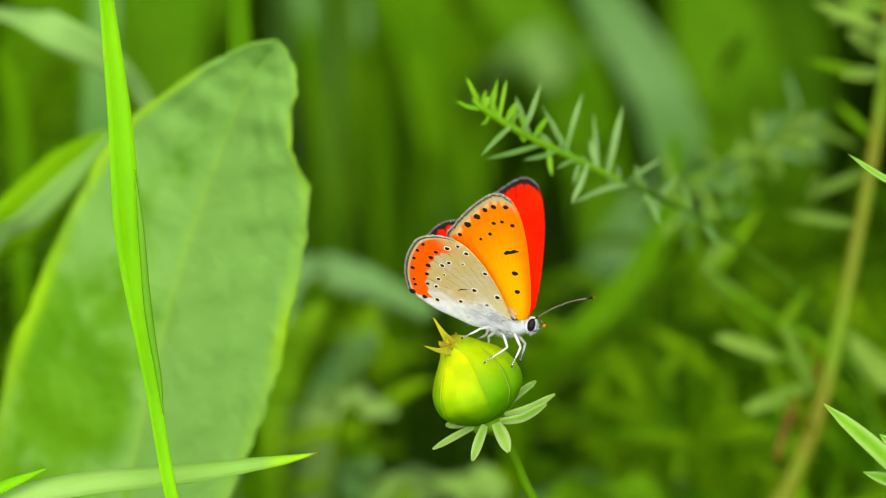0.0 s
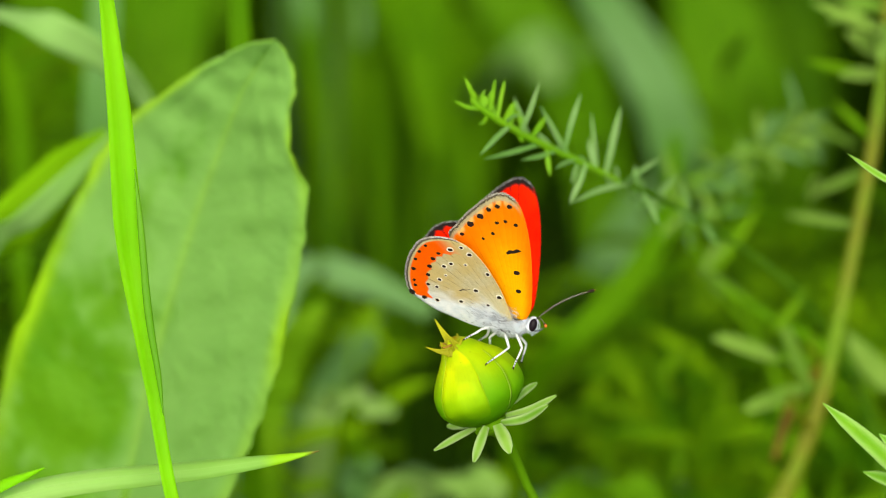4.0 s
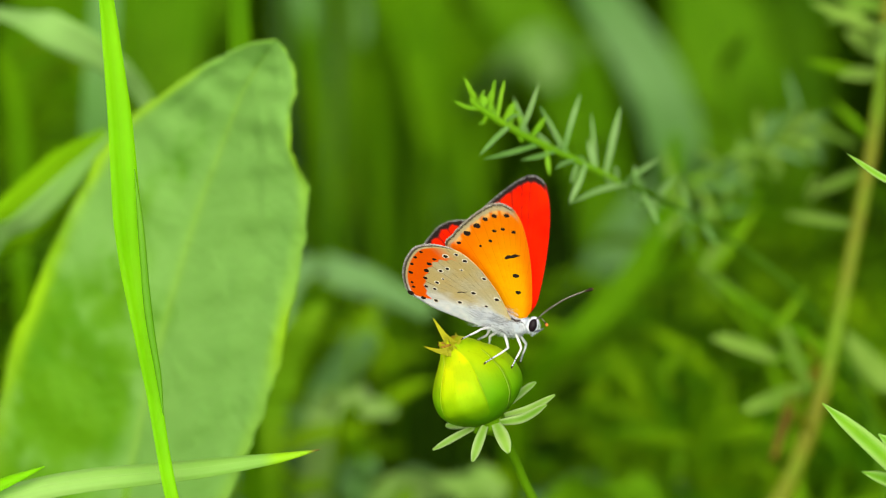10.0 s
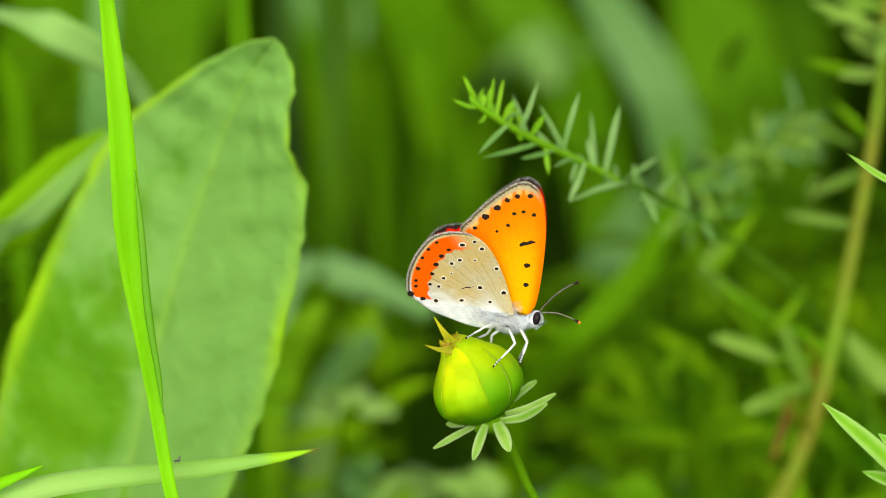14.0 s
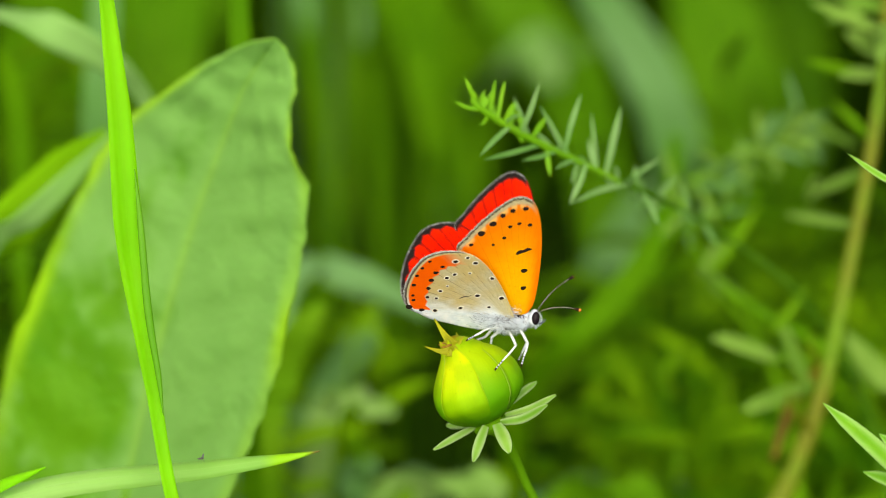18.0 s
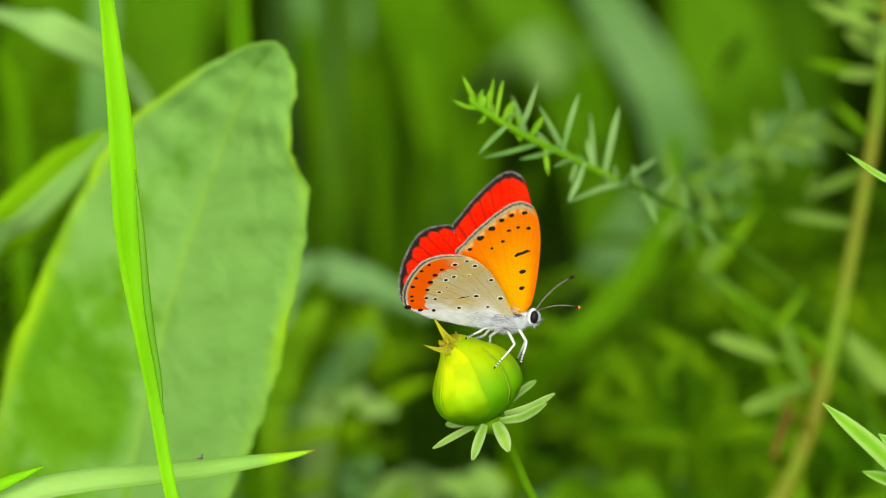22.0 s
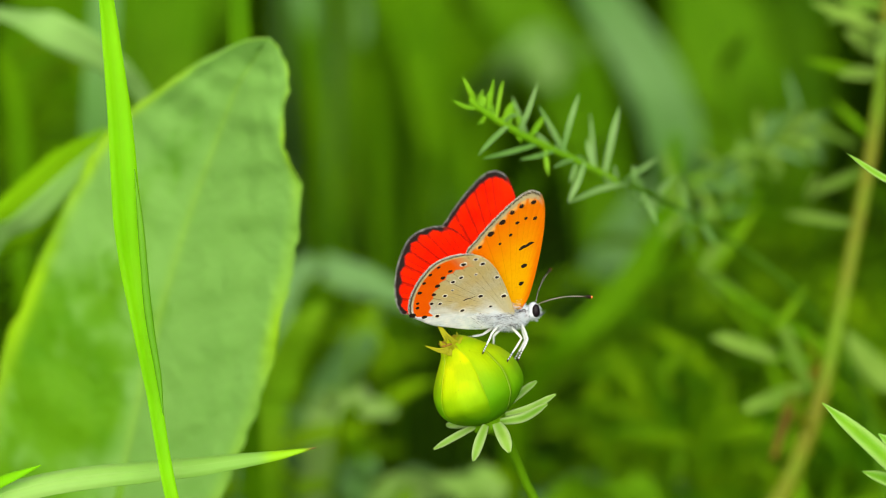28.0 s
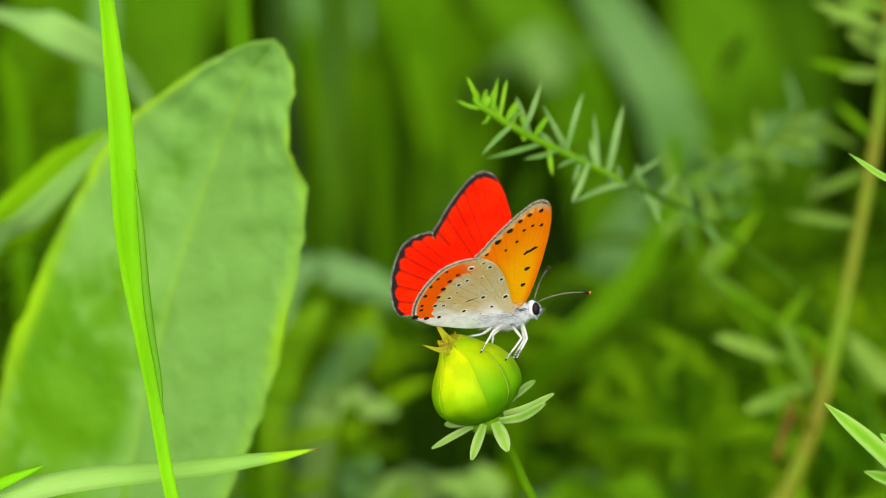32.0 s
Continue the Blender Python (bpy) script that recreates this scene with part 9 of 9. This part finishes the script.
    walk(lying, [
        (0, mm(-93.79, 10.90, -0.32)), (0.5, mm(-93.89, 10.90, -0.11)), (1, mm(-94.00, 10.90, -0.32)), (1.5, mm(-93.79, 10.90, -0.64)),
        (2, mm(-93.79, 10.90, -0.43)), (2.5, mm(-94.21, 10.90, -0.54)), (3, mm(-94.11, 10.90, -0.11)), (3.5, mm(-94.00, 10.90, -0.11)),
        (5.5, mm(-93.89, 10.90, -0.11)), (6, mm(-93.68, 10.90, 0.00)), (6.5, mm(-94.00, 10.90, 0.00)), (7, mm(-93.79, 10.90, 0.00)),
        (7.5, mm(-94.00, 10.90, 0.11)), (8, mm(-94.21, 10.90, 0.21)), (8.5, mm(-94.00, 10.90, -0.11)), (9, mm(-94.11, 10.90, 0.00)),
        (9.5, mm(-94.00, 10.90, 0.00)), (10, mm(-93.89, 10.90, 0.11)), (10.5, mm(-93.89, 10.90, 0.00)), (11, mm(-93.79, 10.90, 0.11)),
        (11.5, mm(-93.89, 10.90, 0.21)), (12, mm(-94.00, 10.90, 0.21)), (12.5, mm(-94.00, 10.90, 0.21)), (13, mm(-94.00, 10.90, 0.21)),
        (13.5, mm(-94.21, 10.90, 0.21)), (14, mm(-94.00, 10.90, 0.21)), (14.5, mm(-94.11, 10.90, 0.21)), (16.5, mm(-93.89, 10.90, 0.32)),
        (17, mm(-93.89, 10.90, 0.11)), (17.5, mm(-93.79, 10.90, 0.00)), (18, mm(-93.89, 10.90, -0.11)), (18.5, mm(-93.89, 10.90, 0.00)),
        (19, mm(-93.89, 10.90, 0.00)), (19.5, mm(-94.00, 10.90, 0.00)), (20, mm(-94.00, 10.90, 0.00)), (20.5, mm(-93.89, 10.90, 0.11)),
        (21, mm(-93.79, 10.90, -0.11)), (21.5, mm(-94.00, 10.90, -0.11)), (22, mm(-94.00, 10.90, 0.11)), (22.5, mm(-94.11, 10.90, 0.32)),
        (23, mm(-94.21, 10.90, 0.43)), (23.5, mm(-94.11, 10.90, 0.53)), (24, mm(-94.21, 10.90, 0.64)), (24.5, mm(-94.21, 10.90, 0.64)),
        (25, mm(-94.32, 10.90, 0.64)), (25.5, mm(-94.32, 10.90, 0.43)), (27.5, mm(-94.32, 10.90, 0.53)), (28, mm(-94.32, 10.90, 0.43)),
        (28.5, mm(-94.32, 10.90, 0.43)), (29, mm(-94.21, 10.90, 0.53)), (29.5, mm(-94.32, 10.90, 0.85)), (30, mm(-94.32, 10.90, 0.64)),
        (30.5, mm(-94.21, 10.90, 0.75)), (31, mm(-94.11, 10.90, 0.53)), (31.5, mm(-94.00, 10.90, 0.32)), (32, mm(-93.89, 10.90, 0.32)),
    ])
    walk(small, [
        (0, mm(-80.27, -9.67, -0.32)), (0.5, mm(-80.49, -9.67, -0.22)), (1, mm(-80.59, -9.67, -0.32)), (1.5, mm(-80.49, -9.67, -0.64)),
        (2, mm(-80.27, -9.67, -0.54)), (2.5, mm(-80.49, -9.67, -0.64)), (3, mm(-80.49, -9.67, -0.32)), (3.5, mm(-80.49, -9.67, -0.22)),
        (5.5, mm(-80.59, -9.67, -0.22)), (6, mm(-80.37, -9.67, -0.11)), (6.5, mm(-80.59, -9.67, -0.11)), (7, mm(-80.49, -9.67, -0.11)),
        (7.5, mm(-80.59, -9.67, 0.00)), (8, mm(-80.59, -9.67, 0.11)), (8.5, mm(-80.37, -9.67, -0.11)), (9, mm(-80.49, -9.67, 0.00)),
        (9.5, mm(-80.59, -9.67, 0.00)), (10, mm(-80.49, -9.67, 0.00)), (10.5, mm(-80.59, -9.67, -0.11)), (11, mm(-80.49, -9.67, 0.00)),
        (11.5, mm(-80.59, -9.67, 0.11)), (12, mm(-80.59, -9.67, 0.11)), (12.5, mm(-80.70, -9.67, 0.21)), (13, mm(-80.59, -9.67, 0.21)),
        (13.5, mm(-80.49, -9.67, 0.21)), (14, mm(-80.70, -9.67, 0.11)), (14.5, mm(-80.70, -9.67, 0.11)), (16.5, mm(-80.70, -9.67, 0.11)),
        (17, mm(-80.59, -9.67, 0.00)), (17.5, mm(-80.49, -9.67, -0.11)), (18, mm(-80.37, -9.67, -0.11)), (18.5, mm(-80.49, -9.67, -0.11)),
        (19, mm(-80.59, -9.67, -0.11)), (19.5, mm(-80.59, -9.67, -0.11)), (20, mm(-80.59, -9.67, -0.11)), (20.5, mm(-80.70, -9.67, -0.11)),
        (21, mm(-80.49, -9.67, -0.11)), (21.5, mm(-80.59, -9.67, -0.11)), (22, mm(-80.59, -9.67, 0.00)), (22.5, mm(-80.70, -9.67, 0.21)),
        (23, mm(-80.81, -9.67, 0.21)), (23.5, mm(-80.81, -9.67, 0.32)), (24, mm(-80.91, -9.67, 0.43)), (24.5, mm(-80.91, -9.67, 0.43)),
        (25, mm(-81.02, -9.67, 0.43)), (25.5, mm(-80.91, -9.67, 0.32)), (27.5, mm(-80.91, -9.67, 0.32)), (28, mm(-80.91, -9.67, 0.21)),
        (28.5, mm(-80.91, -9.67, 0.21)), (29, mm(-80.81, -9.67, 0.32)), (29.5, mm(-81.02, -9.67, 0.75)), (30, mm(-80.91, -9.67, 0.64)),
        (30.5, mm(-80.91, -9.67, 0.53)), (31, mm(-80.91, -9.67, 0.32)), (31.5, mm(-80.70, -9.67, 0.21)), (32, mm(-80.59, -9.67, 0.11)),
    ])
    walk(sprig_plant, [
        (0, mm(82.36, 90.13, 0.06)), (0.5, mm(82.36, 90.13, 0.06)), (1, mm(82.08, 90.13, 0.00)), (1.5, mm(82.25, 90.13, 0.00)),
        (2, mm(81.62, 90.13, 0.06)), (2.5, mm(81.57, 90.13, -0.17)), (3, mm(81.51, 90.13, 0.18)), (3.5, mm(82.02, 90.13, 0.06)),
        (5.5, mm(82.25, 90.13, 0.12)), (6, mm(82.48, 90.13, 0.00)), (6.5, mm(82.36, 90.13, 0.18)), (7, mm(82.20, 90.13, 0.29)),
        (7.5, mm(82.36, 90.13, 0.18)), (8, mm(82.36, 90.13, 0.00)), (8.5, mm(82.36, 90.13, 0.00)), (9, mm(82.36, 90.13, 0.00)),
        (9.5, mm(82.25, 90.13, 0.00)), (10, mm(82.08, 90.13, 0.06)), (10.5, mm(81.74, 90.13, 0.18)), (11, mm(81.97, 90.13, 0.18)),
        (11.5, mm(82.02, 90.13, 0.35)), (12, mm(81.85, 90.13, 0.29)), (12.5, mm(82.08, 90.13, 0.34)), (13, mm(81.91, 90.13, 0.34)),
        (13.5, mm(81.85, 90.13, 0.29)), (14, mm(81.97, 90.13, 0.29)), (14.5, mm(82.14, 90.13, 0.29)), (16.5, mm(82.20, 90.13, 0.18)),
        (17, mm(82.25, 90.13, 0.06)), (17.5, mm(82.02, 90.13, 0.12)), (18, mm(82.14, 90.13, 0.00)), (18.5, mm(81.80, 90.13, 0.06)),
        (19, mm(81.85, 90.13, 0.18)), (19.5, mm(81.85, 90.13, 0.06)), (20, mm(81.91, 90.13, -0.06)), (20.5, mm(81.80, 90.13, -0.06)),
        (21, mm(81.85, 90.13, -0.17)), (21.5, mm(81.80, 90.13, 0.00)), (22, mm(81.91, 90.13, 0.18)), (22.5, mm(81.97, 90.13, 0.23)),
        (23, mm(82.08, 90.13, 0.35)), (23.5, mm(82.20, 90.13, 0.18)), (24, mm(82.14, 90.13, 0.12)), (24.5, mm(81.97, 90.13, 0.18)),
        (25, mm(82.02, 90.13, 0.12)), (25.5, mm(81.97, 90.13, 0.18)), (27.5, mm(81.74, 90.13, 0.29)), (28, mm(81.91, 90.13, 0.12)),
        (28.5, mm(81.85, 90.13, 0.12)), (29, mm(81.80, 90.13, 0.40)), (29.5, mm(81.80, 90.13, 0.40)), (30, mm(81.85, 90.13, 0.29)),
        (30.5, mm(82.08, 90.13, 0.29)), (31, mm(81.74, 90.13, 0.29)), (31.5, mm(81.91, 90.13, 0.18)), (32, mm(82.42, 90.13, 0.18)),
    ])
    walk(herb, [
        (0, mm(65.82, -11.24, 0.05)), (0.5, mm(65.88, -11.24, 0.05)), (1, mm(65.71, -11.24, -0.06)), (1.5, mm(65.77, -11.24, 0.00)),
        (2, mm(65.44, -11.24, 0.00)), (2.5, mm(65.44, -11.24, 0.00)), (3, mm(65.49, -11.24, 0.05)), (3.5, mm(65.66, -11.24, 0.11)),
        (5.5, mm(65.83, -11.24, 0.11)), (6, mm(65.88, -11.24, 0.11)), (6.5, mm(65.77, -11.24, 0.11)), (7, mm(65.77, -11.24, 0.22)),
        (7.5, mm(65.77, -11.24, 0.16)), (8, mm(65.71, -11.24, 0.00)), (8.5, mm(65.77, -11.24, 0.11)), (9, mm(65.77, -11.24, 0.00)),
        (9.5, mm(65.83, -11.24, 0.11)), (10, mm(65.66, -11.24, 0.11)), (10.5, mm(65.66, -11.24, 0.16)), (11, mm(65.71, -11.24, 0.16)),
        (11.5, mm(65.66, -11.24, 0.11)), (12, mm(65.61, -11.24, 0.22)), (12.5, mm(65.66, -11.24, 0.16)), (13, mm(65.77, -11.24, 0.27)),
        (13.5, mm(65.71, -11.24, 0.27)), (14, mm(65.66, -11.24, 0.16)), (14.5, mm(65.83, -11.24, 0.22)), (16.5, mm(65.77, -11.24, 0.00)),
        (17, mm(65.77, -11.24, 0.00)), (17.5, mm(65.66, -11.24, 0.11)), (18, mm(65.77, -11.24, 0.11)), (18.5, mm(65.61, -11.24, 0.16)),
        (19, mm(65.66, -11.24, 0.16)), (19.5, mm(65.61, -11.24, 0.16)), (20, mm(65.61, -11.24, 0.05)), (20.5, mm(65.49, -11.24, -0.11)),
        (21, mm(65.66, -11.24, 0.00)), (21.5, mm(65.61, -11.24, 0.16)), (22, mm(65.66, -11.24, 0.16)), (22.5, mm(65.66, -11.24, 0.27)),
        (23, mm(65.66, -11.24, 0.22)), (23.5, mm(65.71, -11.24, 0.16)), (24, mm(65.71, -11.24, 0.16)), (24.5, mm(65.66, -11.24, 0.11)),
        (25, mm(65.66, -11.24, 0.16)), (25.5, mm(65.66, -11.24, 0.11)), (27.5, mm(65.61, -11.24, 0.27)), (28, mm(65.66, -11.24, 0.16)),
        (28.5, mm(65.61, -11.24, 0.05)), (29, mm(65.66, -11.24, 0.27)), (29.5, mm(65.61, -11.24, 0.27)), (30, mm(65.66, -11.24, 0.27)),
        (30.5, mm(65.71, -11.24, 0.11)), (31, mm(65.66, -11.24, 0.27)), (31.5, mm(65.71, -11.24, 0.22)), (32, mm(65.88, -11.24, 0.16)),
    ])
    walk(ruddy, [
        (0, mm(46.93, 61.61, 0.00)), (0.5, mm(46.93, 61.61, 0.00)), (1, mm(46.79, 61.61, 0.00)), (1.5, mm(46.79, 61.61, 0.00)),
        (2, mm(46.25, 61.61, 0.00)), (2.5, mm(46.25, 61.61, 0.00)), (3, mm(46.12, 61.61, 0.00)), (3.5, mm(46.65, 61.61, 0.00)),
        (5.5, mm(46.65, 61.61, 0.00)), (6, mm(47.06, 61.61, 0.00)), (6.5, mm(46.93, 61.61, 0.00)), (7, mm(46.93, 61.61, 0.13)),
        (7.5, mm(46.93, 61.61, 0.00)), (8, mm(46.93, 61.61, 0.00)), (8.5, mm(46.93, 61.61, 0.00)), (9, mm(46.93, 61.61, 0.00)),
        (9.5, mm(46.79, 61.61, 0.00)), (10, mm(46.52, 61.61, 0.00)), (10.5, mm(46.52, 61.61, 0.27)), (11, mm(46.52, 61.61, 0.27)),
        (11.5, mm(46.65, 61.61, 0.13)), (12, mm(46.52, 61.61, 0.27)), (12.5, mm(46.65, 61.61, 0.27)), (13, mm(46.65, 61.61, 0.27)),
        (13.5, mm(46.52, 61.61, 0.27)), (14, mm(46.52, 61.61, 0.00)), (14.5, mm(46.79, 61.61, 0.27)), (16.5, mm(46.79, 61.61, 0.13)),
        (17, mm(46.79, 61.61, 0.00)), (17.5, mm(46.52, 61.61, 0.00)), (18, mm(46.52, 61.61, 0.00)), (18.5, mm(46.39, 61.61, 0.00)),
        (19, mm(46.52, 61.61, 0.00)), (19.5, mm(46.52, 61.61, 0.00)), (20, mm(46.52, 61.61, 0.00)), (20.5, mm(46.39, 61.61, 0.00)),
        (21, mm(46.52, 61.61, 0.00)), (21.5, mm(46.52, 61.61, 0.00)), (22, mm(46.52, 61.61, 0.00)), (22.5, mm(46.52, 61.61, 0.00)),
        (23, mm(46.79, 61.61, 0.27)), (23.5, mm(46.79, 61.61, 0.27)), (24, mm(46.79, 61.61, 0.27)), (24.5, mm(46.65, 61.61, 0.27)),
        (25, mm(46.65, 61.61, 0.00)), (25.5, mm(46.65, 61.61, 0.00)), (27.5, mm(46.52, 61.61, 0.13)), (28, mm(46.52, 61.61, 0.13)),
        (28.5, mm(46.52, 61.61, 0.13)), (29, mm(46.52, 61.61, 0.13)), (29.5, mm(46.52, 61.61, 0.40)), (30, mm(46.39, 61.61, 0.00)),
        (30.5, mm(46.79, 61.61, 0.27)), (31, mm(46.52, 61.61, 0.27)), (31.5, mm(46.52, 61.61, 0.00)), (32, mm(46.93, 61.61, 0.00)),
    ])
    walk(dock, [
        (0, mm(-56.08, 42.59, 0.00)), (0.5, mm(-56.08, 42.59, 0.00)), (1, mm(-56.55, 42.59, 0.00)), (1.5, mm(-56.55, 42.59, 0.35)),
        (2, mm(-56.55, 42.59, 0.35)), (2.5, mm(-56.78, 42.59, 0.11)), (3, mm(-56.78, 42.59, 0.00)), (3.5, mm(-56.43, 42.59, 0.00)),
        (5.5, mm(-56.20, 42.59, 0.00)), (6, mm(-56.20, 42.59, 0.00)), (6.5, mm(-56.20, 42.59, 0.00)), (7, mm(-56.20, 42.59, 0.00)),
        (7.5, mm(-56.20, 42.59, 0.00)), (8, mm(-56.20, 42.59, 0.00)), (8.5, mm(-56.20, 42.59, 0.00)), (9, mm(-56.20, 42.59, 0.00)),
        (9.5, mm(-56.43, 42.59, 0.00)), (10, mm(-56.20, 42.59, 0.00)), (10.5, mm(-56.32, 42.59, 0.00)), (11, mm(-56.32, 42.59, 0.00)),
        (11.5, mm(-56.08, 42.59, 0.00)), (12, mm(-56.20, 42.59, 0.23)), (12.5, mm(-56.43, 42.59, 0.23)), (13, mm(-56.43, 42.59, 0.23)),
        (13.5, mm(-56.43, 42.59, 0.23)), (14, mm(-56.43, 42.59, 0.23)), (14.5, mm(-56.43, 42.59, 0.23)), (16.5, mm(-56.43, 42.59, 0.23)),
        (17, mm(-56.43, 42.59, 0.23)), (17.5, mm(-56.43, 42.59, 0.23)), (18, mm(-56.20, 42.59, 0.23)), (18.5, mm(-56.20, 42.59, -0.23)),
        (19, mm(-56.20, 42.59, -0.23)), (19.5, mm(-56.20, 42.59, -0.23)), (20, mm(-56.20, 42.59, -0.23)), (20.5, mm(-56.20, 42.59, -0.23)),
        (21, mm(-56.20, 42.59, -0.12)), (21.5, mm(-56.32, 42.59, 0.11)), (22, mm(-56.20, 42.59, -0.23)), (22.5, mm(-56.20, 42.59, -0.23)),
        (23, mm(-56.20, 42.59, 0.23)), (23.5, mm(-56.32, 42.59, 0.11)), (24, mm(-56.20, 42.59, -0.12)), (24.5, mm(-56.55, 42.59, 0.46)),
        (25, mm(-56.78, 42.59, 0.46)), (25.5, mm(-56.78, 42.59, 0.46)), (27.5, mm(-56.89, 42.59, 0.35)), (28, mm(-57.13, 42.59, 0.35)),
        (28.5, mm(-56.67, 42.59, 0.00)), (29, mm(-56.32, 42.59, 0.00)), (29.5, mm(-56.32, 42.59, 0.00)), (30, mm(-56.32, 42.59, 0.00)),
        (30.5, mm(-56.32, 42.59, 0.00)), (31, mm(-56.32, 42.59, 0.00)), (31.5, mm(-56.43, 42.59, 0.00)), (32, mm(-56.43, 42.59, 0.00)),
    ])
    walk(gnat, [
        (0, mm(-61.60, -19.13, 313.12)), (9, mm(-58.81, -18.82, 313.59)), (11, mm(-46.97, -17.34, 315.87)), (12, mm(-39.44, -16.01, 317.91)),
        (13, mm(-35.47, -15.75, 318.32)), (14, mm(-32.68, -15.52, 318.67)), (14.5, mm(-32.19, -15.48, 318.73)), (16.5, mm(-30.52, -15.37, 318.90)),
        (17, mm(-30.10, -15.37, 318.90)), (18, mm(-29.76, -15.37, 318.90)), (22, mm(-29.89, -15.37, 318.90)), (22.35, mm(-29.96, -15.37, 318.90)),
        (22.55, mm(-42.09, -8.31, 329.78)), (22.7, mm(-59.51, -6.03, 333.28)), (23.2, mm(-63.69, -15.14, 319.26)), (23.6, mm(-61.60, -19.13, 313.12)),
        (32, mm(-61.60, -19.13, 313.12)),
    ])


motions()
